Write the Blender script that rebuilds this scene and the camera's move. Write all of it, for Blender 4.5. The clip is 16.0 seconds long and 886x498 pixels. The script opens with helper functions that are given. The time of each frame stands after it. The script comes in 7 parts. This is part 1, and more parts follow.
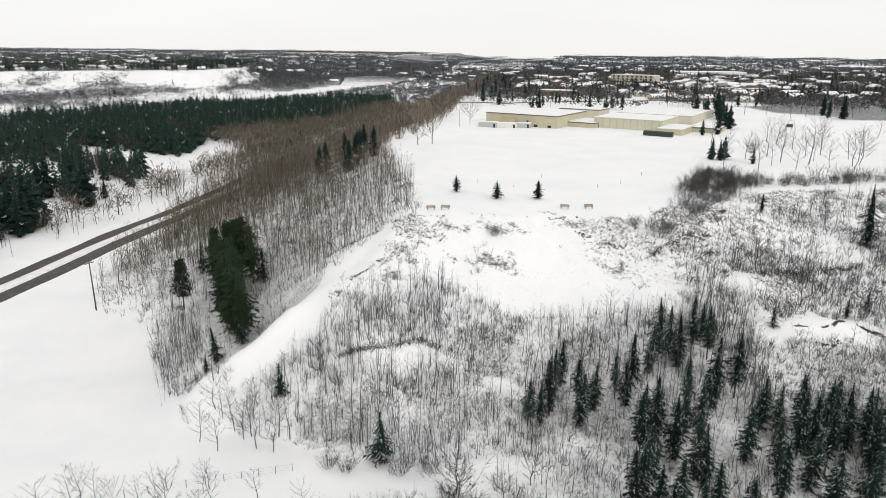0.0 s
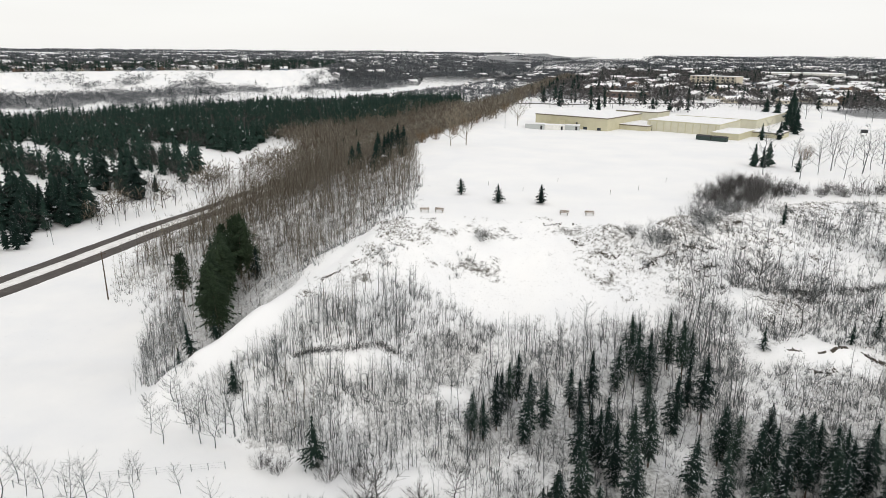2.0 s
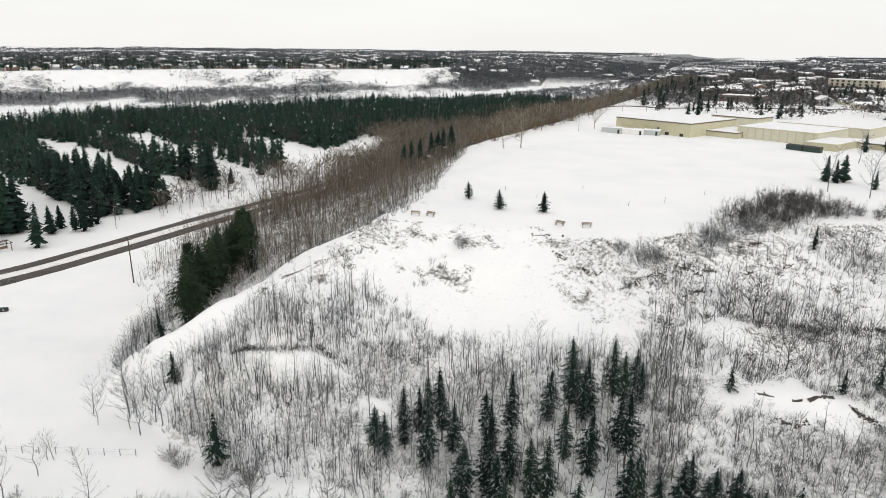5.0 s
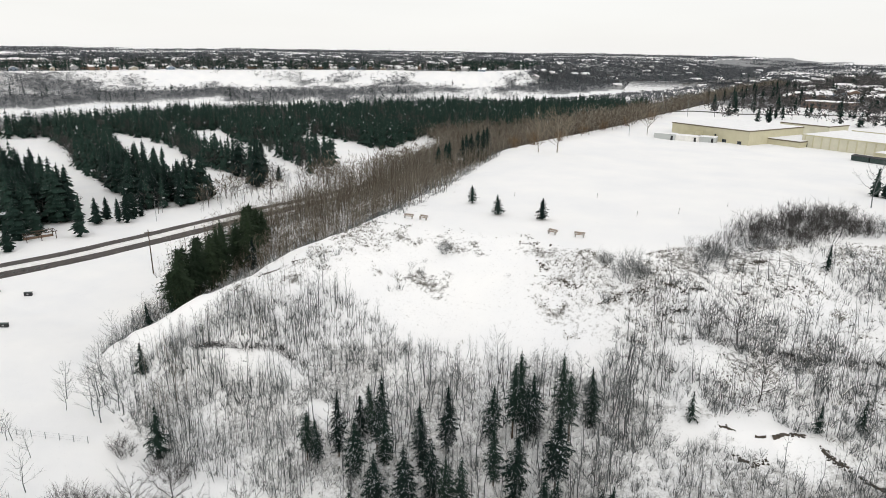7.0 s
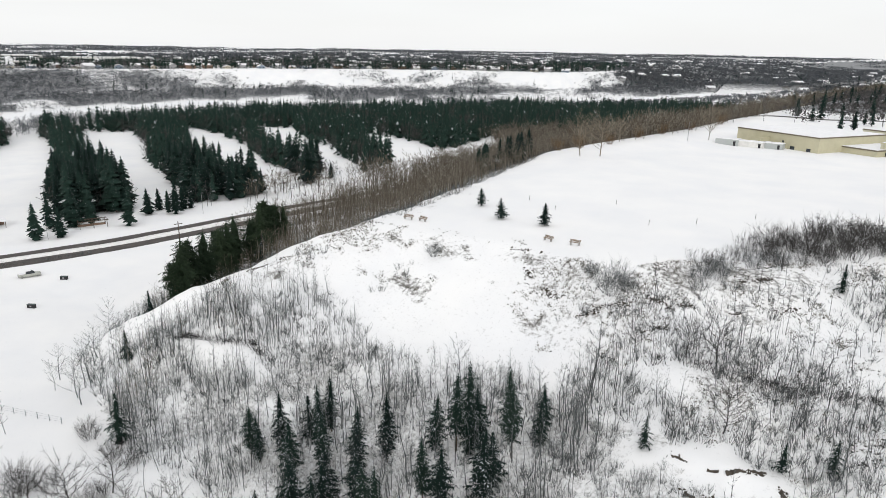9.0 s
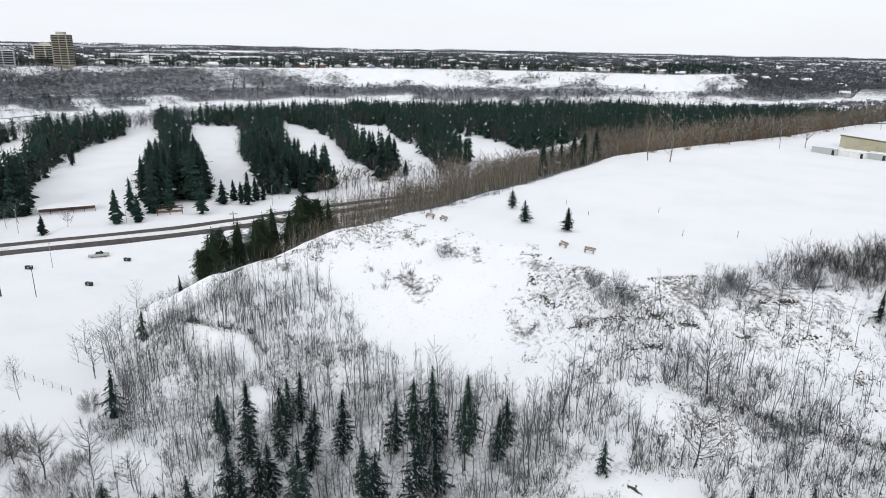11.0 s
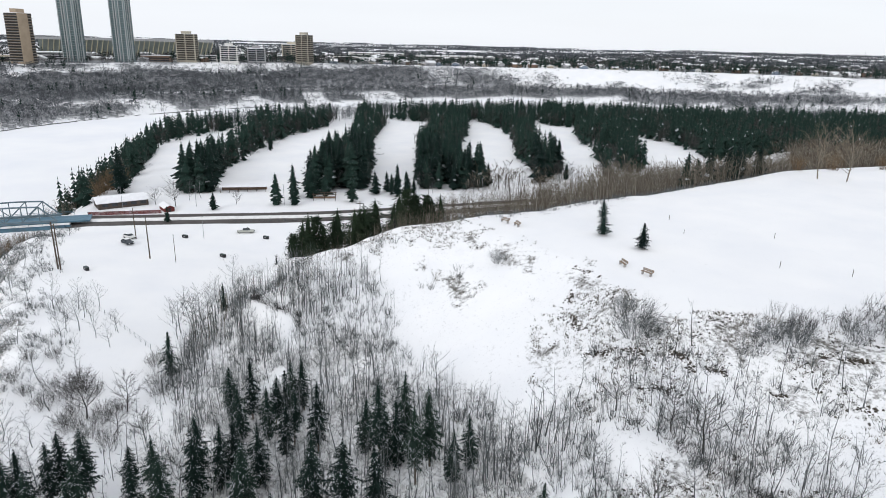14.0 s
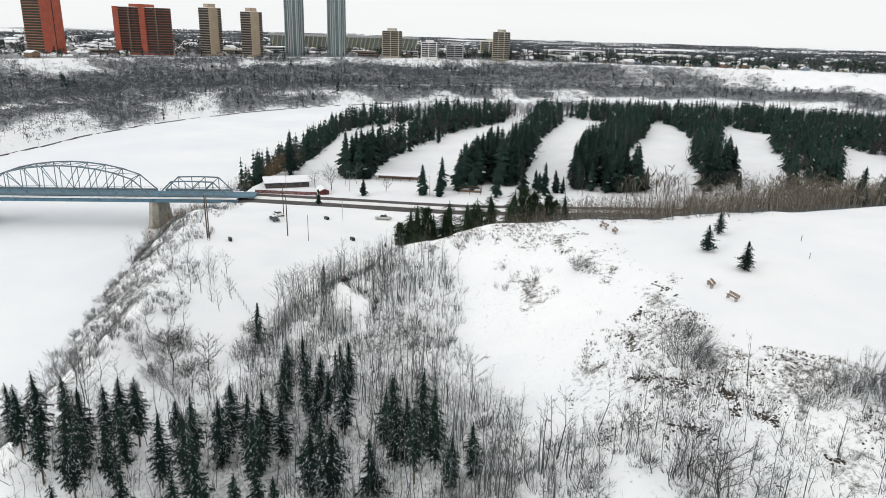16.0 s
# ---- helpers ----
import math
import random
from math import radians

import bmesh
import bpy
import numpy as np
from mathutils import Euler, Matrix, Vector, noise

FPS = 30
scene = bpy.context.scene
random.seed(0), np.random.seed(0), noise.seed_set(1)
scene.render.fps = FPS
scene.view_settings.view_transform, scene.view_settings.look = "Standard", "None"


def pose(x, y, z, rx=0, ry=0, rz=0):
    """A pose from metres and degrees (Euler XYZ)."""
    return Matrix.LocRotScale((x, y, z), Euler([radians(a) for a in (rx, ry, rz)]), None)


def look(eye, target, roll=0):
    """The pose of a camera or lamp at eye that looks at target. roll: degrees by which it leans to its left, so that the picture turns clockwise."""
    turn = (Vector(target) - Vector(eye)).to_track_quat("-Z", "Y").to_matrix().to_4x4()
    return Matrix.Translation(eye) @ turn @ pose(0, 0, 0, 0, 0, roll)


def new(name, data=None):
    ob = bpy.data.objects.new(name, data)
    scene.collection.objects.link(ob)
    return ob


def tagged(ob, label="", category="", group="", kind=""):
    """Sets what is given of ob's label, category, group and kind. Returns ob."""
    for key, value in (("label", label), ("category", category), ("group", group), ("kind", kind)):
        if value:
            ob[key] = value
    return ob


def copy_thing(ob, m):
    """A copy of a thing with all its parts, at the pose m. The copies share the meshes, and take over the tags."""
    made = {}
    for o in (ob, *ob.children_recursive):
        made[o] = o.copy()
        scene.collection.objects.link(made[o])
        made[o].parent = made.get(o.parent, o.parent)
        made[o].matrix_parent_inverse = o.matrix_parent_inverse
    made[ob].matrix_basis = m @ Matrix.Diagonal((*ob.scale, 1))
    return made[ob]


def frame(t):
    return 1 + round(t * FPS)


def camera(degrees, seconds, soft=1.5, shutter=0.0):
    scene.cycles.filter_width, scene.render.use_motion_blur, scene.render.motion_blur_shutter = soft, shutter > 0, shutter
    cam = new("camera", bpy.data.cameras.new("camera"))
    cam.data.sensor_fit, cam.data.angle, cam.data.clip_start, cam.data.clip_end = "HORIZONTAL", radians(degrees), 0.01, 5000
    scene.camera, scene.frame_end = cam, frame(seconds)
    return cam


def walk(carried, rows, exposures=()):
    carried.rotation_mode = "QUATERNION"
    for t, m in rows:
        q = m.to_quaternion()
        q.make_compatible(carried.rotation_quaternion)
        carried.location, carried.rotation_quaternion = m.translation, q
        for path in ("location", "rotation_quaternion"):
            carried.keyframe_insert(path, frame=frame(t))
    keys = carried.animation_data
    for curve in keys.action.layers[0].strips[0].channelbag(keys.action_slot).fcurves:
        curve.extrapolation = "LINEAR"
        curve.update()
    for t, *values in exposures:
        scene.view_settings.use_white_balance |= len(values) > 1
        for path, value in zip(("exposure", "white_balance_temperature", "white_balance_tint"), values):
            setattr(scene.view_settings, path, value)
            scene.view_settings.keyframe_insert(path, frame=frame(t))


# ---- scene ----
cam = camera(66.55, 16.0, soft=0.5)
# seconds, eye x y z, yaw, pitch, roll of a drone on a wide arc round the bluff
ROWS = [
    (0.0, 0.00, 0.00, 60.00, 0.002, -16.450, 0.554),
    (0.5, 5.45, 0.96, 60.04, 1.835, -16.462, 0.614),
    (1.0, 10.80, 1.99, 60.16, 3.618, -16.478, 0.609),
    (1.5, 16.26, 3.17, 60.18, 5.474, -16.489, 0.519),
    (2.0, 21.60, 4.52, 60.00, 7.317, -16.465, 0.448),
    (2.5, 26.75, 6.17, 59.87, 9.140, -16.446, 0.441),
    (3.0, 31.82, 8.11, 59.83, 10.969, -16.456, 0.518),
    (3.5, 36.94, 9.97, 59.93, 12.849, -16.506, 0.585),
    (4.0, 42.07, 12.09, 60.06, 14.744, -16.524, 0.576),
    (6.5, 66.01, 25.20, 60.01, 24.067, -16.515, 0.746),
    (7.0, 70.26, 28.09, 59.95, 25.851, -16.466, 0.801),
    (7.5, 74.51, 31.17, 60.04, 27.669, -16.518, 0.775),
    (8.0, 78.49, 34.25, 60.08, 29.486, -16.559, 0.822),
    (10.5, 97.00, 51.44, 59.36, 40.603, -16.530, 1.117),
    (11.0, 100.15, 55.50, 59.24, 43.195, -16.597, 1.140),
    (11.5, 103.08, 59.73, 59.15, 45.853, -16.669, 1.153),
    (12.0, 105.97, 64.08, 59.20, 48.589, -16.734, 1.242),
    (12.5, 108.65, 68.59, 59.20, 51.629, -16.776, 1.299),
    (13.0, 111.42, 73.04, 59.31, 54.882, -16.808, 1.327),
    (13.5, 113.76, 77.70, 59.33, 58.315, -16.889, 1.351),
    (14.0, 115.81, 82.54, 59.26, 61.963, -16.950, 1.380),
    (14.5, 117.42, 87.64, 59.12, 66.031, -17.064, 1.519),
    (15.0, 118.46, 93.02, 58.75, 70.473, -17.193, 1.647),
    (15.5, 119.35, 98.35, 58.66, 74.799, -17.367, 1.667),
    (16.0, 120.03, 103.69, 58.66, 78.857, -17.533, 1.671),
]


def drone(x, y, z, yaw, pitch, roll):
    return pose(x, y, z, 90 + pitch, 0, yaw) @ pose(0, 0, 0, 0, 0, roll)


LIGHT = [
    (0.0, -0.06, 6500, 9), (8.2, -0.06, 6480, 9), (10.3, -0.06, 6050, 10), (14.8, -0.06, 6050, 10), (16.0, -0.06, 6300, 8),
]
walk(cam, [(t, drone(x, y, z, a, b, c)) for t, x, y, z, a, b, c in ROWS], LIGHT)

# ---- light: a bright overcast winter sky, the sun a soft patch behind cloud ----
world = bpy.data.worlds.new("winter_sky")
scene.world = world
world.use_nodes = True
wn, wl = world.node_tree.nodes, world.node_tree.links
wn.clear()
w_out = wn.new("ShaderNodeOutputWorld")
w_bg = wn.new("ShaderNodeBackground")
w_sky = wn.new("ShaderNodeTexSky")
w_sky.sky_type, w_sky.sun_disc = "NISHITA", False
SUN_UP, SUN_ROUND = radians(24), radians(150)
w_sky.sun_elevation, w_sky.sun_rotation = SUN_UP, SUN_ROUND
w_gain = wn.new("ShaderNodeVectorMath")
w_gain.operation = "SCALE"
w_gain.inputs["Scale"].default_value = 0.10
wl.new(w_sky.outputs[0], w_gain.inputs[0])
w_tc = wn.new("ShaderNodeTexCoord")
w_noise = wn.new("ShaderNodeTexNoise")
w_noise.inputs["Scale"].default_value, w_noise.inputs["Detail"].default_value = 2.2, 5
w_map = wn.new("ShaderNodeMapping")
w_map.inputs["Scale"].default_value = (1, 1, 6)
wl.new(w_tc.outputs["Generated"], w_map.inputs[0])
wl.new(w_map.outputs[0], w_noise.inputs[0])
w_cloud = wn.new("ShaderNodeValToRGB")
w_cloud.color_ramp.elements[0].position, w_cloud.color_ramp.elements[0].color = 0.3, (0.96, 0.945, 0.93, 1)
w_cloud.color_ramp.elements[1].position, w_cloud.color_ramp.elements[1].color = 0.62, (1.0, 0.988, 0.974, 1)
wl.new(w_noise.outputs["Fac"], w_cloud.inputs[0])
w_mix = wn.new("ShaderNodeMix")
w_mix.data_type = "RGBA"
w_mix.inputs[0].default_value = 0.93
wl.new(w_gain.outputs[0], w_mix.inputs[6])
wl.new(w_cloud.outputs[0], w_mix.inputs[7])
wl.new(w_mix.outputs[2], w_bg.inputs[0])
w_bg.inputs[1].default_value = 1.03
wl.new(w_bg.outputs[0], w_out.inputs[0])

sun = new("sun", bpy.data.lights.new("sun", "SUN"))
sun.data.energy, sun.data.angle, sun.data.color = 1.05, radians(14), (1.0, 0.965, 0.92)
sun.matrix_world = look((math.sin(SUN_ROUND) * math.cos(SUN_UP), math.cos(SUN_ROUND) * math.cos(SUN_UP), math.sin(SUN_UP)), (0, 0, 0))

# ---- materials ----
def nodes_of(m):
    return m.node_tree.nodes, m.node_tree.links


def principled(name, rough=0.8, metal=0.0):
    m = bpy.data.materials.new(name)
    m.use_nodes = True
    b = m.node_tree.nodes["Principled BSDF"]
    b.inputs["Roughness"].default_value, b.inputs["Metallic"].default_value = rough, metal
    b.inputs["Specular IOR Level"].default_value = 0.25
    return m, b


def noise_node(m, scale, detail=4.0, rough=0.6, where=None):
    n, l = nodes_of(m)
    t = n.new("ShaderNodeTexNoise")
    t.inputs["Scale"].default_value, t.inputs["Detail"].default_value, t.inputs["Roughness"].default_value = scale, detail, rough
    if where is None:
        where = n.new("ShaderNodeTexCoord").outputs["Object"]
    l.new(where, t.inputs["Vector"])
    return t.outputs["Fac"]


def world_place(m):
    return nodes_of(m)[0].new("ShaderNodeNewGeometry").outputs["Position"]


def ramp(m, fac, stops):
    n, l = nodes_of(m)
    r = n.new("ShaderNodeValToRGB")
    while len(r.color_ramp.elements) < len(stops):
        r.color_ramp.elements.new(0.5)
    for e, (p, c) in zip(r.color_ramp.elements, stops):
        e.position, e.color = p, (*c, 1) if len(c) == 3 else c
    l.new(fac, r.inputs[0])
    return r.outputs["Color"]


def mixed(m, fac, a, b, blend="MIX"):
    n, l = nodes_of(m)
    x = n.new("ShaderNodeMix")
    x.data_type, x.blend_type = "RGBA", blend
    for s, v in ((x.inputs[0], fac), (x.inputs[6], a), (x.inputs[7], b)):
        if isinstance(v, (int, float)):
            s.default_value = v
        elif isinstance(v, tuple):
            s.default_value = (*v, 1)
        else:
            l.new(v, s)
    return x.outputs[2]


def calc(m, op, a, b=None, c=None, clamp=False):
    n, l = nodes_of(m)
    x = n.new("ShaderNodeMath")
    x.operation, x.use_clamp = op, clamp
    for s, v in zip(x.inputs, (a, b, c)):
        if isinstance(v, (int, float)):
            s.default_value = v
        elif v is not None:
            l.new(v, s)
    return x.outputs[0]


def bump(m, b, height, strength=0.4, distance=0.1):
    n, l = nodes_of(m)
    x = n.new("ShaderNodeBump")
    x.inputs["Strength"].default_value, x.inputs["Distance"].default_value = strength, distance
    l.new(height, x.inputs["Height"])
    l.new(x.outputs[0], b.inputs["Normal"])


def paint(m, b, colour):
    nodes_of(m)[1].new(colour, b.inputs["Base Color"])


def coloured(name, c, rough=0.8, metal=0.0, vary=0.18, scale=3.0, grain=40.0):
    """A painted or plain material with stains at two scales and a faint relief."""
    m, b = principled(name, rough, metal)
    big, fine = noise_node(m, scale, 3), noise_node(m, grain, 2)
    f = calc(m, "ADD", calc(m, "MULTIPLY", big, 0.7), calc(m, "MULTIPLY", fine, 0.3))
    lo, hi = tuple(v * (1 - vary) for v in c), tuple(min(1, v * (1 + vary)) for v in c)
    paint(m, b, ramp(m, f, [(0.35, lo), (0.65, hi)]))
    bump(m, b, fine, 0.15, 0.02)
    return m


def varied(name, stops, rough=0.9, scale=1.0, island=True):
    """For trees and tufts: a colour by the piece, and by noise along it."""
    m, b = principled(name, rough)
    n, l = nodes_of(m)
    geo = n.new("ShaderNodeNewGeometry")
    fac = geo.outputs["Random Per Island"] if island else n.new("ShaderNodeObjectInfo").outputs["Random"]
    f = calc(m, "ADD", calc(m, "MULTIPLY", fac, 0.5), calc(m, "MULTIPLY", noise_node(m, scale, 3, 0.6, geo.outputs["Position"]), 0.5))
    paint(m, b, ramp(m, f, stops))
    b.inputs["Specular IOR Level"].default_value = 0.1
    return m, b


def snowed(name, stops, share=0.5, scale=2.0, rough=0.9, flecks=0.0):
    """Foliage or bark with snow lying where it faces up."""
    m, b = principled(name, rough)
    n, l = nodes_of(m)
    geo = n.new("ShaderNodeNewGeometry")
    f = calc(m, "ADD", calc(m, "MULTIPLY", n.new("ShaderNodeObjectInfo").outputs["Random"], 0.4), calc(m, "MULTIPLY", noise_node(m, scale, 3, 0.6, geo.outputs["Position"]), 0.6))
    base = ramp(m, f, stops)
    sep = n.new("ShaderNodeSeparateXYZ")
    l.new(geo.outputs["Normal"], sep.inputs[0])
    flake = noise_node(m, 2.6, 3, 0.7, geo.outputs["Position"])
    up = calc(m, "MULTIPLY", calc(m, "SUBTRACT", calc(m, "ABSOLUTE", sep.outputs[2]), 0.3), 1.6, clamp=True)
    k = calc(m, "MULTIPLY", up, calc(m, "MULTIPLY", calc(m, "SUBTRACT", flake, 1.0 - share), 9.0, clamp=True), clamp=True)
    if flecks:
        spray = calc(m, "GREATER_THAN", geo.outputs["Random Per Island"], 1.0 - flecks)
        dab = calc(m, "MULTIPLY", calc(m, "SUBTRACT", noise_node(m, 5.5, 2, 0.6, geo.outputs["Position"]), 0.47), 12.0, clamp=True)
        k = calc(m, "MAXIMUM", k, calc(m, "MULTIPLY", calc(m, "MULTIPLY", spray, dab), calc(m, "MULTIPLY", calc(m, "SUBTRACT", calc(m, "ABSOLUTE", sep.outputs[2]), 0.3), 4.0, clamp=True)))
    paint(m, b, mixed(m, k, base, (0.82, 0.84, 0.88)))
    b.inputs["Specular IOR Level"].default_value = 0.15
    return m


# ground: snow, with dead grass and soil where the attributes of the plan say that it is thin; the woods' floor cover
# also paints some shade
M_SNOW, _b = principled("snow_ground", 0.75)
_n, _l = nodes_of(M_SNOW)
_pos = world_place(M_SNOW)
_soil = _n.new("ShaderNodeAttribute")
_soil.attribute_name = "soil"
_litter_shade = _n.new("ShaderNodeAttribute")
_litter_shade.attribute_name = "litter"
_drift, _grain = noise_node(M_SNOW, 0.06, 4, 0.55, _pos), noise_node(M_SNOW, 2.5, 5, 0.7, _pos)
_snow = ramp(M_SNOW, _drift, [(0.3, (0.83, 0.835, 0.85)), (0.7, (0.90, 0.895, 0.89))])
_clod, _patch = noise_node(M_SNOW, 1.1, 6, 0.78, _pos), noise_node(M_SNOW, 0.14, 3, 0.6, _pos)
_cover = calc(M_SNOW, "ADD", calc(M_SNOW, "MULTIPLY", _clod, 0.62), calc(M_SNOW, "MULTIPLY", _patch, 0.38))
_bare = calc(M_SNOW, "MULTIPLY", calc(M_SNOW, "SUBTRACT", calc(M_SNOW, "ADD", _cover, calc(M_SNOW, "MULTIPLY", _soil.outputs["Fac"], 0.30)), 0.69), 9.0, clamp=True)
_earth = ramp(M_SNOW, _grain, [(0.3, (0.05, 0.047, 0.042)), (0.5, (0.135, 0.127, 0.114)), (0.7, (0.27, 0.258, 0.235))])
_stalk = noise_node(M_SNOW, 1.6, 6, 0.8, _pos)
_thin = calc(M_SNOW, "MULTIPLY", calc(M_SNOW, "SUBTRACT", calc(M_SNOW, "ADD", _stalk, calc(M_SNOW, "MULTIPLY", _litter_shade.outputs["Fac"], 0.25)), 0.62), 4.0, clamp=True)
_leaf = ramp(M_SNOW, _grain, [(0.3, (0.135, 0.13, 0.118)), (0.7, (0.33, 0.325, 0.305))])
_c = mixed(M_SNOW, calc(M_SNOW, "MULTIPLY", _thin, 0.85), _snow, _leaf)
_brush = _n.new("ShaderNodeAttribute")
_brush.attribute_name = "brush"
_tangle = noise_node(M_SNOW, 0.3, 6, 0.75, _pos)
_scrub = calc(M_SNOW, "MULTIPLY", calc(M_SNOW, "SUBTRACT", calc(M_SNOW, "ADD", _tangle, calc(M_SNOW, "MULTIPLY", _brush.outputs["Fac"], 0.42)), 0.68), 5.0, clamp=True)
# far twig cover, its grey bluer to carry some distance haze in the colour
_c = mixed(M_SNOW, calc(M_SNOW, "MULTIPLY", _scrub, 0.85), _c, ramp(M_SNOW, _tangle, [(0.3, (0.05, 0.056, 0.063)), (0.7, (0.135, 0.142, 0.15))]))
_c = mixed(M_SNOW, _bare, _c, _earth)
paint(M_SNOW, _b, _c)
bump(M_SNOW, _b, calc(M_SNOW, "ADD", _drift, calc(M_SNOW, "MULTIPLY", _grain, 0.12)), 0.5, 0.8)

M_ICE, _b = principled("river_snow", 0.7)
_pos = world_place(M_ICE)
_d = noise_node(M_ICE, 0.02, 5, 0.6, _pos)
paint(M_ICE, _b, ramp(M_ICE, _d, [(0.3, (0.82, 0.83, 0.86)), (0.7, (0.90, 0.90, 0.90))]))
bump(M_ICE, _b, _d, 0.3, 1.0)

M_ASPHALT, _b = principled("asphalt", 0.85)
_pos = world_place(M_ASPHALT)
_d, _g = noise_node(M_ASPHALT, 0.25, 5, 0.65, _pos), noise_node(M_ASPHALT, 9.0, 3, 0.6, _pos)
_c = ramp(M_ASPHALT, _d, [(0.35, (0.05, 0.044, 0.042)), (0.62, (0.085, 0.076, 0.072)), (0.8, (0.24, 0.225, 0.22))])
paint(M_ASPHALT, _b, mixed(M_ASPHALT, 0.25, _c, ramp(M_ASPHALT, _g, [(0.3, (0.05, 0.045, 0.04)), (0.7, (0.2, 0.18, 0.17))])))

M_TWIG, _b = varied("bare_wood", [(0.2, (0.032, 0.036, 0.036)), (0.5, (0.104, 0.113, 0.114)), (0.8, (0.27, 0.284, 0.284))])
M_TWIG_DARK, _b = varied("dark_bare_wood", [(0.2, (0.025, 0.024, 0.024)), (0.5, (0.057, 0.055, 0.053)), (0.8, (0.125, 0.12, 0.115))])
M_TWIG_RED, _b = varied("reddish_bare_wood", [(0.2, (0.044, 0.036, 0.028)), (0.45, (0.105, 0.087, 0.066)), (0.62, (0.175, 0.155, 0.122)), (0.8, (0.33, 0.31, 0.27))])
# bare wood for the distance, with the blue of haze mixed into its colour
M_TWIG_HAZED, _b = varied("distant_bare_wood", [(0.2, (0.05, 0.056, 0.064)), (0.5, (0.09, 0.098, 0.107)), (0.8, (0.16, 0.166, 0.174))])
M_NEEDLE = snowed("spruce_needles", [(0.25, (0.005, 0.011, 0.010)), (0.5, (0.011, 0.024, 0.019)), (0.75, (0.021, 0.038, 0.028))], 0.36, flecks=0.13)
M_NEEDLE_DRY = snowed("spruce_needles_clear", [(0.25, (0.004, 0.0115, 0.010)), (0.5, (0.010, 0.0245, 0.019)), (0.75, (0.02, 0.042, 0.032))], 0.36, flecks=0.012)
M_PINE = snowed("pine_needles", [(0.25, (0.008, 0.016, 0.009)), (0.5, (0.018, 0.032, 0.017)), (0.75, (0.036, 0.054, 0.028))], 0.2)
M_BARK = coloured("bark", (0.10, 0.075, 0.055), 0.9, 0, 0.35, 4, 30)

M_EARTH = coloured("bare_earth", (0.07, 0.059, 0.048), 0.95, 0, 0.45, 0.8, 7)
M_CLOD = varied("earth_clods", [(0.2, (0.034, 0.032, 0.029)), (0.5, (0.085, 0.079, 0.07)), (0.8, (0.19, 0.176, 0.155))])[0]
M_GRASS = varied("dead_grass", [(0.2, (0.08, 0.074, 0.06)), (0.5, (0.175, 0.162, 0.132)), (0.8, (0.31, 0.29, 0.24))])[0]
M_TWIG_TOWN = varied("street_tree_wood", [(0.2, (0.042, 0.041, 0.042)), (0.5, (0.078, 0.075, 0.075)), (0.8, (0.14, 0.132, 0.128))])[0]

# ---- plan of the land: contours of the bluff, the banks of the river, the far side ----
RIM = [(-14, 133), (-11, 142), (-7, 152), (-5, 165), (-7, 193), (-13, 217), (-20, 262), (-25, 285), (-17, 336), (-3, 400), (5, 490), (30, 680), (60, 880), (160, 1400), (420, 2300), (900, 5200),
       (5200, 5200), (5200, 260), (600, 230), (300, 212), (126, 192), (100, 189), (84, 185), (72, 173), (57, 165), (50, 155), (42, 155), (28, 160), (8, 157), (-3, 152), (-8, 141)]
MID = [(-24, 110), (-30, 122), (-36, 140), (-42, 165), (-48, 200), (-56, 250), (-60, 300), (-50, 400), (-28, 500), (0, 690), (32, 890), (130, 1420), (390, 2320), (860, 5200),
       (5200, 5200), (5200, 180), (600, 150), (300, 130), (140, 118), (95, 119), (84, 128), (75, 123), (66, 126), (56, 126), (46, 130), (38, 132), (27, 126), (14, 128), (2, 119), (-14, 108)]
TOE = [(-44, 103), (-52, 113), (-62, 133), (-71, 151), (-90, 160), (-99, 185), (-103, 215), (-99, 260), (-94, 330), (-84, 420), (-60, 520), (-30, 700), (0, 905), (100, 1440), (360, 2340), (820, 5200),
       (5200, 5200), (5200, 100), (600, 90), (300, 80), (90, 72), (40, 77), (10, 85), (-3, 89), (-16, 94), (-28, 98)]
SHORE = [(5200, 60), (600, 45), (300, 40), (90, 36), (20, 38), (-28, 41), (-77, 39), (-120, 39), (-146, 44), (-172, 56), (-205, 64), (-260, 86), (-370, 106), (-510, 178), (-560, 300), (-575, 450), (-545, 590), (-470, 690), (-350, 770), (-230, 880), (-150, 1150), (0, 1900), (60, 2900), (500, 5200)]
FAR_SHORE = [(5200, -170), (300, -150), (0, -140), (-200, -120), (-312, -76), (-393, -53), (-474, -12), (-566, 64), (-630, 157), (-690, 300), (-735, 480), (-722, 640), (-620, 755), (-484, 835), (-380, 950), (-290, 1210), (-90, 1950), (-40, 2900), (380, 5200)]
FAR_MID = [(5200, -220), (300, -200), (0, -200), (-210, -185), (-350, -150), (-460, -120), (-560, -60), (-660, 30), (-730, 150), (-775, 320), (-790, 490), (-745, 660), (-650, 790), (-510, 885), (-410, 990), (-330, 1230), (-150, 1970), (-100, 2920), (320, 5200)]
FAR_RIM = [(5200, -380), (300, -370), (0, -365), (-240, -340), (-440, -300), (-600, -205), (-745, -75), (-845, 50), (-905, 180), (-930, 330), (-900, 490), (-810, 640), (-745, 790), (-650, 930), (-510, 1050), (-385, 1095), (-360, 1260), (-400, 1500), (-330, 2050), (-300, 2950), (150, 5200)]
Z_TOP, Z_MID, Z_RIVER, Z_FAR_MID, Z_FAR = 22.0, 8.5, -15.0, -3.0, 25.0


CREST = [(-6, 156), (-9, 147), (-13, 139), (-17, 132), (-23, 126), (-29, 120), (-35, 115), (-42, 111)]
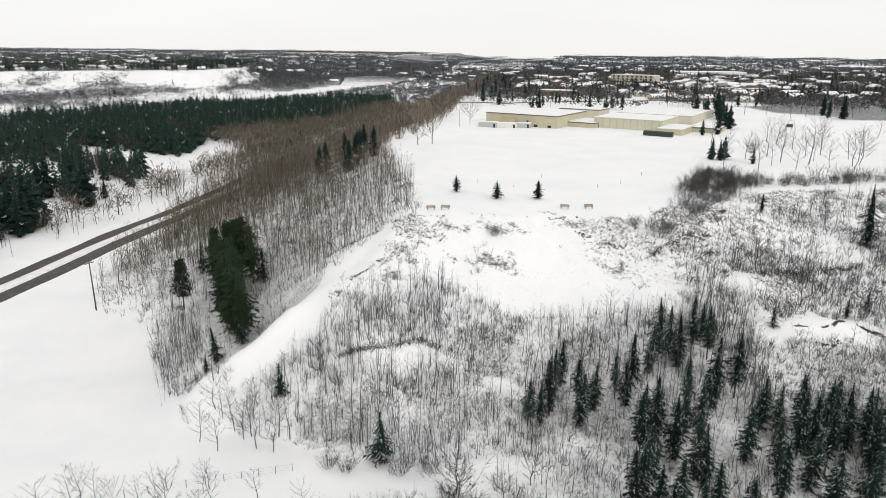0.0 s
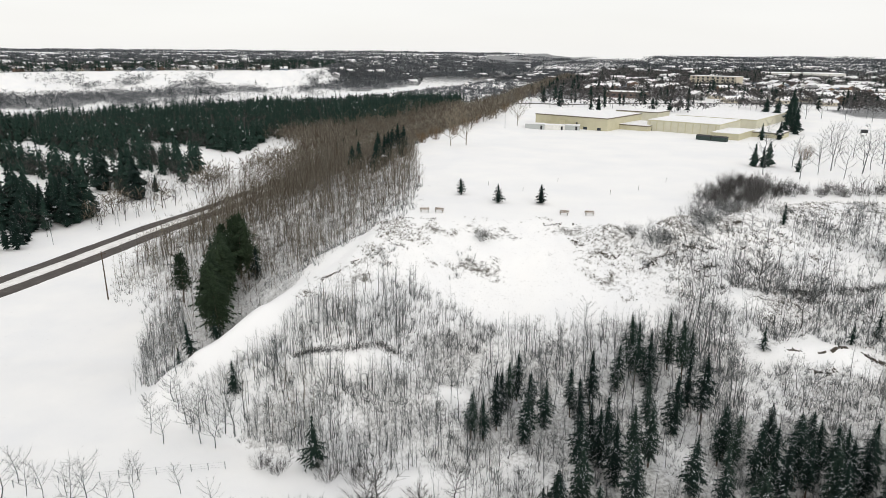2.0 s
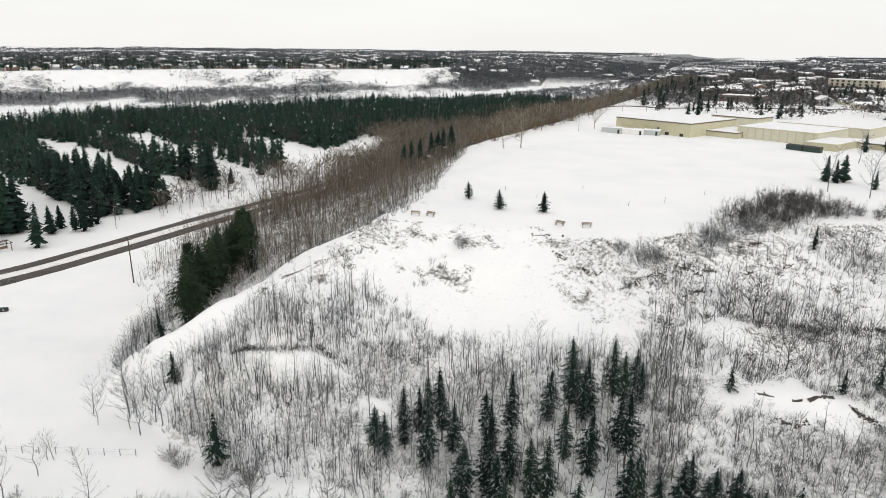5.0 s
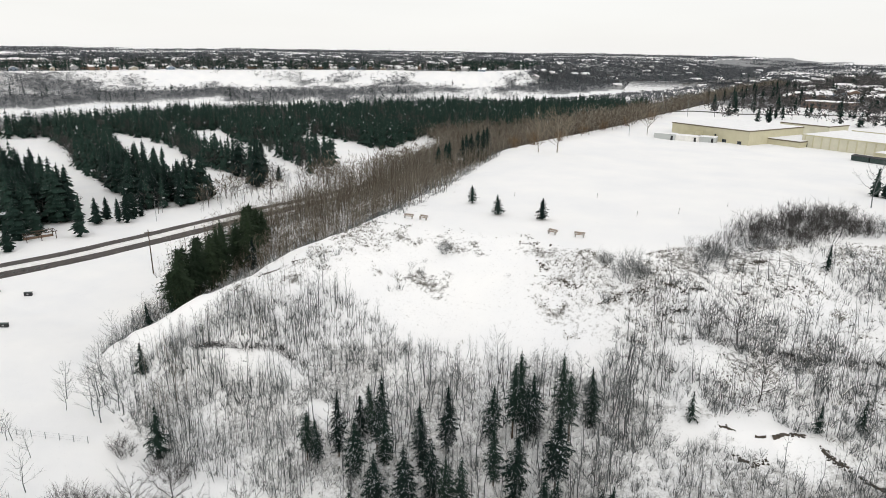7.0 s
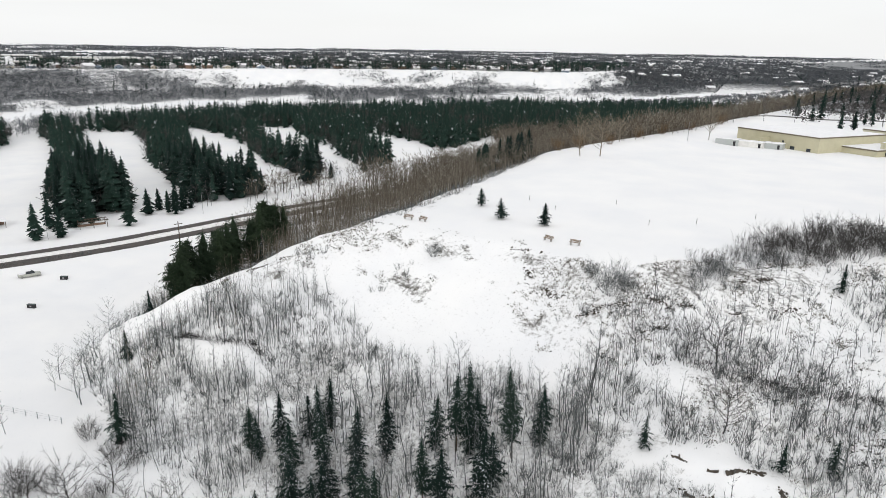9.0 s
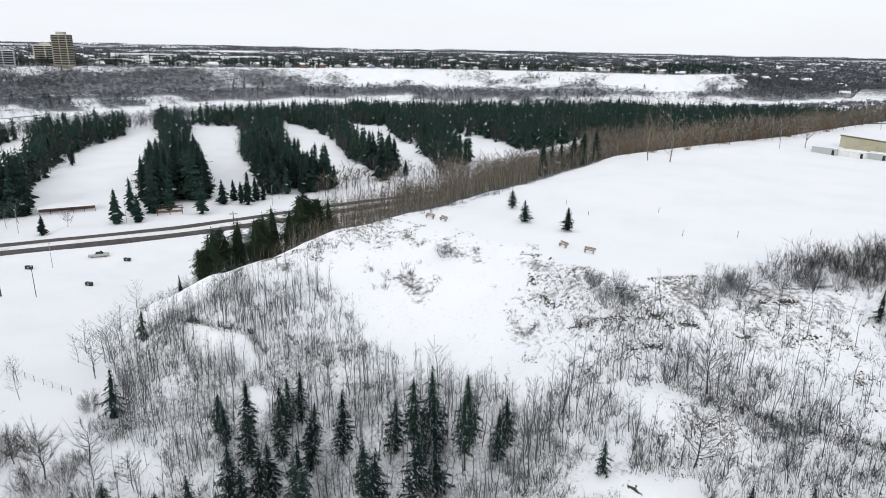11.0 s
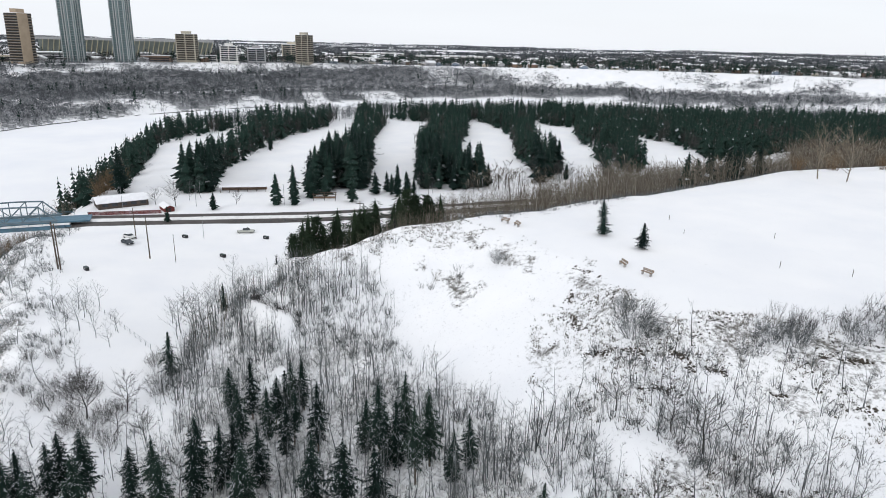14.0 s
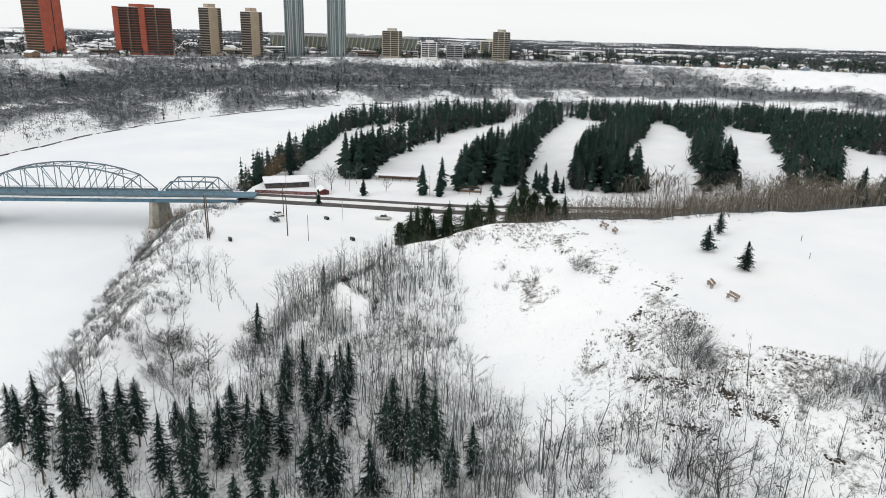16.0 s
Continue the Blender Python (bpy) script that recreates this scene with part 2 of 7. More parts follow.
# white humps where the slope has slumped: place and half widths
# tufts and earth that show through on the scarp
PATCHES = [(-21.1, 123), (-19.8, 126.4), (-17.4, 128.7), (-13.8, 129.9), (-10.9, 131.7), (-8.9, 134.6), (-12.5, 125.8), (-10, 128), (-7.4, 131.5), (-7.7, 140.4), (-5.9, 143.8), (-3.3, 148.3), (1, 150.5), (4.3, 149.9), (-4.7, 140.2), (-0.9, 144.9), (8.5, 154.6), (12.4, 151.4), (17.2, 153.5),
           (0.5, 137.1), (3.4, 138.7), (6.9, 139.6), (10.1, 140.9), (13.8, 141.3), (17, 142.4), (16.4, 139), (28.9, 155.7), (32.1, 153.9), (35.9, 154.6), (34.3, 151.7), (38.2, 150.3), (37.1, 147.6), (40.6, 147.2), (34.8, 142.7), (38.4, 142.1), (43.5, 145.3), (45.7, 147.8), (49.5, 145.8),
           (52.5, 148.8), (54.8, 151.2), (59.4, 152.9)]
LEDGE = [(-17.6, 109.4), (-13.1, 109.6), (-8.4, 112.2), (-3.9, 115), (-1, 114.6)]
LEDGE_EAST = [(61, 138.8), (64.5, 140.4), (68.2, 141.8), (73.4, 142.6), (80.1, 143.6), (85.7, 144.6), (95, 147)]
MOUNDS = [(75.5, 122.2, 11, 4.4), (68.2, 136.4, 8, 3.4), (9.7, 107.8, 3.5, 1.8), (8.3, 88.6, 7, 2.2), (-9.5, 109.2, 5.5, 1.7), (-3.6, 112, 4, 1.7)]


def away(px, py, line, closed):
    """Distance from points to a line of straight stretches."""
    pts = np.array(line, float)
    if closed:
        pts = np.vstack([pts, pts[:1]])
    best = np.full(px.shape, 1e12)
    for (ax, ay), (bx, by) in zip(pts[:-1], pts[1:]):
        dx, dy = bx - ax, by - ay
        s = np.clip(((px - ax) * dx + (py - ay) * dy) / (dx * dx + dy * dy), 0, 1)
        best = np.minimum(best, (px - ax - s * dx) ** 2 + (py - ay - s * dy) ** 2)
    return np.sqrt(best)


def inside(px, py, ring):
    pts = np.array(ring, float)
    res = np.zeros(px.shape, bool)
    for (ax, ay), (bx, by) in zip(pts, np.roll(pts, -1, axis=0)):
        if ay != by:
            res ^= ((ay > py) != (by > py)) & (px < (bx - ax) * (py - ay) / (by - ay) + ax)
    return res


def smooth(a, b, v):
    s = np.clip((v - a) / (b - a), 0, 1)
    return s * s * (3 - 2 * s)


_table = np.random.RandomState(5).rand(256, 256)


def value_noise(px, py, size):
    u, v = np.asarray(px) / size, np.asarray(py) / size
    i, j = np.floor(u).astype(int), np.floor(v).astype(int)
    a, b = u - i, v - j
    a, b = a * a * (3 - 2 * a), b * b * (3 - 2 * b)
    t = lambda p, q: _table[p % 256, q % 256]
    return (t(i, j) * (1 - a) + t(i + 1, j) * a) * (1 - b) + (t(i, j + 1) * (1 - a) + t(i + 1, j + 1) * a) * b - 0.5


def hump(px, py, x, y, a, b):
    """How far a point lies from a hump's middle, 1 at its uneven edge."""
    return np.hypot((px - x) / a, (py - y) / b) + 0.9 * value_noise(px, py, 3.1) + 0.5 * value_noise(px, py, 1.3)


def patchy(px, py):
    """How near a point lies to the bare patches of the scarp."""
    qx, qy = px + 3.4 * value_noise(px, py, 3.7) + 2 * value_noise(px, py, 1.6), py + 2.6 * value_noise(px + 40, py, 3.1)
    return np.maximum.reduce([np.exp(-((qx - x) / 2.7) ** 2 - ((qy - y) / 1.9) ** 2) for x, y in PATCHES])


def rough_noise(px, py, size, steps=4):
    return sum(value_noise(px + 37.3 * k, py - 11.9 * k, size / 2**k) / 1.8**k for k in range(steps))


RIVER_RING = SHORE + FAR_SHORE[::-1]
FAR_RING = FAR_SHORE + [(-5400, 5200), (-5400, -5400), (5200, -5400)]
FAR_MID_RING = FAR_MID + [(-5400, 5200), (-5400, -5400), (5200, -5400)]
FAR_RIM_RING = FAR_RIM + [(-5400, 5200), (-5400, -5400), (5200, -5400)]


def lie(px, py):
    """Which belt of the land each point is on, and how far it is across it."""
    d = {k: away(px, py, v, k in ("rim", "mid", "toe")) for k, v in
         dict(rim=RIM, mid=MID, toe=TOE, shore=SHORE, far_shore=FAR_SHORE, far_mid=FAR_MID, far_rim=FAR_RIM).items()}
    on = dict(rim=inside(px, py, RIM), mid=inside(px, py, MID), toe=inside(px, py, TOE), river=inside(px, py, RIVER_RING),
              far=inside(px, py, FAR_RING), far_mid=inside(px, py, FAR_MID_RING), far_rim=inside(px, py, FAR_RIM_RING))
    on["north"] = on["river"] & (py > 1450)
    on["river"] &= ~on["north"]
    return d, on


def height(px, py):
    px, py = np.asarray(px, float), np.asarray(py, float)
    d, on = lie(px, py)
    low = np.clip(-2.0 - 0.075 * (py - 90), -4.6, -0.6)
    low = -4.4 + (low + 4.4) * smooth(-138, -108, px)
    top = Z_TOP + 0.6 * smooth(0, 12, d["rim"]) - 2.4 * smooth(230, 340, py) * smooth(0, 40, d["rim"]) - 3 * smooth(500, 1500, py)
    z = low.copy()
    bank = smooth(2, 26, d["shore"])
    z = Z_RIVER - 0.8 + (z - Z_RIVER + 0.8) * bank
    s = d["toe"] / (d["toe"] + d["mid"] + 1e-6)
    zt = low + (Z_MID - low) * (0.75 * s + 0.25 * s * s)
    z = np.where(on["toe"], zt, z)
    s = d["mid"] / (d["mid"] + d["rim"] + 1e-6)
    z = np.where(on["mid"], Z_MID + (Z_TOP - Z_MID) * (0.55 * s + 0.45 * smooth(0, 1, s)), z)
    z = np.where(on["rim"], top, z)
    z = np.where(on["river"], np.minimum(Z_RIVER - 1.2, z), z)
    s = d["far_shore"] / (d["far_shore"] + d["far_mid"] + 1e-6)
    z = np.where(on["far"], Z_RIVER - 0.8 + (Z_FAR_MID - Z_RIVER + 0.8) * np.sqrt(s), z)
    s = d["far_mid"] / (d["far_mid"] + d["far_rim"] + 1e-6)
    z = np.where(on["far_mid"], Z_FAR_MID + (Z_FAR - Z_FAR_MID) * (0.6 * s + 0.4 * s**3), z)
    z = np.where(on["far_rim"], Z_FAR + 2 * smooth(0, 300, d["far_rim"]), z)
    z = np.where(on["north"], 2.0, z)
    far = np.hypot(px, py)
    slope = (on["mid"] & ~on["rim"]) | (on["toe"] & ~on["mid"])
    scarp = slope & (px > -40) & (py < 200)
    z = z + np.where(scarp, rough_noise(px, py, 11, 4) * 1.1 * smooth(0, 5, np.minimum(d["rim"], d["toe"])), 0)
    z = z + np.where(slope & ~scarp, rough_noise(px, py, 26, 3) * 1.5 * smooth(0, 12, np.minimum(d["rim"], d["toe"])), 0)
    for x, y, a, b in MOUNDS:
        z = z + 1.1 * np.exp(-((px - x) / a) ** 2 - ((py - y) / b) ** 2)
    # the worn nose of the bluff: a rounded corner, a long white spur and the lip of the west edge
    z = z + (0.5 + 3.4 * smooth(-22, -32, px)) * np.exp(-((away(px, py, CREST[4:], False) / 4.5) ** 2)) - 3.2 * np.exp(-((px + 15.5) / 5.5) ** 2 - ((py - 132) / 7) ** 2)
    z = z - 2.2 * np.exp(-((px + 22) / 6) ** 2 - ((py - 112.5) / 4.5) ** 2) + 1.2 * np.exp(-((away(px, py, [(-9, 155), (-11, 170), (-15, 205)], False) / 6) ** 2))
    bank_ = ~on["toe"] & ~on["river"] & (d["shore"] < 36) & (px > -150) & (px < 120) & (py > 30)
    z = z + np.where(bank_, rough_noise(px, py, 13, 4) * 3.4 * smooth(1, 8, d["shore"]) * smooth(36, 22, d["shore"]), 0)
    z = z + np.where(on["far_mid"] & ~on["far_rim"], rough_noise(px, py, 140, 4) * 7 * smooth(0, 40, np.minimum(d["far_mid"], d["far_rim"])), 0)
    z = z + np.where(~on["river"], rough_noise(px, py, 400, 3) * 9 * smooth(1300, 2600, far), 0)
    z = z + 16 * smooth(2200, 4900, far) * ~on["river"]
    return z

# ---- ground sheet ----
def steps(stops):
    """Coordinates whose spacing changes from stretch to stretch: (to, spacing)."""
    out, at = [stops[0]], stops[0]
    for to, gap in stops[1:]:
        n = max(1, round((to - at) / gap))
        out += [at + (to - at) * (k + 1) / n for k in range(n)]
        at = to
    return np.array(out)


def link_mesh(name, verts, faces, material, smooth_shade=False):
    me = bpy.data.meshes.new(name)
    verts, faces = np.asarray(verts, np.float32), np.asarray(faces, np.int32)
    k = faces.shape[1]
    me.vertices.add(len(verts))
    me.vertices.foreach_set("co", verts.ravel())
    me.loops.add(faces.size)
    me.loops.foreach_set("vertex_index", faces.ravel())
    me.polygons.add(len(faces))
    me.polygons.foreach_set("loop_start", np.arange(0, faces.size, k, dtype=np.int32))
    me.update(calc_edges=True)
    if smooth_shade:
        me.polygons.foreach_set("use_smooth", np.ones(len(faces), bool))
    me.materials.append(material)
    return new(name, me)


def sheet(name, xs, ys, z_of, material):
    gx, gy = np.meshgrid(xs, ys)
    px, py = gx.ravel(), gy.ravel()
    verts = np.stack([px, py, z_of(px, py)], 1)
    nx, ny = len(xs), len(ys)
    q = (np.arange(ny - 1)[:, None] * nx + np.arange(nx - 1)[None, :]).ravel()
    faces = np.stack([q, q + 1, q + 1 + nx, q + nx], 1)
    return link_mesh(name, verts, faces, material, True), px, py


GX = steps([-4950, (-1400, 110), (-900, 25), (-200, 10), (-60, 3), (120, 1.1), (220, 4), (500, 14), (1200, 50), (4950, 160)])
GY = steps([-1500, (-400, 80), (20, 12), (196, 1.1), (320, 4), (800, 10), (1500, 25), (2600, 60), (4950, 120)])
ground, px, py = sheet("ground", GX, GY, height, M_SNOW)
tagged(ground, "snow-covered river valley ground with bare soil on the bluff", "ground", kind="structure")
d_, on_ = lie(px, py)
slope_ = (on_["toe"] & ~on_["rim"])
soil = np.where(on_["mid"] & ~on_["rim"] & (px > -16) & (py < 205), 0.3 + 0.12 * smooth(24, 46, px) + 0.2 * smooth(14, 4, d_["rim"]) + 0.45 * value_noise(px, py, 12), 0)
soil += np.where(on_["mid"] & ~on_["rim"] & (py < 205), 0.1 * smooth(35, 55, px) * (px < 150), 0)
soil = np.where(on_["rim"] & (py < 205), 0.55 * (1 - smooth(0, 3.5, d_["rim"])), soil)
soil = (soil * 0.75 + 0.15 * (on_["mid"] & ~on_["rim"]) * smooth(30, 44, px) * smooth(90, 70, px) * (py < 175)) * smooth(0.0, 10, d_["mid"])
soil = np.maximum(soil, (0.25 + 0.5 * patchy(px, py) + 0.35 * value_noise(px, py, 4)) * (patchy(px, py) > 0.2) * (py < 175))
# leaf litter of the woods, raised so that it also greys snow shaded by trees
litter = np.where(slope_, 0.7 + 0.9 * value_noise(px, py, 9) + 0.25 * (px < -30) + 0.25 * smooth(48, 60, px), 0) * np.where((px > -25) & on_["mid"], 0.25, 1.0)
for x_, y_, a_, b_ in MOUNDS:
    litter = litter * smooth(0.5, 1.5, hump(px, py, x_, y_, a_, b_))
bank_ = ~on_["toe"] & ~on_["river"] & (d_["shore"] < 34) & (px > -150) & (px < 60) & (py > 30)
soil = np.where(bank_, np.clip(0.75 + 1.1 * value_noise(px, py, 9), 0, 1) * smooth(34, 18, d_["shore"]) * smooth(56, 0, px), soil)
litter = litter * smooth(3, 6, away(px, py, CREST, False))
litter = litter * np.where((px < -24) & (py < 180), np.maximum(smooth(3, 16, d_["toe"]), smooth(160, 180, py)), 1.0)
GROUND_XY = (px, py)
for key, v in (("soil", soil), ("litter", litter)):
    a = ground.data.attributes.new(key, "FLOAT", "POINT")
    a.data.foreach_set("value", np.clip(v, 0, 1).astype(np.float32))

river, _x, _y = sheet("river", steps([-1400, (-100, 60), (1200, 130)]), steps([-900, (1500, 60), (4900, 300)]), lambda x, y: np.full(x.shape, Z_RIVER), M_ICE)
tagged(river, "wide frozen river under smooth snow", "river", kind="structure")


def land(x, y):
    return float(height(np.array([x]), np.array([y]))[0])

# ---- helpers for things and parts ----
def part(name, data, material, parent, label=""):
    """Links a bmesh, a mesh or a pair of verts and faces as one mesh object under a thing."""
    if isinstance(data, bmesh.types.BMesh):
        me = bpy.data.meshes.new(name)
        data.to_mesh(me)
        data.free()
    elif isinstance(data, tuple):
        me = bpy.data.meshes.new(name)
        me.from_pydata([tuple(v) for v in data[0]], [], [tuple(int(i) for i in f) for f in data[1]])
    else:
        me = data
    if material is not None and not me.materials:
        me.materials.append(material)
    ob = new(name, me)
    ob.parent = parent
    if label:
        ob["label"] = label
    return ob


def thing(name, m, label, category, group="", kind=""):
    ob = new(name)
    ob.matrix_world = m
    return tagged(ob, label, category, group, kind)


# ---- trees as arrays of verts and triangles ----
class Shape:
    def __init__(self):
        self.v, self.f = [], []

    def tube(self, a, b, ra, rb, sides=4):
        a, b = np.array(a, float), np.array(b, float)
        way = b - a
        way = way / (np.linalg.norm(way) + 1e-9)
        side = np.cross(way, (0.3, 0.8, 0.1))
        side /= np.linalg.norm(side) + 1e-9
        up = np.cross(way, side)
        k = len(self.v)
        for p, r in ((a, ra), (b, rb)):
            for n in range(sides):
                w = 2 * math.pi * n / sides
                self.v.append(p + r * (math.cos(w) * side + math.sin(w) * up))
        for n in range(sides):
            q = (n + 1) % sides
            self.f += [(k + n, k + q, k + sides + q), (k + n, k + sides + q, k + sides + n)]

    def sliver(self, a, b, w, rnd):
        a, b = np.array(a, float), np.array(b, float)
        side = np.cross(b - a, rnd.randn(3))
        side *= w / (np.linalg.norm(side) + 1e-9)
        k = len(self.v)
        self.v += [a - side, a + side, b]
        self.f.append((k, k + 1, k + 2))

    def done(self):
        return np.array(self.v, np.float32), np.array(self.f, np.int32)


def bare_tree(seed, tall, spread, limbs, twigs, base=0.3, lean=0.05, girth=0.011, w=0.016, tubes=True):
    """A leafless tree: a tapered bent trunk, limbs that rise, and fine twigs. Returns trunk and crown."""
    rnd = np.random.RandomState(seed)
    trunk, crown = Shape(), Shape()
    bend = rnd.randn(4, 2) * lean * tall * 0.4
    knots = [np.array([*(bend[:k].sum(0) if k else (0, 0)), tall * k / 4.0]) for k in range(5)]
    r0 = girth * tall + 0.02
    hops = (0, 1, 2, 3, 4) if tubes else (0, 2, 4)
    for k, j in zip(hops[:-1], hops[1:]):
        trunk.tube(knots[k] - (0, 0, 0.3 if k == 0 else 0), knots[j], r0 * (1 - 0.22 * k), r0 * (1 - 0.22 * j), 4 if tubes else 3)
    for n in range(limbs):
        s = base + (1 - base) * (n + rnd.rand()) / limbs
        k = min(3, int(s * 4))
        root = knots[k] + (knots[k + 1] - knots[k]) * (s * 4 - k)
        az, long_ = 2.4 * n + rnd.rand() * 1.2, spread * tall * (1.15 - 0.8 * s) * (0.6 + 0.6 * rnd.rand())
        up = 0.65 + 0.5 * rnd.rand()
        mid = root + long_ * 0.5 * np.array([math.cos(az), math.sin(az), up * 0.8])
        tip = mid + long_ * 0.5 * np.array([math.cos(az + 0.4 * rnd.randn()), math.sin(az + 0.4 * rnd.randn()), up * 1.3])
        r = r0 * 0.42 * (1.1 - 0.7 * s)
        if tubes:
            crown.tube(root, mid, r, r * 0.6, 3)
            crown.tube(mid, tip, r * 0.6, 0.006, 3)
        else:
            crown.sliver(root, tip, max(r, w), rnd)
        for _ in range(twigs):
            u = 0.25 + 0.75 * rnd.rand()
            p = root + (mid - root) * min(1, 2 * u) if u < 0.5 else mid + (tip - mid) * (2 * u - 1)
            d = np.array([math.cos(az), math.sin(az), 1.0]) + rnd.randn(3) * 0.8
            d[2] = abs(d[2]) * 0.8 + 0.15
            crown.sliver(p, p + d / np.linalg.norm(d) * long_ * (0.22 + 0.35 * rnd.rand()), w * (0.6 + 0.6 * rnd.rand()), rnd)
    return trunk.done(), crown.done()


def bush_shape(seed, tall, wide, stems, twigs, w=0.014, bent=False):
    rnd = np.random.RandomState(seed)
    s = Shape()
    for n in range(stems):
        az, out = rnd.rand() * 6.28, wide * math.sqrt(rnd.rand())
        root = np.array([math.cos(az) * out * 0.4, math.sin(az) * out * 0.4, -0.15])
        tip = np.array([math.cos(az) * out, math.sin(az) * out, tall * (0.55 + 0.45 * rnd.rand())])
        knee = root + (tip - root) * 0.5 + rnd.randn(3) * tall * 0.09 * bent
        if bent:
            s.sliver(root, knee, w * 1.6, rnd)
            s.sliver(knee, tip, w * 1.1, rnd)
        else:
            s.sliver(root, tip, w * 1.5, rnd)
        for _ in range(twigs):
            u = 0.3 + 0.6 * rnd.rand()
            p = root + (knee - root) * 2 * u if u < 0.5 else knee + (tip - knee) * (2 * u - 1)
            d = (tip - root) * (0.2 if bent else 0.35) + rnd.randn(3) * tall * 0.13
            d[2] = abs(d[2])
            s.sliver(p, p + d, w, rnd)
    return s.done()


def spruce_shape(seed, tall, wide, tiers, boughs, clear=0.06, fine=True, droop=0.4, blunt=1.0, sprays=4, belly=0.15):
    """Trunk and crown of a spruce: whorls of drooping boughs, each a bent spray of its own."""
    rnd = np.random.RandomState(seed)
    trunk, crown = Shape(), Shape()
    trunk.tube((0, 0, -0.4), (0, 0, tall * 0.93), 0.012 * tall + 0.03, 0.01, 5 if fine else 3)
    v, f = crown.v, crown.f
    for t in range(tiers):
        s = t / (tiers - 1)
        z = tall * (clear + (1 - clear) * s**0.92)
        reach = wide * (1 - s) ** (0.85 * blunt) * (0.7 + 0.6 * rnd.rand()) + 0.14
        if s < belly:
            reach *= 0.55 + 0.45 * s / belly
        count = max(4, int(boughs * (0.55 + 0.45 * (1 - s))))
        turn = rnd.rand() * 6.28
        for n in range(count):
            az = turn + 6.283 * (n + 0.5 * rnd.rand()) / count
            long_ = reach * (0.6 + 0.65 * rnd.rand())
            c, q = math.cos(az), math.sin(az)
            half = long_ * (0.25 if fine else 0.36) + 0.08
            fall = long_ * droop * (0.7 + 0.6 * rnd.rand())
            lift = tall * (1 - clear) / tiers * 0.55
            z = tall * (clear + (1 - clear) * s**0.92) + lift * 0.9 * rnd.randn() * (1 - s)
            k = len(v)
            root = np.array([0.02 * c, 0.02 * q, z + lift])
            mid = np.array([c * long_ * 0.62, q * long_ * 0.62, z - fall * 0.35])
            tip = np.array([c * long_, q * long_, z - fall * 0.75])
            wing = np.array([-q * half, c * half, 0])
            v += [root, mid + wing - (0, 0, half * 0.5), mid - wing - (0, 0, half * 0.5), tip, mid + (0, 0, half * 0.18)]
            if fine:
                del v[k:]
                mid = np.array([c * long_ * 0.55, q * long_ * 0.55, z + lift * 0.3 - fall * 0.25])
                tip = np.array([c * long_, q * long_, z - fall * (0.4 + 0.5 * rnd.rand())])
                wing = np.array([-q, c, 0])
                v += [root + wing * 0.06, root - wing * 0.06, mid + wing * 0.1, mid - wing * 0.1, tip]
                f += [(k, k + 1, k + 3), (k, k + 3, k + 2), (k + 2, k + 3, k + 4)]
                for n_s in range(sprays):
                    u = 0.22 + 0.74 * (n_s + rnd.rand()) / sprays
                    p = root + (mid - root) * u / 0.55 if u < 0.55 else mid + (tip - mid) * (u - 0.55) / 0.45
                    out = np.array([c, q, -0.25])
                    for side in (-1, 1):
                        k2 = len(v)
                        reach_s = long_ * 0.34 * (1.25 - u) * (0.6 + 0.8 * rnd.rand()) + 0.12
                        o = (out * 0.75 + wing * side * 0.9 + np.array([0, 0, -0.1 - 0.45 * rnd.rand()])) * reach_s
                        v += [p - out * long_ * 0.07, p + out * long_ * 0.1, p + o]
                        f.append((k2, k2 + 1, k2 + 2))
            else:
                f += [(k, k + 1, k + 3), (k, k + 3, k + 2)]
    if fine:
        # shaded inner needles round the trunk
        k, rings = len(v), 7
        for t in range(rings + 1):
            s = t / rings
            rad = wide * 0.36 * (1 - s) ** (0.85 * blunt) * min(1, 0.35 + 2.5 * s) + 0.04
            for n in range(7):
                w_ = 0.9 * n + 0.5 * t
                g_ = rad * (0.65 + 0.6 * rnd.rand())
                v.append(np.array([math.cos(w_) * g_, math.sin(w_) * g_, tall * (clear + 0.02 + (0.95 - clear) * s) + 0.3 * rnd.randn()]))
        for t in range(rings):
            for n in range(7):
                a_, b_ = k + 7 * t + n, k + 7 * t + (n + 1) % 7
                f += [(a_, b_, b_ + 7), (a_, b_ + 7, a_ + 7)]
    k = len(v)
    v += [np.array([0.09, 0, tall * 0.93]), np.array([-0.05, 0.08, tall * 0.93]), np.array([-0.05, -0.08, tall * 0.93]), np.array([0, 0, tall * 1.03])]
    f += [(k, k + 1, k + 3), (k + 1, k + 2, k + 3), (k + 2, k, k + 3)]
    return trunk.done(), crown.done()


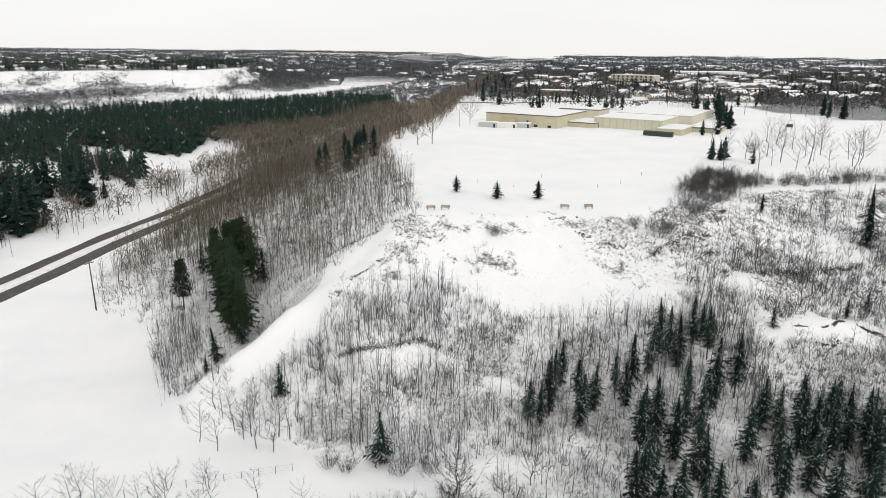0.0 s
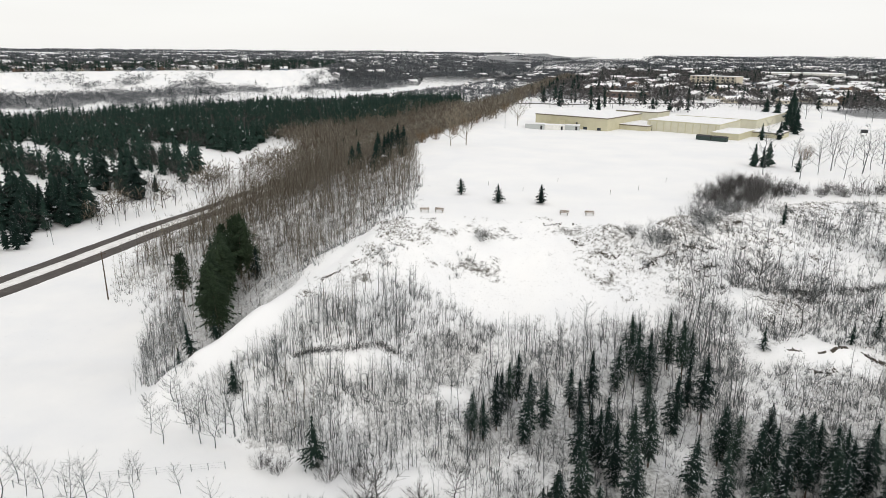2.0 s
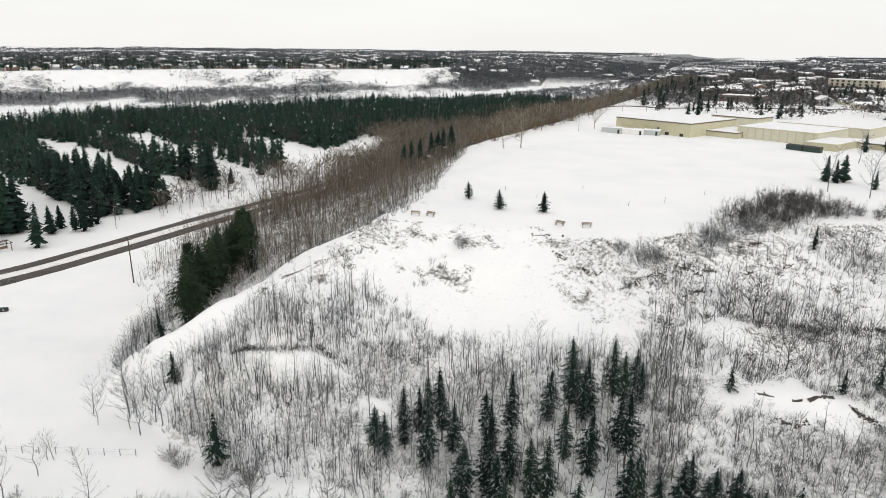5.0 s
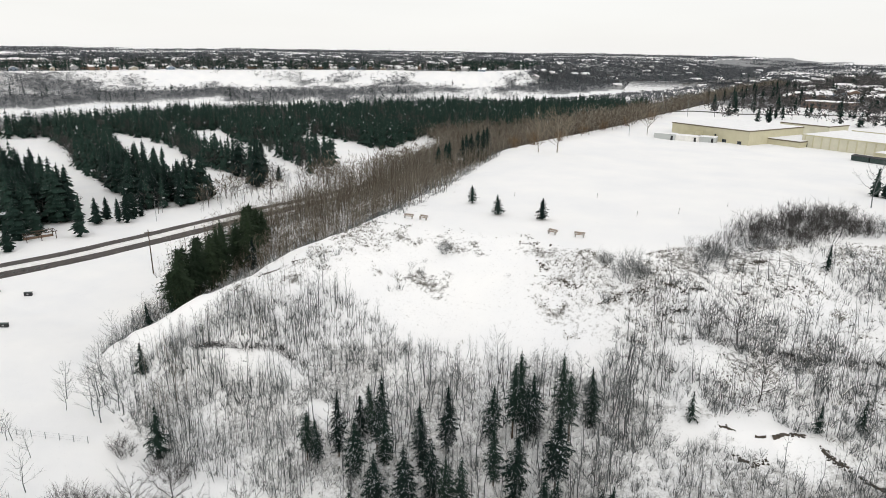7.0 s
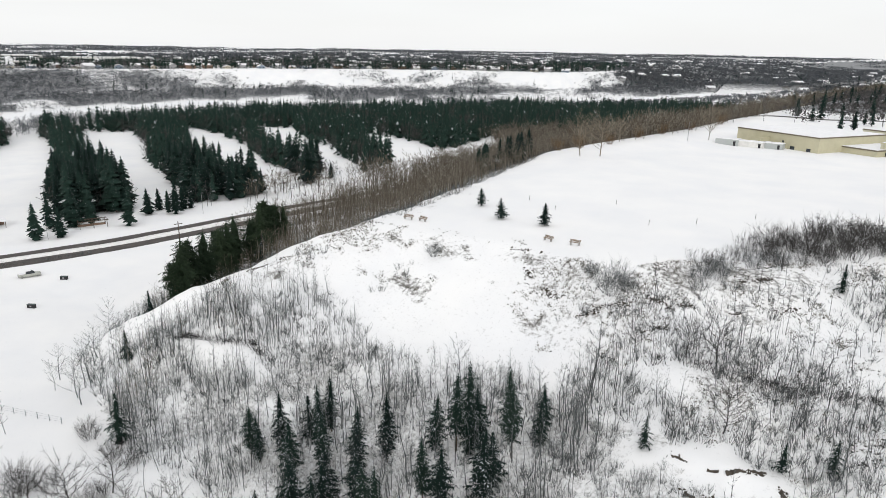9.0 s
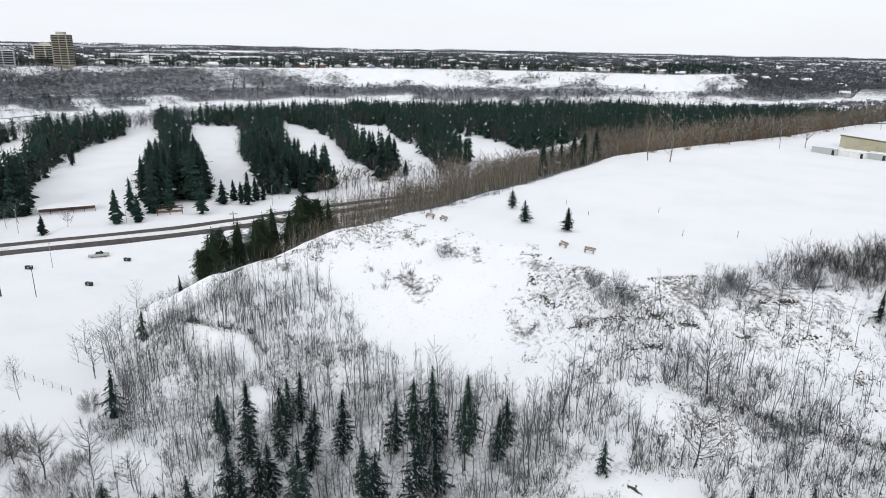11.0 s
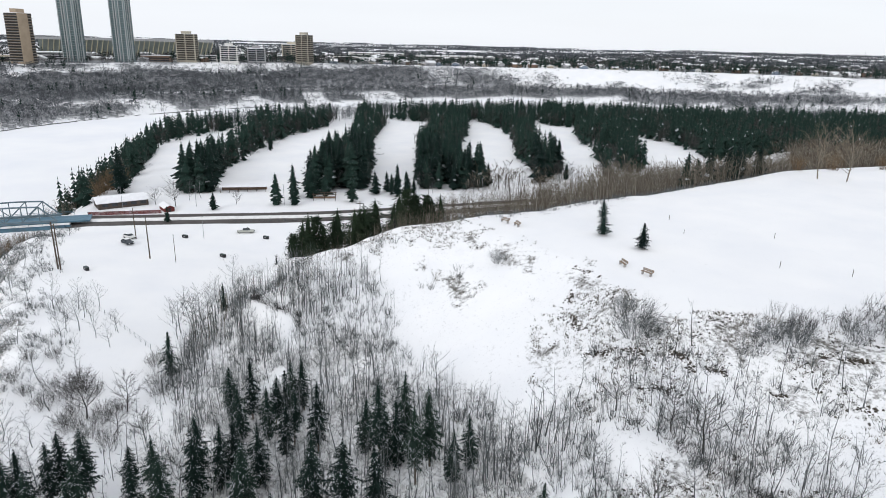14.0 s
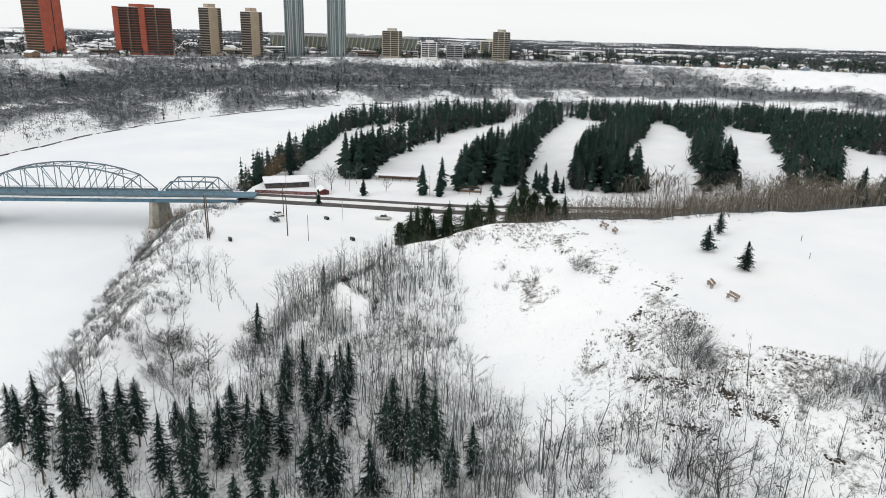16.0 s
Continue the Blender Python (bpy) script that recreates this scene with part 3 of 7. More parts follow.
def pine_shape(seed, tall, wide, clear=0.3):
    """Trunk and crown of a pine: bare below, with rounded needle clumps on rising limbs."""
    rnd = np.random.RandomState(seed)
    trunk, crown = Shape(), Shape()
    trunk.tube((0, 0, -0.4), (0.1, 0, tall * 0.5), 0.22, 0.16, 6)
    trunk.tube((0.1, 0, tall * 0.5), (0, 0.1, tall * 0.96), 0.16, 0.03, 5)
    for n in range(46):
        s = (n + rnd.rand()) / 46
        z = tall * (clear + (0.98 - clear) * s)
        reach = wide * (1 - s**1.8) * (0.45 + 0.55 * rnd.rand()) * min(1, 0.55 + 2.2 * s) + 0.25
        az = 2.4 * n
        c = np.array([math.cos(az) * reach, math.sin(az) * reach, z + 0.12 * reach])
        trunk.tube((0, 0, z - 0.25), c, 0.035, 0.012, 3)
        for _ in range(34):
            p = c + rnd.randn(3) * np.array([0.55, 0.55, 0.36]) - np.array([math.cos(az), math.sin(az), 0]) * rnd.rand() * reach * 0.5
            d = rnd.randn(3) * 0.42
            e = rnd.randn(3) * 0.3
            k = len(crown.v)
            crown.v += [p - d, p + d * 0.6 + e * 0.5, p + e]
            crown.f.append((k, k + 1, k + 2))
    return trunk.done(), crown.done()


def airy_tree(seed, tall, wide, bits, size, slim=0.30, deep=0.2, mid=0.58):
    """A far leafless tree: a stem and an uneven airy crown of twig sprays."""
    rnd = np.random.RandomState(seed)
    s = Shape()
    s.sliver((0, 0, -0.4), (0, 0, tall * 0.8), 0.16, rnd)
    for _ in range(bits):
        p = rnd.randn(3) * np.array([wide, wide, tall * deep]) * 0.5 + np.array([0, 0, tall * mid])
        p[2] = max(p[2], tall * 0.12)
        d = np.array([p[0], p[1], tall * 0.4]) + rnd.randn(3) * wide * 0.6
        d *= size * (0.6 + 0.8 * rnd.rand()) / np.linalg.norm(d)
        e = np.cross(d, rnd.randn(3))
        e *= size * slim / (np.linalg.norm(e) + 1e-6)
        k = len(s.v)
        s.v += [p - d * 0.5, p + d * 0.5 + e, p + d * 0.5 - e]
        s.f.append((k, k + 1, k + 2))
    return s.done()


def mesh_of(name, shape, material):
    me = bpy.data.meshes.new(name)
    v, f = shape
    me.vertices.add(len(v))
    me.vertices.foreach_set("co", v.ravel())
    me.loops.add(f.size)
    me.loops.foreach_set("vertex_index", f.ravel())
    me.polygons.add(len(f))
    me.polygons.foreach_set("loop_start", np.arange(0, f.size, 3, dtype=np.int32))
    me.update(calc_edges=True)
    me.materials.append(material)
    return me


def merged(*shapes):
    vs, fs, k = [], [], 0
    for v, f in shapes:
        vs.append(v)
        fs.append(f + k)
        k += len(v)
    return np.concatenate(vs), np.concatenate(fs)


def scatter(name, shapes, xs, ys, sizes, material, label, category, seed=1, zs=None, tilt=0.04):
    """Many small plants of which nobody could count the pieces, as one mesh."""
    rnd = np.random.RandomState(seed)
    xs, ys = np.asarray(xs, float), np.asarray(ys, float)
    zs = height(xs, ys) if zs is None else zs
    which, turn = rnd.randint(0, len(shapes), len(xs)), rnd.rand(len(xs)) * 6.283
    lean = rnd.randn(len(xs), 2) * tilt
    wide = 0.85 + 0.3 * rnd.rand(len(xs))
    vs, fs, k = [], [], 0
    for n, (v, f) in enumerate(shapes):
        pick = np.where(which == n)[0]
        if not len(pick):
            continue
        c, s = np.cos(turn[pick])[:, None], np.sin(turn[pick])[:, None]
        size = sizes[pick][:, None]
        z = v[None, :, 2] * size
        x = (c * v[None, :, 0] - s * v[None, :, 1]) * size * wide[pick][:, None] + lean[pick, :1] * z + xs[pick][:, None]
        y = (s * v[None, :, 0] + c * v[None, :, 1]) * size * wide[pick][:, None] + lean[pick, 1:] * z + ys[pick][:, None]
        vs.append(np.stack([x, y, z + zs[pick][:, None]], -1).reshape(-1, 3))
        fs.append((f[None] + (np.arange(len(pick)) * len(v))[:, None, None]).reshape(-1, 3) + k)
        k += len(pick) * len(v)
    ob = link_mesh(name, np.concatenate(vs), np.concatenate(fs), material)
    return tagged(ob, label, category, kind="stuff")


def spread(box, gap, seed, keep):
    """Places strewn over a box about gap metres apart, where keep(x, y) holds as a chance."""
    rnd = np.random.RandomState(seed)
    x0, y0, x1, y1 = box
    n = int((x1 - x0) * (y1 - y0) / gap**2)
    xs, ys = x0 + (x1 - x0) * rnd.rand(n), y0 + (y1 - y0) * rnd.rand(n)
    ok = rnd.rand(n) < keep(xs, ys)
    return xs[ok], ys[ok]


def trees(name, kinds, places, label, category, group, seed):
    """Trees as things of their own: an Empty at the foot, with trunk and crown. kinds: pairs of meshes with a height."""
    rnd = np.random.RandomState(seed)
    feet = height([q[0] for q in places], [q[1] for q in places])
    for (x, y, tall), z in zip(places, feet):
        tm, cm, h = kinds[rnd.randint(len(kinds))]
        s = tall / h
        ob = thing(name, pose(x, y, z, rnd.randn() * 1.5, rnd.randn() * 1.5, rnd.rand() * 360) @ Matrix.Scale(s, 4), label, category, group)
        part("trunk", tm, None, ob)
        part("crown", cm, None, ob)


def kind_of(name, shape, h, wood, leaf):
    return mesh_of(name + "_trunk", shape[0], wood), mesh_of(name + "_crown", shape[1], leaf), h


# ---- spruces and pines of the slope and the field ----
SPRUCE = [kind_of("spruce", spruce_shape(10 + k, 13, w, 24, 9, clear=c, droop=0.38, blunt=b, sprays=5, belly=0.3), 13, M_BARK, M_NEEDLE) for k, (w, b, c) in enumerate(((2.2, 0.7, 0.14), (2.5, 0.76, 0.08), (2.3, 0.66, 0.22), (2.0, 0.66, 0.12), (2.6, 0.82, 0.06), (1.9, 0.72, 0.28)))]
SPRUCE_LOW = [kind_of("young_spruce", spruce_shape(20 + k, 5, 1.35, 12, 9), 5, M_BARK, M_NEEDLE) for k in range(2)]
PINE = [kind_of("pine", pine_shape(30 + k, 15, 2.9, c), 15, M_BARK, M_PINE) for k, c in enumerate((0.28, 0.4, 0.2))]
FIELD_FIR = [kind_of("field_spruce", spruce_shape(40 + k, 4.6, 1.5, 15, 10, clear=0.07, blunt=0.85, droop=0.12, sprays=5), 4.6, M_BARK, M_NEEDLE_DRY) for k in range(3)]

ON_SLOPE = [(14.2, 98.4, 8.4), (18.1, 101, 10.4), (16.2, 98.2, 7.6), (23.2, 103.5, 8.4), (22.6, 98.3, 9.2), (21.1, 108.5, 9.4), (19.8, 107.2, 8.6), (25.6, 101.7, 8.6), (29.8, 104.5, 8.8), (31.2, 102.8, 8.6), (33.2, 107, 11)]
ON_SLOPE += [(41, 113.2, 12.3), (41, 117, 11.2), (47.3, 117.8, 11.5), (43.8, 114.7, 9.8), (49.2, 114.8, 11), (50.7, 122, 7.6), (51.4, 119, 7.4), (50.3, 104.4, 12.2), (37.8, 112.4, 8.8), (43.1, 113.3, 9), (41.9, 103.6, 9.2), (45.5, 102.2, 10.6)]
ON_SLOPE += [(33.6, 93.4, 9.8), (32.4, 95.6, 9.4), (35.2, 98.2, 9.4), (38.7, 95.4, 9.6), (40.9, 94.6, 10.6), (30.6, 91, 10.8), (35.4, 89.9, 10.8), (37.2, 85.6, 10.8), (30.6, 85.6, 10), (27.3, 82.5, 8), (45.7, 88.6, 10), (37.4, 82.4, 11.4)]
ON_SLOPE += [(27.8, 61.8, 11), (25, 63.4, 11), (29, 68.4, 11), (28.3, 70.1, 11), (27.9, 73.4, 11), (25.2, 74.4, 10.6), (26.4, 77, 11.6), (31.7, 76.5, 11), (33.4, 66.2, 10.6), (32.6, 71.2, 10.4), (36.5, 76, 10.6), (22.4, 66.4, 9), (38.8, 72, 10.6), (25, 60, 10)]
ON_SLOPE += [(51, 96.1, 10.2), (52.2, 93.4, 10.4), (52.3, 97.8, 9), (57.9, 96.8, 10), (61.6, 95.5, 10), (63.5, 93.7, 10), (66.6, 93.1, 10), (60.4, 92.2, 11.4), (54.7, 90.9, 11.4), (57.1, 91.3, 11), (64.7, 91, 11.5), (64.6, 99.3, 8), (102, 156.3, 14.8), (57, 87, 11), (63, 86, 12), (68, 90, 11), (73, 84, 11), (66, 80, 12), (58, 78, 11), (78, 90, 10), (84, 84, 11), (50, 74, 11), (72, 74, 11), (59, 99, 9), (70, 86.5, 11), (76, 79, 11), (80, 86, 11), (64, 75, 11), (90, 92, 10), (88, 80, 11), (75, 91, 11.5), (70.5, 93, 11), (66, 89.5, 10.5), (82, 95, 11), (63.5, 84, 11), (69, 82, 11), (74, 88, 11.5), (61, 89.5, 10.5), (72, 79, 11), (79, 92, 10.5), (49.6, 86.4, 10), (53, 84, 10.5), (86, 88, 11), (83, 80, 11), (47, 80, 10.6), (54, 79, 10.6)]
trees("spruce_tree", SPRUCE, ON_SLOPE, "tall narrow dark spruce dusted with snow on the slope", "tree", "spruces on the slope", 3)
YOUNG = [(18.7, 106.3, 6.7), (64.9, 123, 4.4), (49, 109.7, 7.8), (-9.4, 91.6, 8.6), (-27.9, 105.1, 6), (86.8, 129.4, 4.6), (81.4, 126.8, 4.1), (-44.4, 121.3, 7), (-45.8, 118.8, 3.6), (-40, 124, 6), (-65, 174, 8), (-42.8, 152.2, 8), (83, 172, 5)]
YARD = [(97.5, 246, 8), (100, 244, 7), (102.5, 247, 8.5), (108.3, 236, 5.5), (150, 372, 11), (156, 380, 13), (129, 340, 8), (138, 344, 9), (168, 420, 15), (174, 432, 15), (163, 444, 14), (182, 450, 13), (60, 470, 10), (66, 480, 11), (30, 540, 12), (154, 369, 13), (191, 482, 16), (251, 432, 15), (249, 452, 14), (167, 438, 13), (244, 436, 12), (-10, 560, 13), (5, 580, 14), (20, 600, 12), (-2, 600, 13), (40, 590, 12), (70, 600, 12), (110, 590, 11), (150, 600, 12), (36, 642, 13)]
trees("young_spruce", SPRUCE_LOW, YOUNG, "small young spruce with snow on its boughs", "tree", "young spruces", 4)
BANK_CONIFER = [kind_of("bank_conifer", spruce_shape(34 + k, 15, w, 20, 10, clear=c, droop=0.2, blunt=b, sprays=5, belly=0.35), 15, M_BARK, M_PINE) for k, (w, c, b) in enumerate(((4.0, 0.12, 0.52), (4.5, 0.08, 0.58), (3.6, 0.16, 0.5)))]
trees("pine_tree", [*PINE[:1], *BANK_CONIFER], [(-43, 129, 15), (-41, 126.5, 13.5), (-47, 138.5, 15), (-45, 134, 12), (-48.4, 147, 15), (-50.5, 150.5, 16), (-49.7, 158.7, 16.5), (-46, 155, 15.5), (-52, 163, 15), (-55, 168, 14), (-57.5, 174, 13), (-47.5, 142.5, 14), (-63, 153.7, 13), (-44.5, 131.5, 14), (-39.6, 124.6, 11), (-49, 145, 14), (-46.5, 136.5, 13), (-51.5, 155.5, 14), (-56, 161, 13.5), (-58.5, 167, 13), (-60.5, 172, 12)],
      "dense dark green pine with a clear trunk on the bank", "tree", "pines on the bank", 5)
for n, (x, y, h) in enumerate([(3.6, 182.4, 4.4), (14, 173.6, 4.8), (24.8, 174, 5.0)]):
    trees("field_spruce", [FIELD_FIR[n]], [(x, y, h)], "small dark spruce standing alone in the snowy field", "tree", "spruces in the field", n)

# ---- leafless woods and brush ----
BARE = [bare_tree(50 + k, 8, 0.2, 10, 8, base=0.4, lean=0.06, girth=0.0075, w=0.017) for k in range(5)]
BARE_BIG = [bare_tree(60 + k, 10, 0.42, 15, 16, base=0.22, lean=0.08, girth=0.011, w=0.019) for k in range(4)]
LEAN_TREE = [merged(*b) for b in (bare_tree(70 + k, 8, 0.22, 7, 5, base=0.3, lean=0.07, tubes=False, w=0.025, girth=0.0075) for k in range(6))]
BUSH = [bush_shape(80 + k, 2.2, 1.5, 12, 2, 0.026) for k in range(5)]
BANK_TREE = [merged(*b) for b in (bare_tree(75 + k, 8, 0.26, 6, 5, base=0.2, lean=0.07, tubes=False, w=0.03, girth=0.0075) for k in range(5))]
SMALL_TREE = [airy_tree(90 + k, 8, 3.3, 42, 1.9, 0.062, 0.42, 0.54) for k in range(5)]
LOW_BUSH = [bush_shape(95 + k, 1.0, 1.2, 9, 1, 0.024) for k in range(5)]


def crest_clear(xs, ys):
    keep = smooth(4.6, 7.6, away(xs, ys, CREST, False))
    for x, y, a, b in MOUNDS:
        keep = keep * smooth(0.85, 1.45, hump(xs, ys, x, y, a, b))
    return keep


def belt(xs, ys):
    d, on = lie(xs, ys)
    return d, on


def south_woods(xs, ys):
    d, on = belt(xs, ys)
    slope = (on["toe"] & ~on["mid"] & (xs > -34) & (ys < 190)) | (~on["toe"] & (xs > 4 + 0.6 * (90 - ys)) & (ys > 56) & (ys < 95) & (xs < 130))
    path = (np.abs(xs - 62 - 0.25 * (ys - 112)) < 2.6) & (ys < 126)
    clear = smooth(-0.12, 0.14, value_noise(xs, ys, 13) + 0.4 * value_noise(xs, ys, 5))
    return crest_clear(xs, ys) * slope * ~path * np.maximum(0.35 + 0.65 * clear, 1.0 * smooth(40, 60, xs)) * (0.6 + 0.4 * smooth(12, 2, d["mid"]))


def east_woods(xs, ys):
    d, on = belt(xs, ys)
    slope = on["mid"] & ~on["rim"] & (xs > 50) & (ys < 215)
    return crest_clear(xs, ys) * slope * (0.15 + 0.85 * smooth(-0.15, 0.15, value_noise(xs + 50, ys, 13) + 0.12 * smooth(16, 4, d["mid"]))) * smooth(3, 12, d["rim"]) * (1 - 0.45 * smooth(22, 8, d["rim"]))


def west_woods(xs, ys):
    d, on = belt(xs, ys)
    west = on["toe"] & ~on["rim"] & (xs < -8) & (ys > 96)
    open_ = smooth(1.0, 3.0, d["rim"]) * np.maximum(smooth(1, 5, d["toe"]), smooth(160, 180, ys)) * (0.6 + 0.4 * np.maximum(smooth(14, 30, d["toe"]), smooth(165, 190, ys)))
    clump = smooth(-0.3, 0.15, value_noise(xs, ys, 14) + 0.5 * value_noise(xs, ys, 5))
    upper = smooth(-80, -40, xs + 0.12 * (ys - 150))
    return west * crest_clear(xs, ys) * open_ * (0.5 + 0.5 * smooth(130, 165, ys)) * (0.35 + 0.65 * np.maximum(clump, upper))


a = spread((-34, 60, 210, 135), 1.38, 11, south_woods)
b = spread((52, 112, 210, 215), 1.55, 12, east_woods)
w = spread((-112, 96, -8, 330), 1.85, 13, west_woods)
UPPER = [(-25, 111), (-24, 119), (-18, 121), (-10, 123.5), (-5, 129), (0, 131), (5, 131), (12, 129), (17, 126), (11, 112), (3, 102), (-12, 100), (-24, 104)]
up = spread((-26, 104, 18, 134), 1.05, 16, lambda x, y: inside(x, y, UPPER) * crest_clear(x, y) * (0.45 + 0.55 * smooth(0, 4, away(x, y, UPPER, True))) * (0.5 + 0.5 * smooth(-0.2, 0.05, value_noise(x, y, 6))))
ax, ay = np.concatenate([a[0], b[0], up[0]]), np.concatenate([a[1], b[1], up[1]])
rnd = np.random.RandomState(21)
sizes = (0.5 + 0.65 * rnd.rand(len(ax))) * np.where(ay < 100, 0.8, 1.0)
dm = away(ax, ay, MID, True)
sizes *= np.where((ax > 0) & (ax < 52), 0.5 + 0.5 * smooth(1, 10, dm), 1.0)
sizes *= np.where(ay > 132, 0.72, 1.0) * np.where((ax > 40) & (ax < 58) & (ay > 116), 1.15, 1.0) * np.where((ax > 58) & (ay < 134), 0.68, 1.0)
sizes *= np.where(inside(ax, ay, UPPER), 0.85, 1.0) * (0.45 + 0.55 * smooth(5, 14, away(ax, ay, CREST, False)))
# the trees that stand nearest to the path of the drone, one by one
near = np.where((ax > 10) & (ax < 62) & (ay > 100) & (ay < 131))[0][:240]
BARE_KIND = [kind_of("aspen", s, 8, M_TWIG, M_TWIG) for s in BARE]
trees("aspen_tree", BARE_KIND, [(ax[k], ay[k], 8 * sizes[k]) for k in near], "slender leafless grey aspen on the snowy slope", "tree", "aspens on the slope", 6)
rest = np.ones(len(ax), bool)
rest[near] = False
scatter("slope_woods", LEAN_TREE, ax[rest], ay[rest], sizes[rest], M_TWIG, "dense leafless thicket of thin grey trees in snow", "woods", 22)
scatter("bank_woods", BANK_TREE, w[0], w[1], (0.5 + 0.55 * np.random.RandomState(23).rand(len(w[0])) ** 1.5 + 0.3 * value_noise(w[0], w[1], 11) + 0.5 * smooth(222, 262, w[1]) * smooth(-52, -72, w[0]) + 0.12 * smooth(170, 230, w[1]) + 0.32 * smooth(160, 185, w[1]) * smooth(-50, -75, w[0])) * (0.5 + 0.5 * smooth(4, 16, away(w[0], w[1], CREST, False))), M_TWIG_RED, "reddish brown leafless woods on the bank above the road", "woods", 24)
f = spread((-112, 330, 80, 950), 3.9, 14, lambda x, y: (lambda d, on: on["toe"] * (1 - on["rim"] * smooth(0, 8, d["rim"])))(*belt(x, y)))
scatter("far_bank_woods", SMALL_TREE, f[0], f[1], 0.8 + 0.7 * np.random.RandomState(25).rand(len(f[0])), M_TWIG_RED, "brown leafless woods along the valley side", "woods", 26)


HEDGE = [(56, 163), (58, 171), (66, 186), (75, 200), (84, 215), (93, 210), (88, 200), (110, 203), (160, 212), (230, 226), (230, 219), (160, 206), (110, 197), (88, 193), (80, 181), (72, 172)]


def brush_at(xs, ys):
    d, on = belt(xs, ys)
    south = south_woods(xs, ys) * 0.8
    east = east_woods(xs, ys) * 0.9
    rim = on["mid"] & ~on["rim"] & (d["rim"] < 16) & (xs > -10) & (ys < 195)
    rim = rim * smooth(0.1, 0.3, value_noise(xs, ys, 9)) * (0.5 + 0.3 * smooth(40, 60, xs))
    shore = (d["shore"] < 34) & (ys > 38) & (xs < 16) & (xs > -150) & ~on["toe"] & ~on["river"]
    shore = shore * smooth(2, 6, d["shore"]) * smooth(0.0, 0.22, value_noise(xs, ys + 9, 8) + 0.12 + 0.22 * smooth(16, 2, d["shore"]) + 0.25 * smooth(-60, -110, xs) + 0.3 * smooth(56, 46, ys) * (xs > -30)) * 0.7
    hedge = 1.0 * inside(xs, ys, HEDGE)
    toe = on["toe"] & (xs < -20) & (d["toe"] < 9) & (ys > 98) & (ys < 160)
    return np.maximum.reduce([south, east, rim, shore, 0.75 * inside(xs, ys, UPPER) * crest_clear(xs, ys), np.clip(hedge, 0, 1), toe * 0.35])


u = spread((-150, 36, 230, 228), 1.45, 15, brush_at)
hd = inside(u[0], u[1], HEDGE)
us = (0.4 + 0.55 * np.random.RandomState(27).rand(len(u[0]))) * np.where(hd, 1.0 + 0.7 * smooth(162, 185, u[1]), 1.0)
HEDGE_BUSH = [bush_shape(340 + k, 2.4, 1.6, 22, 6, 0.014, True) for k in range(5)]
scatter("hedge_brush", HEDGE_BUSH, u[0][hd][::2], u[1][hd][::2], us[hd][::2] * (0.8 + 0.8 * np.random.RandomState(93).rand(hd.sum()))[::2], M_TWIG_DARK, "dark leafless hedge of shrubs at the field's edge", "hedge", 37)
hd = ~hd
scatter("brush", BUSH, u[0][hd], u[1][hd], us[hd], M_TWIG, "leafless grey brush poking out of the snow", "brush", 28)

BANK_BUSH = [(-67.4, 47.3, 1.6), (-22.3, 68.1, 1.1), (-23, 72.2, 1.2), (-10, 64.3, 0.9), (-5.3, 62.3, 1.2), (-27.5, 46, 1.5), (-36.1, 44, 1.3), (-1.9, 60.7, 1), (-12.1, 55.7, 1.2), (-70, 44, 1.4), (-109.6, 47.5, 2), (-32, 58.2, 1.1), (-8.6, 68.1, 1), (1.1, 82.6, 1.2), (-5.2, 73.5, 1.7), (-6.3, 88.7, 1.4), (-14.2, 89.4, 1.4), (-17.5, 90.6, 1.2), (-1.8, 88.5, 1.4),
             (-45.9, 45, 1.2), (-54, 46, 1.1), (-62.2, 45, 1.2), (-76, 46, 1.2), (-89.6, 45, 1.3), (-100, 46, 1.3), (-110.8, 45.5, 1.4), (-120, 47, 1.5), (-3, 71, 1.6), (-7, 75.5, 1.5), (0, 76, 1.5), (2, 80, 1.4), (-10, 72, 1.3), (-13, 66, 1.3), (4, 74, 1.5), (8.4, 77.7, 1.7), (-8, 77, 1.8), (-11, 76.4, 1.5), (6, 75, 1.7), (4.6, 79.4, 1.4), (-5.4, 78.6, 1.3), (11.6, 80, 1.5), (-98, 50, 1.6), (-85, 53, 1.5), (-118, 53, 1.8), (-92, 58, 1.5)]

# single larger leafless trees and bushes
BIG_KIND = [kind_of("cottonwood", s, 10, M_TWIG, M_TWIG) for s in BARE_BIG]
SINGLE = [(34, 125.5, 7.5), (-40, 98, 7), (-33, 99, 8), (-30, 96, 8), (-36, 95, 6), (-27, 95, 8), (-25, 98, 9), (-38, 104, 7), (-34.3, 83.5, 5), (-6.7, 60.7, 5), (-117.7, 40.9, 6), (-37.5, 74.1, 8), (-36.7, 76.6, 8.5), (-30.8, 73.3, 7), (-31.7, 79.6, 6), (-49.7, 76.4, 7), (-51.2, 71.6, 8), (-7.7, 69.2, 4.5), (-21.3, 60.5, 4.5), (-26, 82, 5), (-18, 76, 6), (-20, 62, 8), (-30, 66, 6), (-10, 64, 7)]
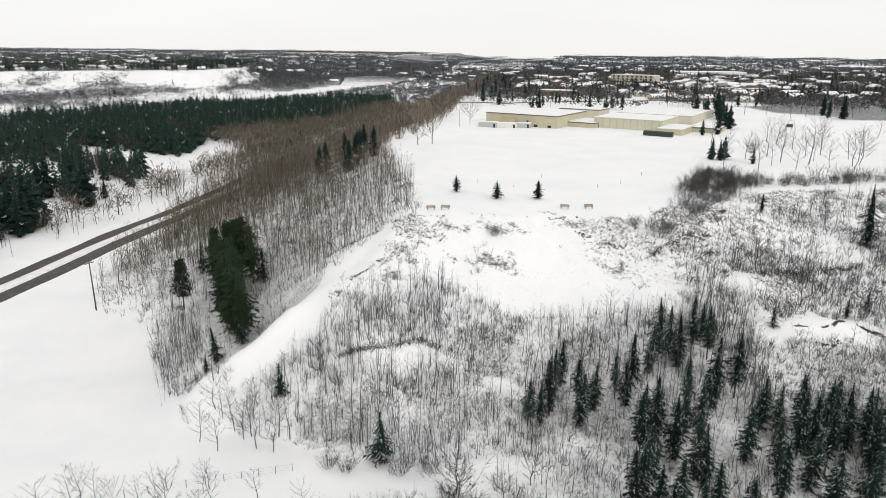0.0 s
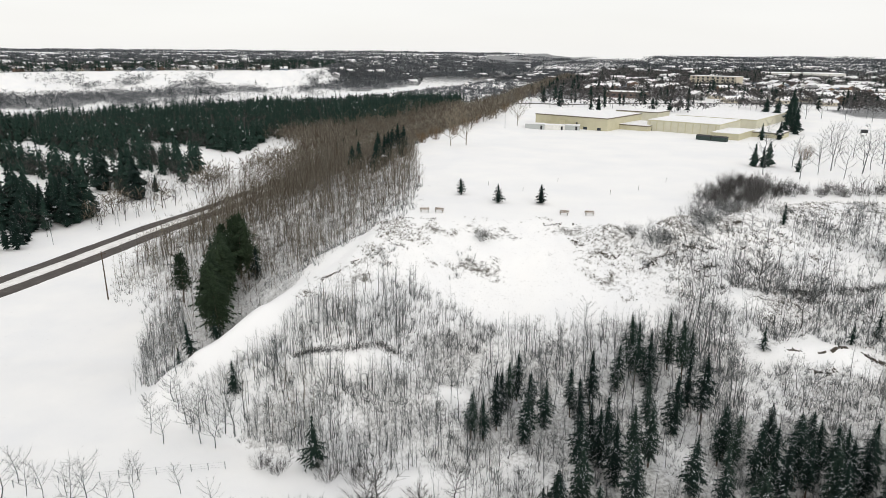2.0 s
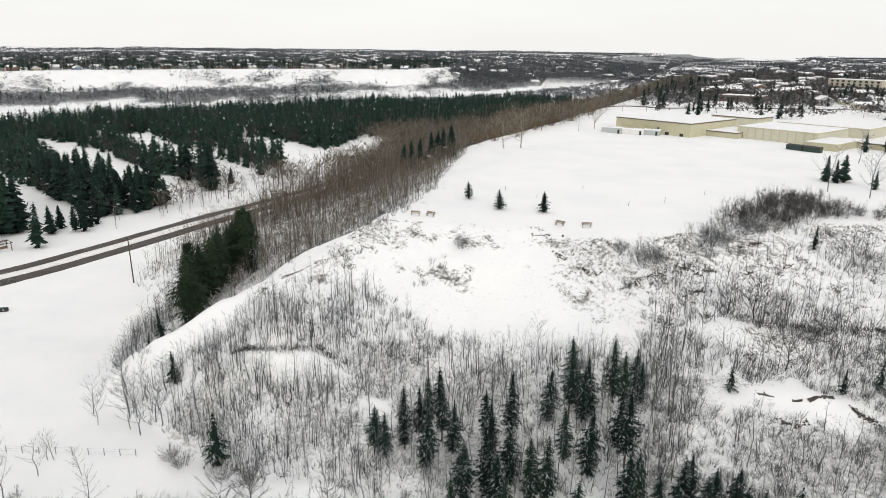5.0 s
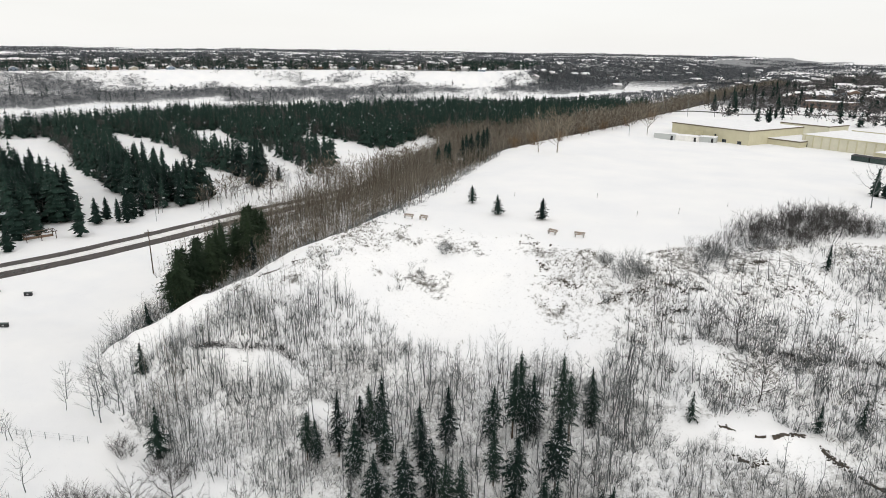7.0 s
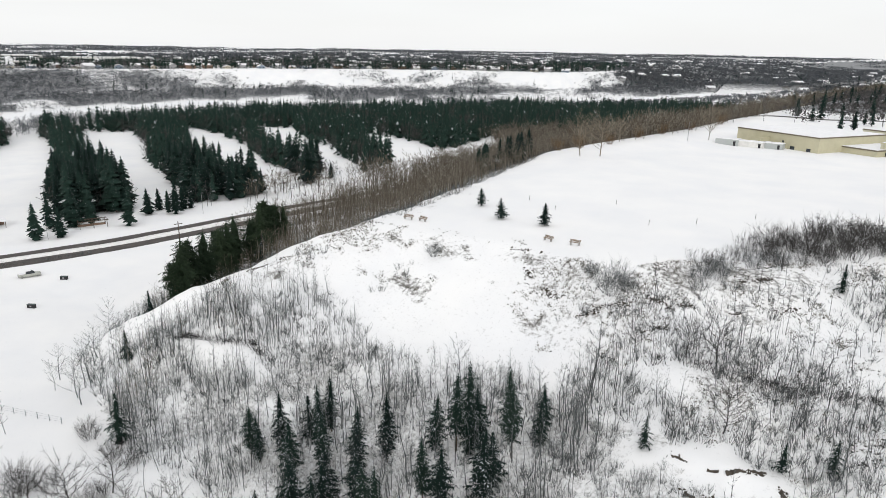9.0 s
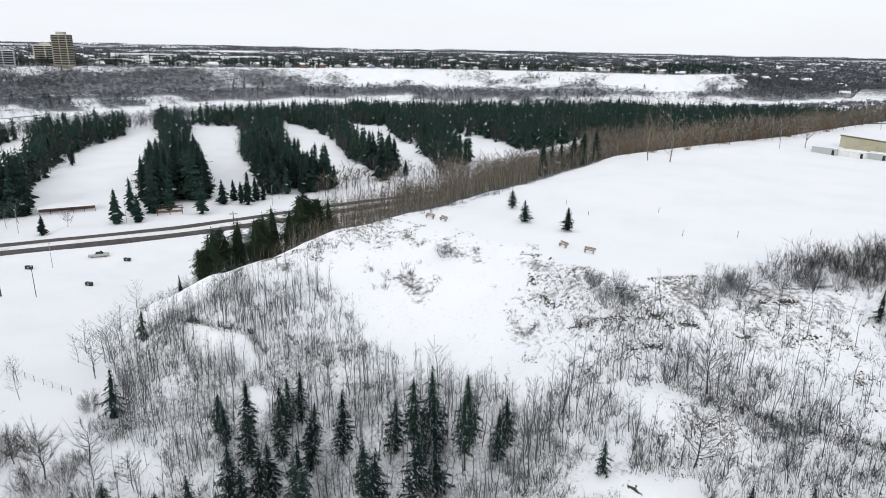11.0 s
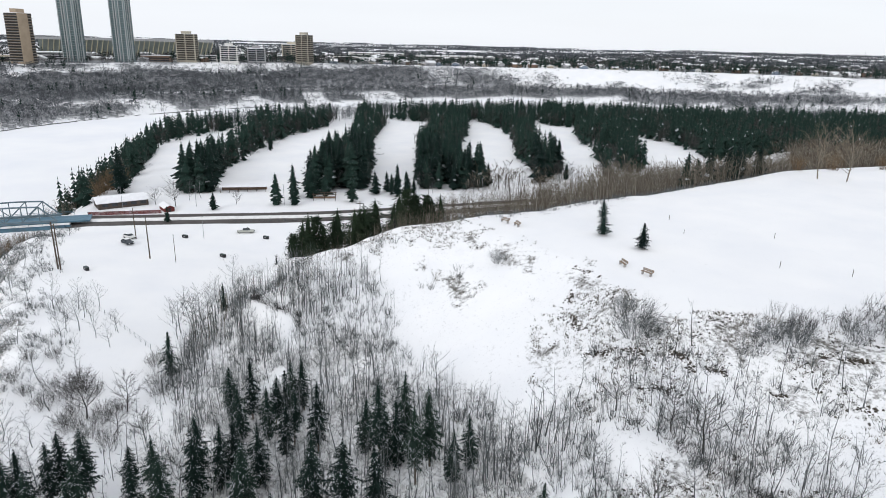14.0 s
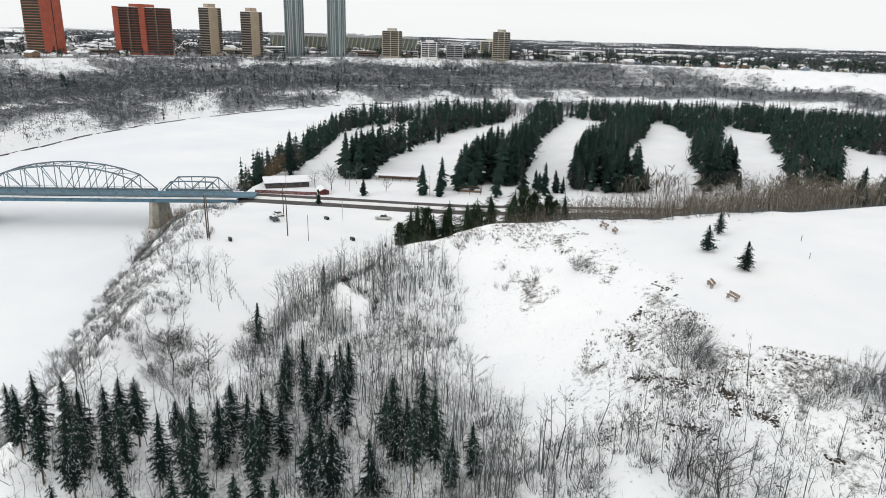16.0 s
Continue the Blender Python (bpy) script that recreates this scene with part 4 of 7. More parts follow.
SINGLE += [(62.7, 139, 5), (66, 143, 5.5), (70.3, 146, 5), (72, 140.5, 6), (65.3, 139.6, 4.5), (55, 123, 6), (56, 127.3, 6.5), (79.4, 150.4, 5.5), (84, 149.2, 6), (71.3, 134, 5.5), (74, 136.5, 6), (55.5, 131.6, 6), (47.5, 126, 6.5), (60, 129, 6), (51, 128, 6), (64, 131, 5.5), (77, 132, 6), (82, 137, 6), (88, 142, 6), (-41, 109.6, 7), (-31.8, 99.5, 8), (-27, 98.7, 8), (-39.6, 105.5, 7), (-32, 102.5, 7.5), (-29, 104, 7), (-35, 101, 8), (-47.2, 78.2, 6), (-44.2, 77.7, 6), (-41.5, 79, 5), (-33.4, 83.9, 5), (-50.6, 80.9, 6), (13, 66, 8), (16, 66.5, 9), (19, 68, 8.5), (20, 71, 8), (2, 61, 7), (5, 62, 7), (6, 66, 6), (9, 70, 6), (12, 62, 8), (17, 73, 7), (95, 228, 12), (104, 222, 11), (113, 232, 11), (120, 240, 14), (128, 236, 15), (134, 244, 12), (141, 232, 12), (150, 250, 11), (158, 238, 10), (166, 246, 12), (126, 252, 11), (146, 262, 13), (110, 246, 10), (172, 238, 10), (180, 252, 11), (118, 300, 12), (117.5, 224, 11), (138, 226, 12), (145.6, 236, 12), (122, 255, 12), (137, 256, 11), (144, 280, 11), (148, 302, 12), (149, 314, 11), (170, 305, 11), (154, 226, 11), (162, 262, 11), (131, 228, 10), (230, 466, 13), (212, 452, 12), (249, 462, 13), (202, 462, 13), (244, 470, 12), (265, 445, 13), (222, 440, 12), (190, 455, 12), (275, 470, 13), (258, 440, 12), (290, 480, 13), (236, 448, 12), (-133, 234, 5), (-131, 245, 5), (-138.6, 288, 7), (-138, 297, 8), (-135, 266, 7), (-153.5, 237, 8), (-136.6, 310, 8), (-133.4, 224, 4), (-134, 255, 6), (-137, 278, 7), (-136, 303, 7), (-100, 45, 7), (-112, 52, 8), (-120, 56, 7), (-105, 58, 8), (-128, 60, 7), (-95, 62, 6), (-60, 66, 6), (-70, 62, 7), (-80, 60, 6), (-88, 64, 7), (-76, 68, 6), (-50, 62, 5), (-8, 58, 7), (-2, 62, 8), (2, 58, 7), (8, 63, 8), (14, 60, 8), (-14, 70, 7), (-2, 72, 7)]
M_TAN_WOOD, _b = varied("pale_tan_wood", [(0.2, (0.10, 0.082, 0.06)), (0.5, (0.2, 0.17, 0.128)), (0.8, (0.34, 0.30, 0.24))])
WIDE_KIND = [kind_of("wide_tree", bare_tree(65 + k, 12, 0.62, 20, 26, base=0.16, lean=0.05, girth=0.014, w=0.035), 12, M_TAN_WOOD, M_TAN_WOOD) for k in range(2)]
trees("spreading_tree", WIDE_KIND, [(-10.7, 278.6, 14), (-5, 284, 14), (14, 372, 13), (-14, 330, 9)], "broad pale leafless tree at the edge of the snowy field", "tree", "broad leafless trees", 71)
DARK_KIND = [kind_of("dark_wide_tree", bare_tree(67, 10, 0.6, 22, 26, base=0.2, lean=0.08, girth=0.018, w=0.03), 10, M_TWIG_DARK, M_TWIG_DARK)]
trees("dark_spreading_tree", DARK_KIND, [(-160.7, 110.7, 9.4), (-166, 104, 6.5), (-156, 133, 5), (73.5, 130.1, 6.5), (69.4, 142.6, 7), (64.9, 141.9, 5.5), (57.6, 139.6, 4.5), (2.5, 77.4, 7.4), (2.2, 83.4, 6.2), (-4.5, 75.4, 4.6), (13.2, 85.4, 5), (8.8, 81.6, 4.6)], "dark gnarled leafless tree with a broad crown in snow", "tree", "dark leafless trees", 72)
DARK_ASPEN = [kind_of("dark_aspen", q, 8, M_TWIG_DARK, M_TWIG_DARK) for q in BARE_BIG[:2]]
trees("roadside_tree", DARK_ASPEN, [(-137, 232, 8), (-132.5, 240, 7), (-131, 247, 8.5), (-129.5, 254, 7.5), (-128, 262, 8), (-127, 268, 7), (-139, 250, 6.5), (-143, 262, 7.5), (-124.5, 282, 8.5), (-122, 294, 9), (-131, 286, 8), (-120, 306, 8.5), (-128, 312, 8), (-118, 320, 9), (-134, 226, 6), (-146, 214, 7)], "dark leafless tree beside the snowy road", "tree", "leafless trees by the road", 104)
trees("leafless_tree", BIG_KIND, SINGLE, "leafless spreading tree with bare grey branches in snow", "tree", "single leafless trees", 7)
for n, (x, y, s) in enumerate(BANK_BUSH):
    ob = new("bush", mesh_of("bush", bush_shape(400 + n, 2.0 * s, 1.7 * s, 60, 9, 0.014, True), M_TWIG_DARK))
    ob.matrix_world = pose(x, y, land(x, y), 0, 0, 61 * n)
    tagged(ob, "dark leafless bush on the snowy river bank", "bush", "bushes on the river bank")
BUSH_BIG = [mesh_of("bush", bush_shape(180 + k, 3.6, 2.4, 90, 10, 0.012, True), M_TWIG) for k in range(2)]
for n, (x, y, s) in enumerate([(11.6, 150, 0.8), (49.5, 149.5, 1.6), (44.5, 152.2, 0.8), (52, 150.5, 0.9), (-18, 60, 0.9), (62, 162.5, 1.1), (64.5, 164.5, 1.0), (68.5, 171, 1.0), (72.5, 176, 0.9)]):
    ob = new("bush", BUSH_BIG[n % 2])
    ob.matrix_world = pose(x, y, land(x, y), 0, 0, 77 * n) @ Matrix.Scale(s, 4)
    tagged(ob, "rounded leafless bush at the edge of the bluff", "bush", "bushes at the edge")

HOLLOW = [(-27, 98), (-7, 105), (12, 102), (17, 96), (21, 89), (10, 88), (0, 89)]
u = spread((-40, 80, 40, 125), 1.0, 105, lambda x, y: inside(x, y, HOLLOW) * (0.4 + 0.6 * smooth(-0.2, 0.1, value_noise(x, y, 5))))
scatter("hollow_thicket", BANK_TREE, u[0], u[1], 0.3 + 0.4 * np.random.RandomState(106).rand(len(u[0])), M_TWIG, "tangled grey thicket between the spruces of the slope", "woods", 107)
FOOT = [(-68, 146), (-63, 134), (-58.5, 125.5), (-53, 112.5), (-49.5, 108.5), (-46, 113), (-47.5, 122), (-50, 130), (-56, 142), (-62, 150)]
u = spread((-70, 106, -44, 152), 0.95, 62, lambda x, y: inside(x, y, FOOT) * smooth(-0.35, 0.0, value_noise(x, y, 5)))
scatter("foot_thicket", BANK_TREE, u[0], u[1], 0.32 + 0.38 * np.random.RandomState(63).rand(len(u[0])), M_TWIG, "dense grey leafless thicket at the foot of the bank", "woods", 64)

# undergrowth, clods of earth and dead grass
def floor_at(xs, ys):
    d, on = belt(xs, ys)
    return np.clip(np.maximum.reduce([south_woods(xs, ys) * 1.3, east_woods(xs, ys) * 1.2, west_woods(xs, ys) * 0.8, 0.8 * inside(xs, ys, UPPER) * crest_clear(xs, ys)]), 0, 1)


u = spread((-112, 60, 160, 300), 1.4, 17, floor_at)
scatter("undergrowth", LOW_BUSH, u[0], u[1], 0.5 + 0.9 * np.random.RandomState(29).rand(len(u[0])), M_TWIG, "low dead undergrowth showing through thin snow", "brush", 30)


u = spread((52, 90, 104, 119), 1.15, 38, lambda x, y: crest_clear(x, y) * (0.35 + 0.65 * smooth(-0.2, 0.1, value_noise(x, y, 6))))
scatter("thicket", BUSH, u[0], u[1], 0.45 + 0.35 * np.random.RandomState(39).rand(len(u[0])), M_TWIG, "dense low leafless thicket below the slumped bank", "brush", 40)


# rows of dark brush that draw the shadow line along the upper edge of the ledges
u = spread((-20, 106, 98, 152), 0.42, 97, lambda x, y: np.maximum(smooth(1.0, 0.3, away(x, y + 0.35 * value_noise(x, y, 2), LEDGE, False)), smooth(1.5, 0.4, away(x, y + 0.6 * value_noise(x, y, 3), LEDGE_EAST, False)) * smooth(-0.4, 0.0, value_noise(x, y, 4))) * 0.8)
scatter("ledge_brush", LOW_BUSH, u[0], u[1], 0.55 + 0.5 * np.random.RandomState(98).rand(len(u[0])), M_TWIG_DARK, "dark brush row standing in for the shadow line of a snowy ledge", "brush", 99)


def clod_shape(seed):
    rnd = np.random.RandomState(seed)
    v = np.array([(1, 0, 0), (-1, 0, 0), (0, 1, 0), (0, -1, 0), (0, 0, 0.8), (0, 0, -0.5)], np.float32) * (0.6 + 0.7 * rnd.rand(6, 1)) * 0.1
    return v.astype(np.float32), np.array([(0, 2, 4), (2, 1, 4), (1, 3, 4), (3, 0, 4), (2, 0, 5), (1, 2, 5), (3, 1, 5), (0, 3, 5)], np.int32)


def scar_at(xs, ys):
    d, on = belt(xs, ys)
    face = ((on["mid"] & ~on["rim"]) | (d["rim"] < 2.5)) & (xs > -22) & (ys < 200)
    east = smooth(24, 44, xs)
    n = 0.8 * value_noise(xs, ys, 8) + 0.7 * value_noise(xs, ys, 2.5)
    return face * smooth(0.0, 0.35, n + 0.6 * patchy(xs, ys) + 0.36 * east * smooth(1, 8, d["mid"]) + 0.14 * smooth(14, 3, d["rim"]) - 0.32)


u = spread((-22, 100, 140, 200), 0.52, 18, scar_at)
scatter("earth_clods", [clod_shape(300 + k) for k in range(6)], u[0], u[1], 0.5 + 2.0 * np.random.RandomState(31).rand(len(u[0])) ** 3, M_CLOD, "dark clods of earth and stones on the snowy scarp", "clods", 32)
TUFT = [bush_shape(310 + k, 0.34, 0.42, 9, 0, 0.022) for k in range(4)]
u = spread((-22, 84, 140, 200), 0.62, 19, lambda x, y: np.maximum(scar_at(x, y) * 0.85, south_woods(x, y) * 0.15))
scatter("dead_grass", TUFT, u[0], u[1], 0.5 + 1.1 * np.random.RandomState(33).rand(len(u[0])), M_GRASS, "tufts of pale dead grass on the snowy scarp", "grass", 34)
# cracks where the slope has slipped, dark with bare earth
SCARS = [[(68.9, 122.3), (71, 121.7), (73.5, 121.3), (75.6, 121.6), (77.6, 123.4), (80.4, 125.8)], [(82, 123), (83.3, 121.6), (85, 120.8), (88, 118.6), (91, 117.4)], [(71.8, 117.6), (73.9, 117.5), (75.4, 118.3)],
         [(44, 144), (46, 144.4), (49, 145.6), (52.4, 147.8), (55, 149.8), (58, 151), (60, 150)], [(60, 152), (64, 154), (69, 155), (73, 158)], [(30, 155), (32, 152), (34, 150)], [(36.4, 149), (38.6, 147.6), (40.6, 146.6)],
         [(-21, 123.6), (-18.6, 127.2), (-15.6, 129.2)], [(-13.8, 130.4), (-10.5, 132.6)], [(-7.6, 141), (-5, 145.2)], [(24, 156.5), (28, 158), (32, 157.5)], [(70, 160), (75, 160), (80, 164), (86, 164)], [(66.5, 163), (68, 165), (69.5, 166.2), (72, 168.5)], [(-4, 148), (-1.5, 150)], [(62, 146), (66, 147), (70, 149)], [(54, 143.4), (58, 144.6), (61, 146)]]

# ---- spruce rows of the golf course and the forest behind ----
FAIRWAYS = [
    [(-196, 97), (-227, 102), (-267, 110), (-306, 119), (-336, 127), (-358, 147), (-381, 168), (-412, 191), (-390, 192), (-315, 165), (-281, 150), (-252, 136), (-225, 126), (-196, 116), (-178, 110)],
    [(-168, 126), (-208, 137), (-231, 145), (-283, 173), (-339, 205), (-381, 242), (-463, 294), (-440, 290), (-321, 243), (-266, 214), (-227, 190), (-205, 178), (-175, 166), (-154, 160)],
    [(-150, 189), (-216, 216), (-302, 252), (-394, 302), (-429, 310), (-389, 334), (-322, 298), (-266, 264), (-226, 246), (-190, 228), (-148, 206)],
    [(-158, 244), (-215, 266), (-264, 297), (-320, 335), (-392, 378), (-370, 380), (-302, 354), (-260, 333), (-212, 302), (-177, 289), (-142, 268)],
    [(-150, 295), (-194, 320), (-240, 340), (-300, 378), (-362, 424), (-318, 428), (-268, 391), (-238, 376), (-200, 350), (-160, 322), (-140, 306)],
    [(-146, 345), (-165, 360), (-190, 380), (-230, 415), (-287, 455), (-252, 442), (-227, 441), (-183, 421), (-160, 405), (-140, 384)],
    [(-206, 506), (-190, 500), (-184, 530), (-200, 540)],
]
FOREST = [(-200, 68), (-262, 88), (-306, 97), (-342, 103), (-372, 112), (-400, 150), (-415, 196), (-436, 257), (-446, 300), (-438, 350), (-434, 400), (-422, 456), (-392, 520), (-345, 590), (-300, 660), (-250, 725), (-160, 785), (-100, 875), (-60, 850), (-100, 570), (-168, 480), (-156, 385), (-148, 310), (-147, 265), (-150, 225), (-162, 190), (-178, 140), (-192, 95)]
ROAD_MID = [(-151, 73.5), (-141.5, 104), (-131.5, 135), (-124, 160), (-120, 186), (-117, 211), (-113.5, 237), (-107, 269), (-99, 334), (-90, 420), (-72, 520), (-40, 690)]


def forest_at(xs, ys):
    ok = inside(xs, ys, FOREST)
    open_ = np.zeros(xs.shape, bool)
    gap = np.full(xs.shape, 1e9)
    for ring in FAIRWAYS:
        open_ |= inside(xs, ys, ring)
        gap = np.minimum(gap, away(xs, ys, ring, True))
    road = away(xs, ys, ROAD_MID, False)
    return ok & ~open_ & (gap > 2.0) & (road > 26)


def valley_bare(xs, ys):
    """Brown leafless woods on both sides of the road where the valley narrows."""
    road = away(xs, ys, ROAD_MID, False)
    d, on = lie(xs, ys)
    mid = np.array(ROAD_MID)
    west = xs < np.interp(ys, mid[:, 1], mid[:, 0])
    wide = west * smooth(425, 475, ys)
    return ~on["toe"] * (road > 8.5) * smooth(62 + 34 * wide, 26 + 40 * wide, road) * np.where(west, np.maximum(0.6 * smooth(215, 260, ys) * smooth(15, 22, road) * smooth(42, 33, road) * smooth(-0.2, 0.1, value_noise(xs, ys, 18)), smooth(300, 420, ys) * smooth(34 + 60 * wide, 22 + 48 * wide, road)), smooth(225, 270, ys)) * (ys < 900) * (xs > -190)


def spruce_at(xs, ys):
    return forest_at(xs, ys) * np.maximum(0.5 + 0.5 * smooth(-0.25, 0.03, value_noise(xs, ys, 22) + 0.4 * value_noise(xs, ys, 9)), smooth(170, 140, ys + 0.2 * (xs + 300)))


FAR_SPRUCE = [merged(*spruce_shape(110 + k, 12, w, 9, 6, fine=False, blunt=0.75, droop=0.7)) for k, w in enumerate((2.5, 3.1, 2.9, 2.2, 3.3, 2.7))]
g = spread((-460, 70, -60, 900), 4.6, 31, spruce_at)
gs = 0.62 + 0.85 * np.random.RandomState(32).rand(len(g[0])) + 0.3 * value_noise(g[0], g[1], 30)
MID_SPRUCE = [kind_of("golf_spruce", spruce_shape(120 + k, 11, w, 19, 9, clear=c, droop=0.6, blunt=b, fine=False, belly=0.2), 11, M_BARK, M_NEEDLE_DRY) for k, (w, b, c) in enumerate(((2.7, 0.72, 0.05), (3.2, 0.85, 0.03), (2.4, 0.7, 0.1), (2.9, 0.8, 0.04), (2.2, 0.75, 0.06)))]
near = np.where((np.hypot(g[0] + 130, g[1] - 190) < 118))[0][:280]
trees("golf_spruce", MID_SPRUCE, [(g[0][k], g[1][k], 14 * gs[k]) for k in near], "dark green spruce beside a snowy golf fairway", "tree", "spruces of the golf course", 8)
rest = np.ones(len(g[0]), bool)
rest[near] = False
scatter("spruce_forest", FAR_SPRUCE, g[0][rest], g[1][rest], gs[rest], M_NEEDLE_DRY, "dark spruce forest between snowy golf fairways", "forest", 33, tilt=0.01)
EDGE_SPRUCE = [(-142.7, 176.9, 15), (-153.1, 191.9, 10.3), (-155.9, 198.6, 9), (-152.5, 222.6, 13), (-148.2, 227.8, 14), (-149, 234, 15), (-149.7, 147.7, 12.8), (-150.3, 123.2, 7), (-147.9, 197.2, 9.4), (-145, 198.5, 14), (-149.9, 205.8, 10), (-148.8, 208, 7.5), (-146.3, 153.9, 10.5), (-286.3, 178.9, 9.8), (-182.8, 79.4, 15), (-136.5, 105, 6), (-151, 240, 12), (-155, 170, 13), (-157, 164, 15), (-161, 158, 14)]
trees("yard_spruce", MID_SPRUCE, YARD, "dark spruce in the snowy school yard", "tree", "spruces by the school", 12)
trees("roadside_spruce", MID_SPRUCE, EDGE_SPRUCE, "dark spruce standing by the snowy road", "tree", "spruces by the road", 9)
h = spread((-590, 70, -60, 960), 5.0, 34, lambda x, y: forest_at(x, y) * np.maximum(smooth(-0.12, 0.12, value_noise(x + 30, y, 36)), 0.14))
scatter("forest_bare_trees", SMALL_TREE, h[0], h[1], 0.95 + 0.5 * np.random.RandomState(35).rand(len(h[0])), M_TWIG_DARK, "brown leafless trees among the spruces", "woods", 36)
h = spread((-560, 130, -150, 800), 4.4, 101, lambda x, y: (lambda d, on: ~on["river"] * ~on["far"] * ~forest_at(x, y) * smooth(75, 25, away(x, y, FOREST, True)) * (x < np.interp(y, [100, 150, 350, 456, 520, 590, 660, 725, 785], [-372, -400, -438, -422, -392, -345, -300, -250, -160])) * (0.45 + 0.55 * smooth(-0.2, 0.1, value_noise(x, y, 30))))(*lie(x, y)))
scatter("riverside_woods", SMALL_TREE, h[0], h[1], 0.8 + 0.6 * np.random.RandomState(102).rand(len(h[0])), M_TWIG_HAZED, "grey leafless woods between the forest and the river", "woods", 103)
h = spread((-190, 215, 0, 900), 3.6, 37, valley_bare)
scatter("valley_bare_trees", SMALL_TREE, h[0], h[1], 0.9 + 0.7 * np.random.RandomState(38).rand(len(h[0])), M_TWIG_RED, "brown leafless trees beside the valley road", "woods", 39)

# ---- roads ----
def along(line, step=4.0):
    """A smooth line through the points of a polyline, at even steps: places and unit normals to the right."""
    p = np.array(line, float)
    ext = np.vstack([2 * p[0] - p[1], p, 2 * p[-1] - p[-2]])
    out = []
    for k in range(1, len(ext) - 2):
        a, b, c, d = ext[k - 1 : k + 3]
        n = max(2, int(np.linalg.norm(c - b) / step))
        for t in np.arange(n) / n:
            out.append(0.5 * (2 * b + (c - a) * t + (2 * a - 5 * b + 4 * c - d) * t * t + (3 * b - a - 3 * c + d) * t**3))
    out = np.array(out + [p[-1]])
    way = np.gradient(out, axis=0)
    way /= np.linalg.norm(way, axis=1)[:, None]
    return out, np.stack([way[:, 1], -way[:, 0]], 1)


def strip(name, line, left, right, lift, material, parent=None, wobble=0.0, thick=0.12, seed=0):
    """A draped band of road with rounded-off ragged edges and a real thickness."""
    c, n = along(line, min(3.0, np.linalg.norm(np.subtract(line[0], line[1])) / 5))
    rnd = np.random.RandomState(seed)
    jag = lambda: np.convolve(rnd.randn(len(c) + 4), np.ones(5) / 5, "valid") * wobble
    l, r = c + n * (left + jag())[:, None], c + n * (right + jag())[:, None]
    cols = [l + (r - l) * t for t in (0, 0.06, 0.35, 0.65, 0.94, 1)]
    drop = (-thick, 0, 0.03, 0.03, 0, -thick)
    z0 = height(c[:, 0], c[:, 1])
    v = np.concatenate([np.column_stack([q, np.maximum(height(q[:, 0], q[:, 1]), z0 - 0.4) + lift + d]) for q, d in zip(cols, drop)])
    m = len(c)
    f = [(a * m + k, a * m + k + 1, (a + 1) * m + k + 1, (a + 1) * m + k) for a in range(5) for k in range(m - 1)]
    ob = link_mesh(name, v, f, material, True)
    ob.parent = parent
    return ob


cut = random.Random(9)
DASHES = []
for line in SCARS[:3]:
    c_, n_ = along(line, 0.7)
    at = 0
    while at < len(c_) - 3:
        more = cut.randint(3, 5)
        off = cut.uniform(-0.25, 0.25)
        bit = c_[at : at + more] + n_[at : at + more] * off
        if len(bit) >= 3:
            DASHES.append([tuple(q) for q in bit])
        at += more + cut.randint(0, 3)
for n, line in enumerate(DASHES):
    tagged(strip("earth_scar", line, -0.1, 0.14 + 0.1 * (n % 3), 0.09, M_EARTH, None, 0.3, 0.1, seed=70 + n), "dark crack of bare earth where the snowy slope slipped", "earth bank", kind="structure")


lumps = np.random.RandomState(12)
lx, ly = [], []
for line in SCARS:
    c_, n_ = along(line, 0.2)
    q = np.repeat(c_, 5, 0) + lumps.randn(len(c_) * 5, 2) * (0.45, 0.3)
    q = q[lumps.rand(len(q)) < smooth(-0.15, 0.2, value_noise(q[:, 0], q[:, 1], 2.2))]
    lx.append(q[:, 0])
    ly.append(q[:, 1])
lx, ly = np.concatenate(lx), np.concatenate(ly)
scatter("slip_rubble", [clod_shape(330 + k) for k in range(6)], lx, ly, 0.9 + 2.2 * lumps.rand(len(lx)) ** 2, M_EARTH, "dark lumps of earth along cracks in the snowy slope", "clods", 35)


M_BANK = coloured("ploughed_snow", (0.80, 0.79, 0.78), 0.8, 0, 0.1, 0.5, 4)
tagged(strip("road", ROAD_MID, -7.6, -1.8, 0.12, M_ASPHALT, None, 0.5, seed=1), "wet dark asphalt carriageway edged with snow", "road", kind="structure")
tagged(strip("road", ROAD_MID, 1.6, 7.6, 0.12, M_ASPHALT, None, 0.5, seed=2), "wet dark asphalt carriageway edged with snow", "road", kind="structure")
tagged(strip("road_median", ROAD_MID, -1.9, 1.7, 0.42, M_BANK, None, 0.4, 0.5, seed=3), "low ploughed snow bank between the carriageways", "median", kind="structure")
tagged(strip("street", [(-30, 470), (20, 520), (90, 560), (180, 585), (260, 600)], -3, 3, 0.15, M_ASPHALT, None, 0.8, seed=4), "grey residential street partly covered by snow", "road", kind="structure")
tagged(strip("path", [(-75, 200), (-62, 215), (-41.3, 236.9), (-29.3, 240), (-27, 262)], -1.2, 1.2, 0.12, M_BANK, None, 0.3, seed=5), "snow-covered path across the wooded bank", "path", kind="structure")

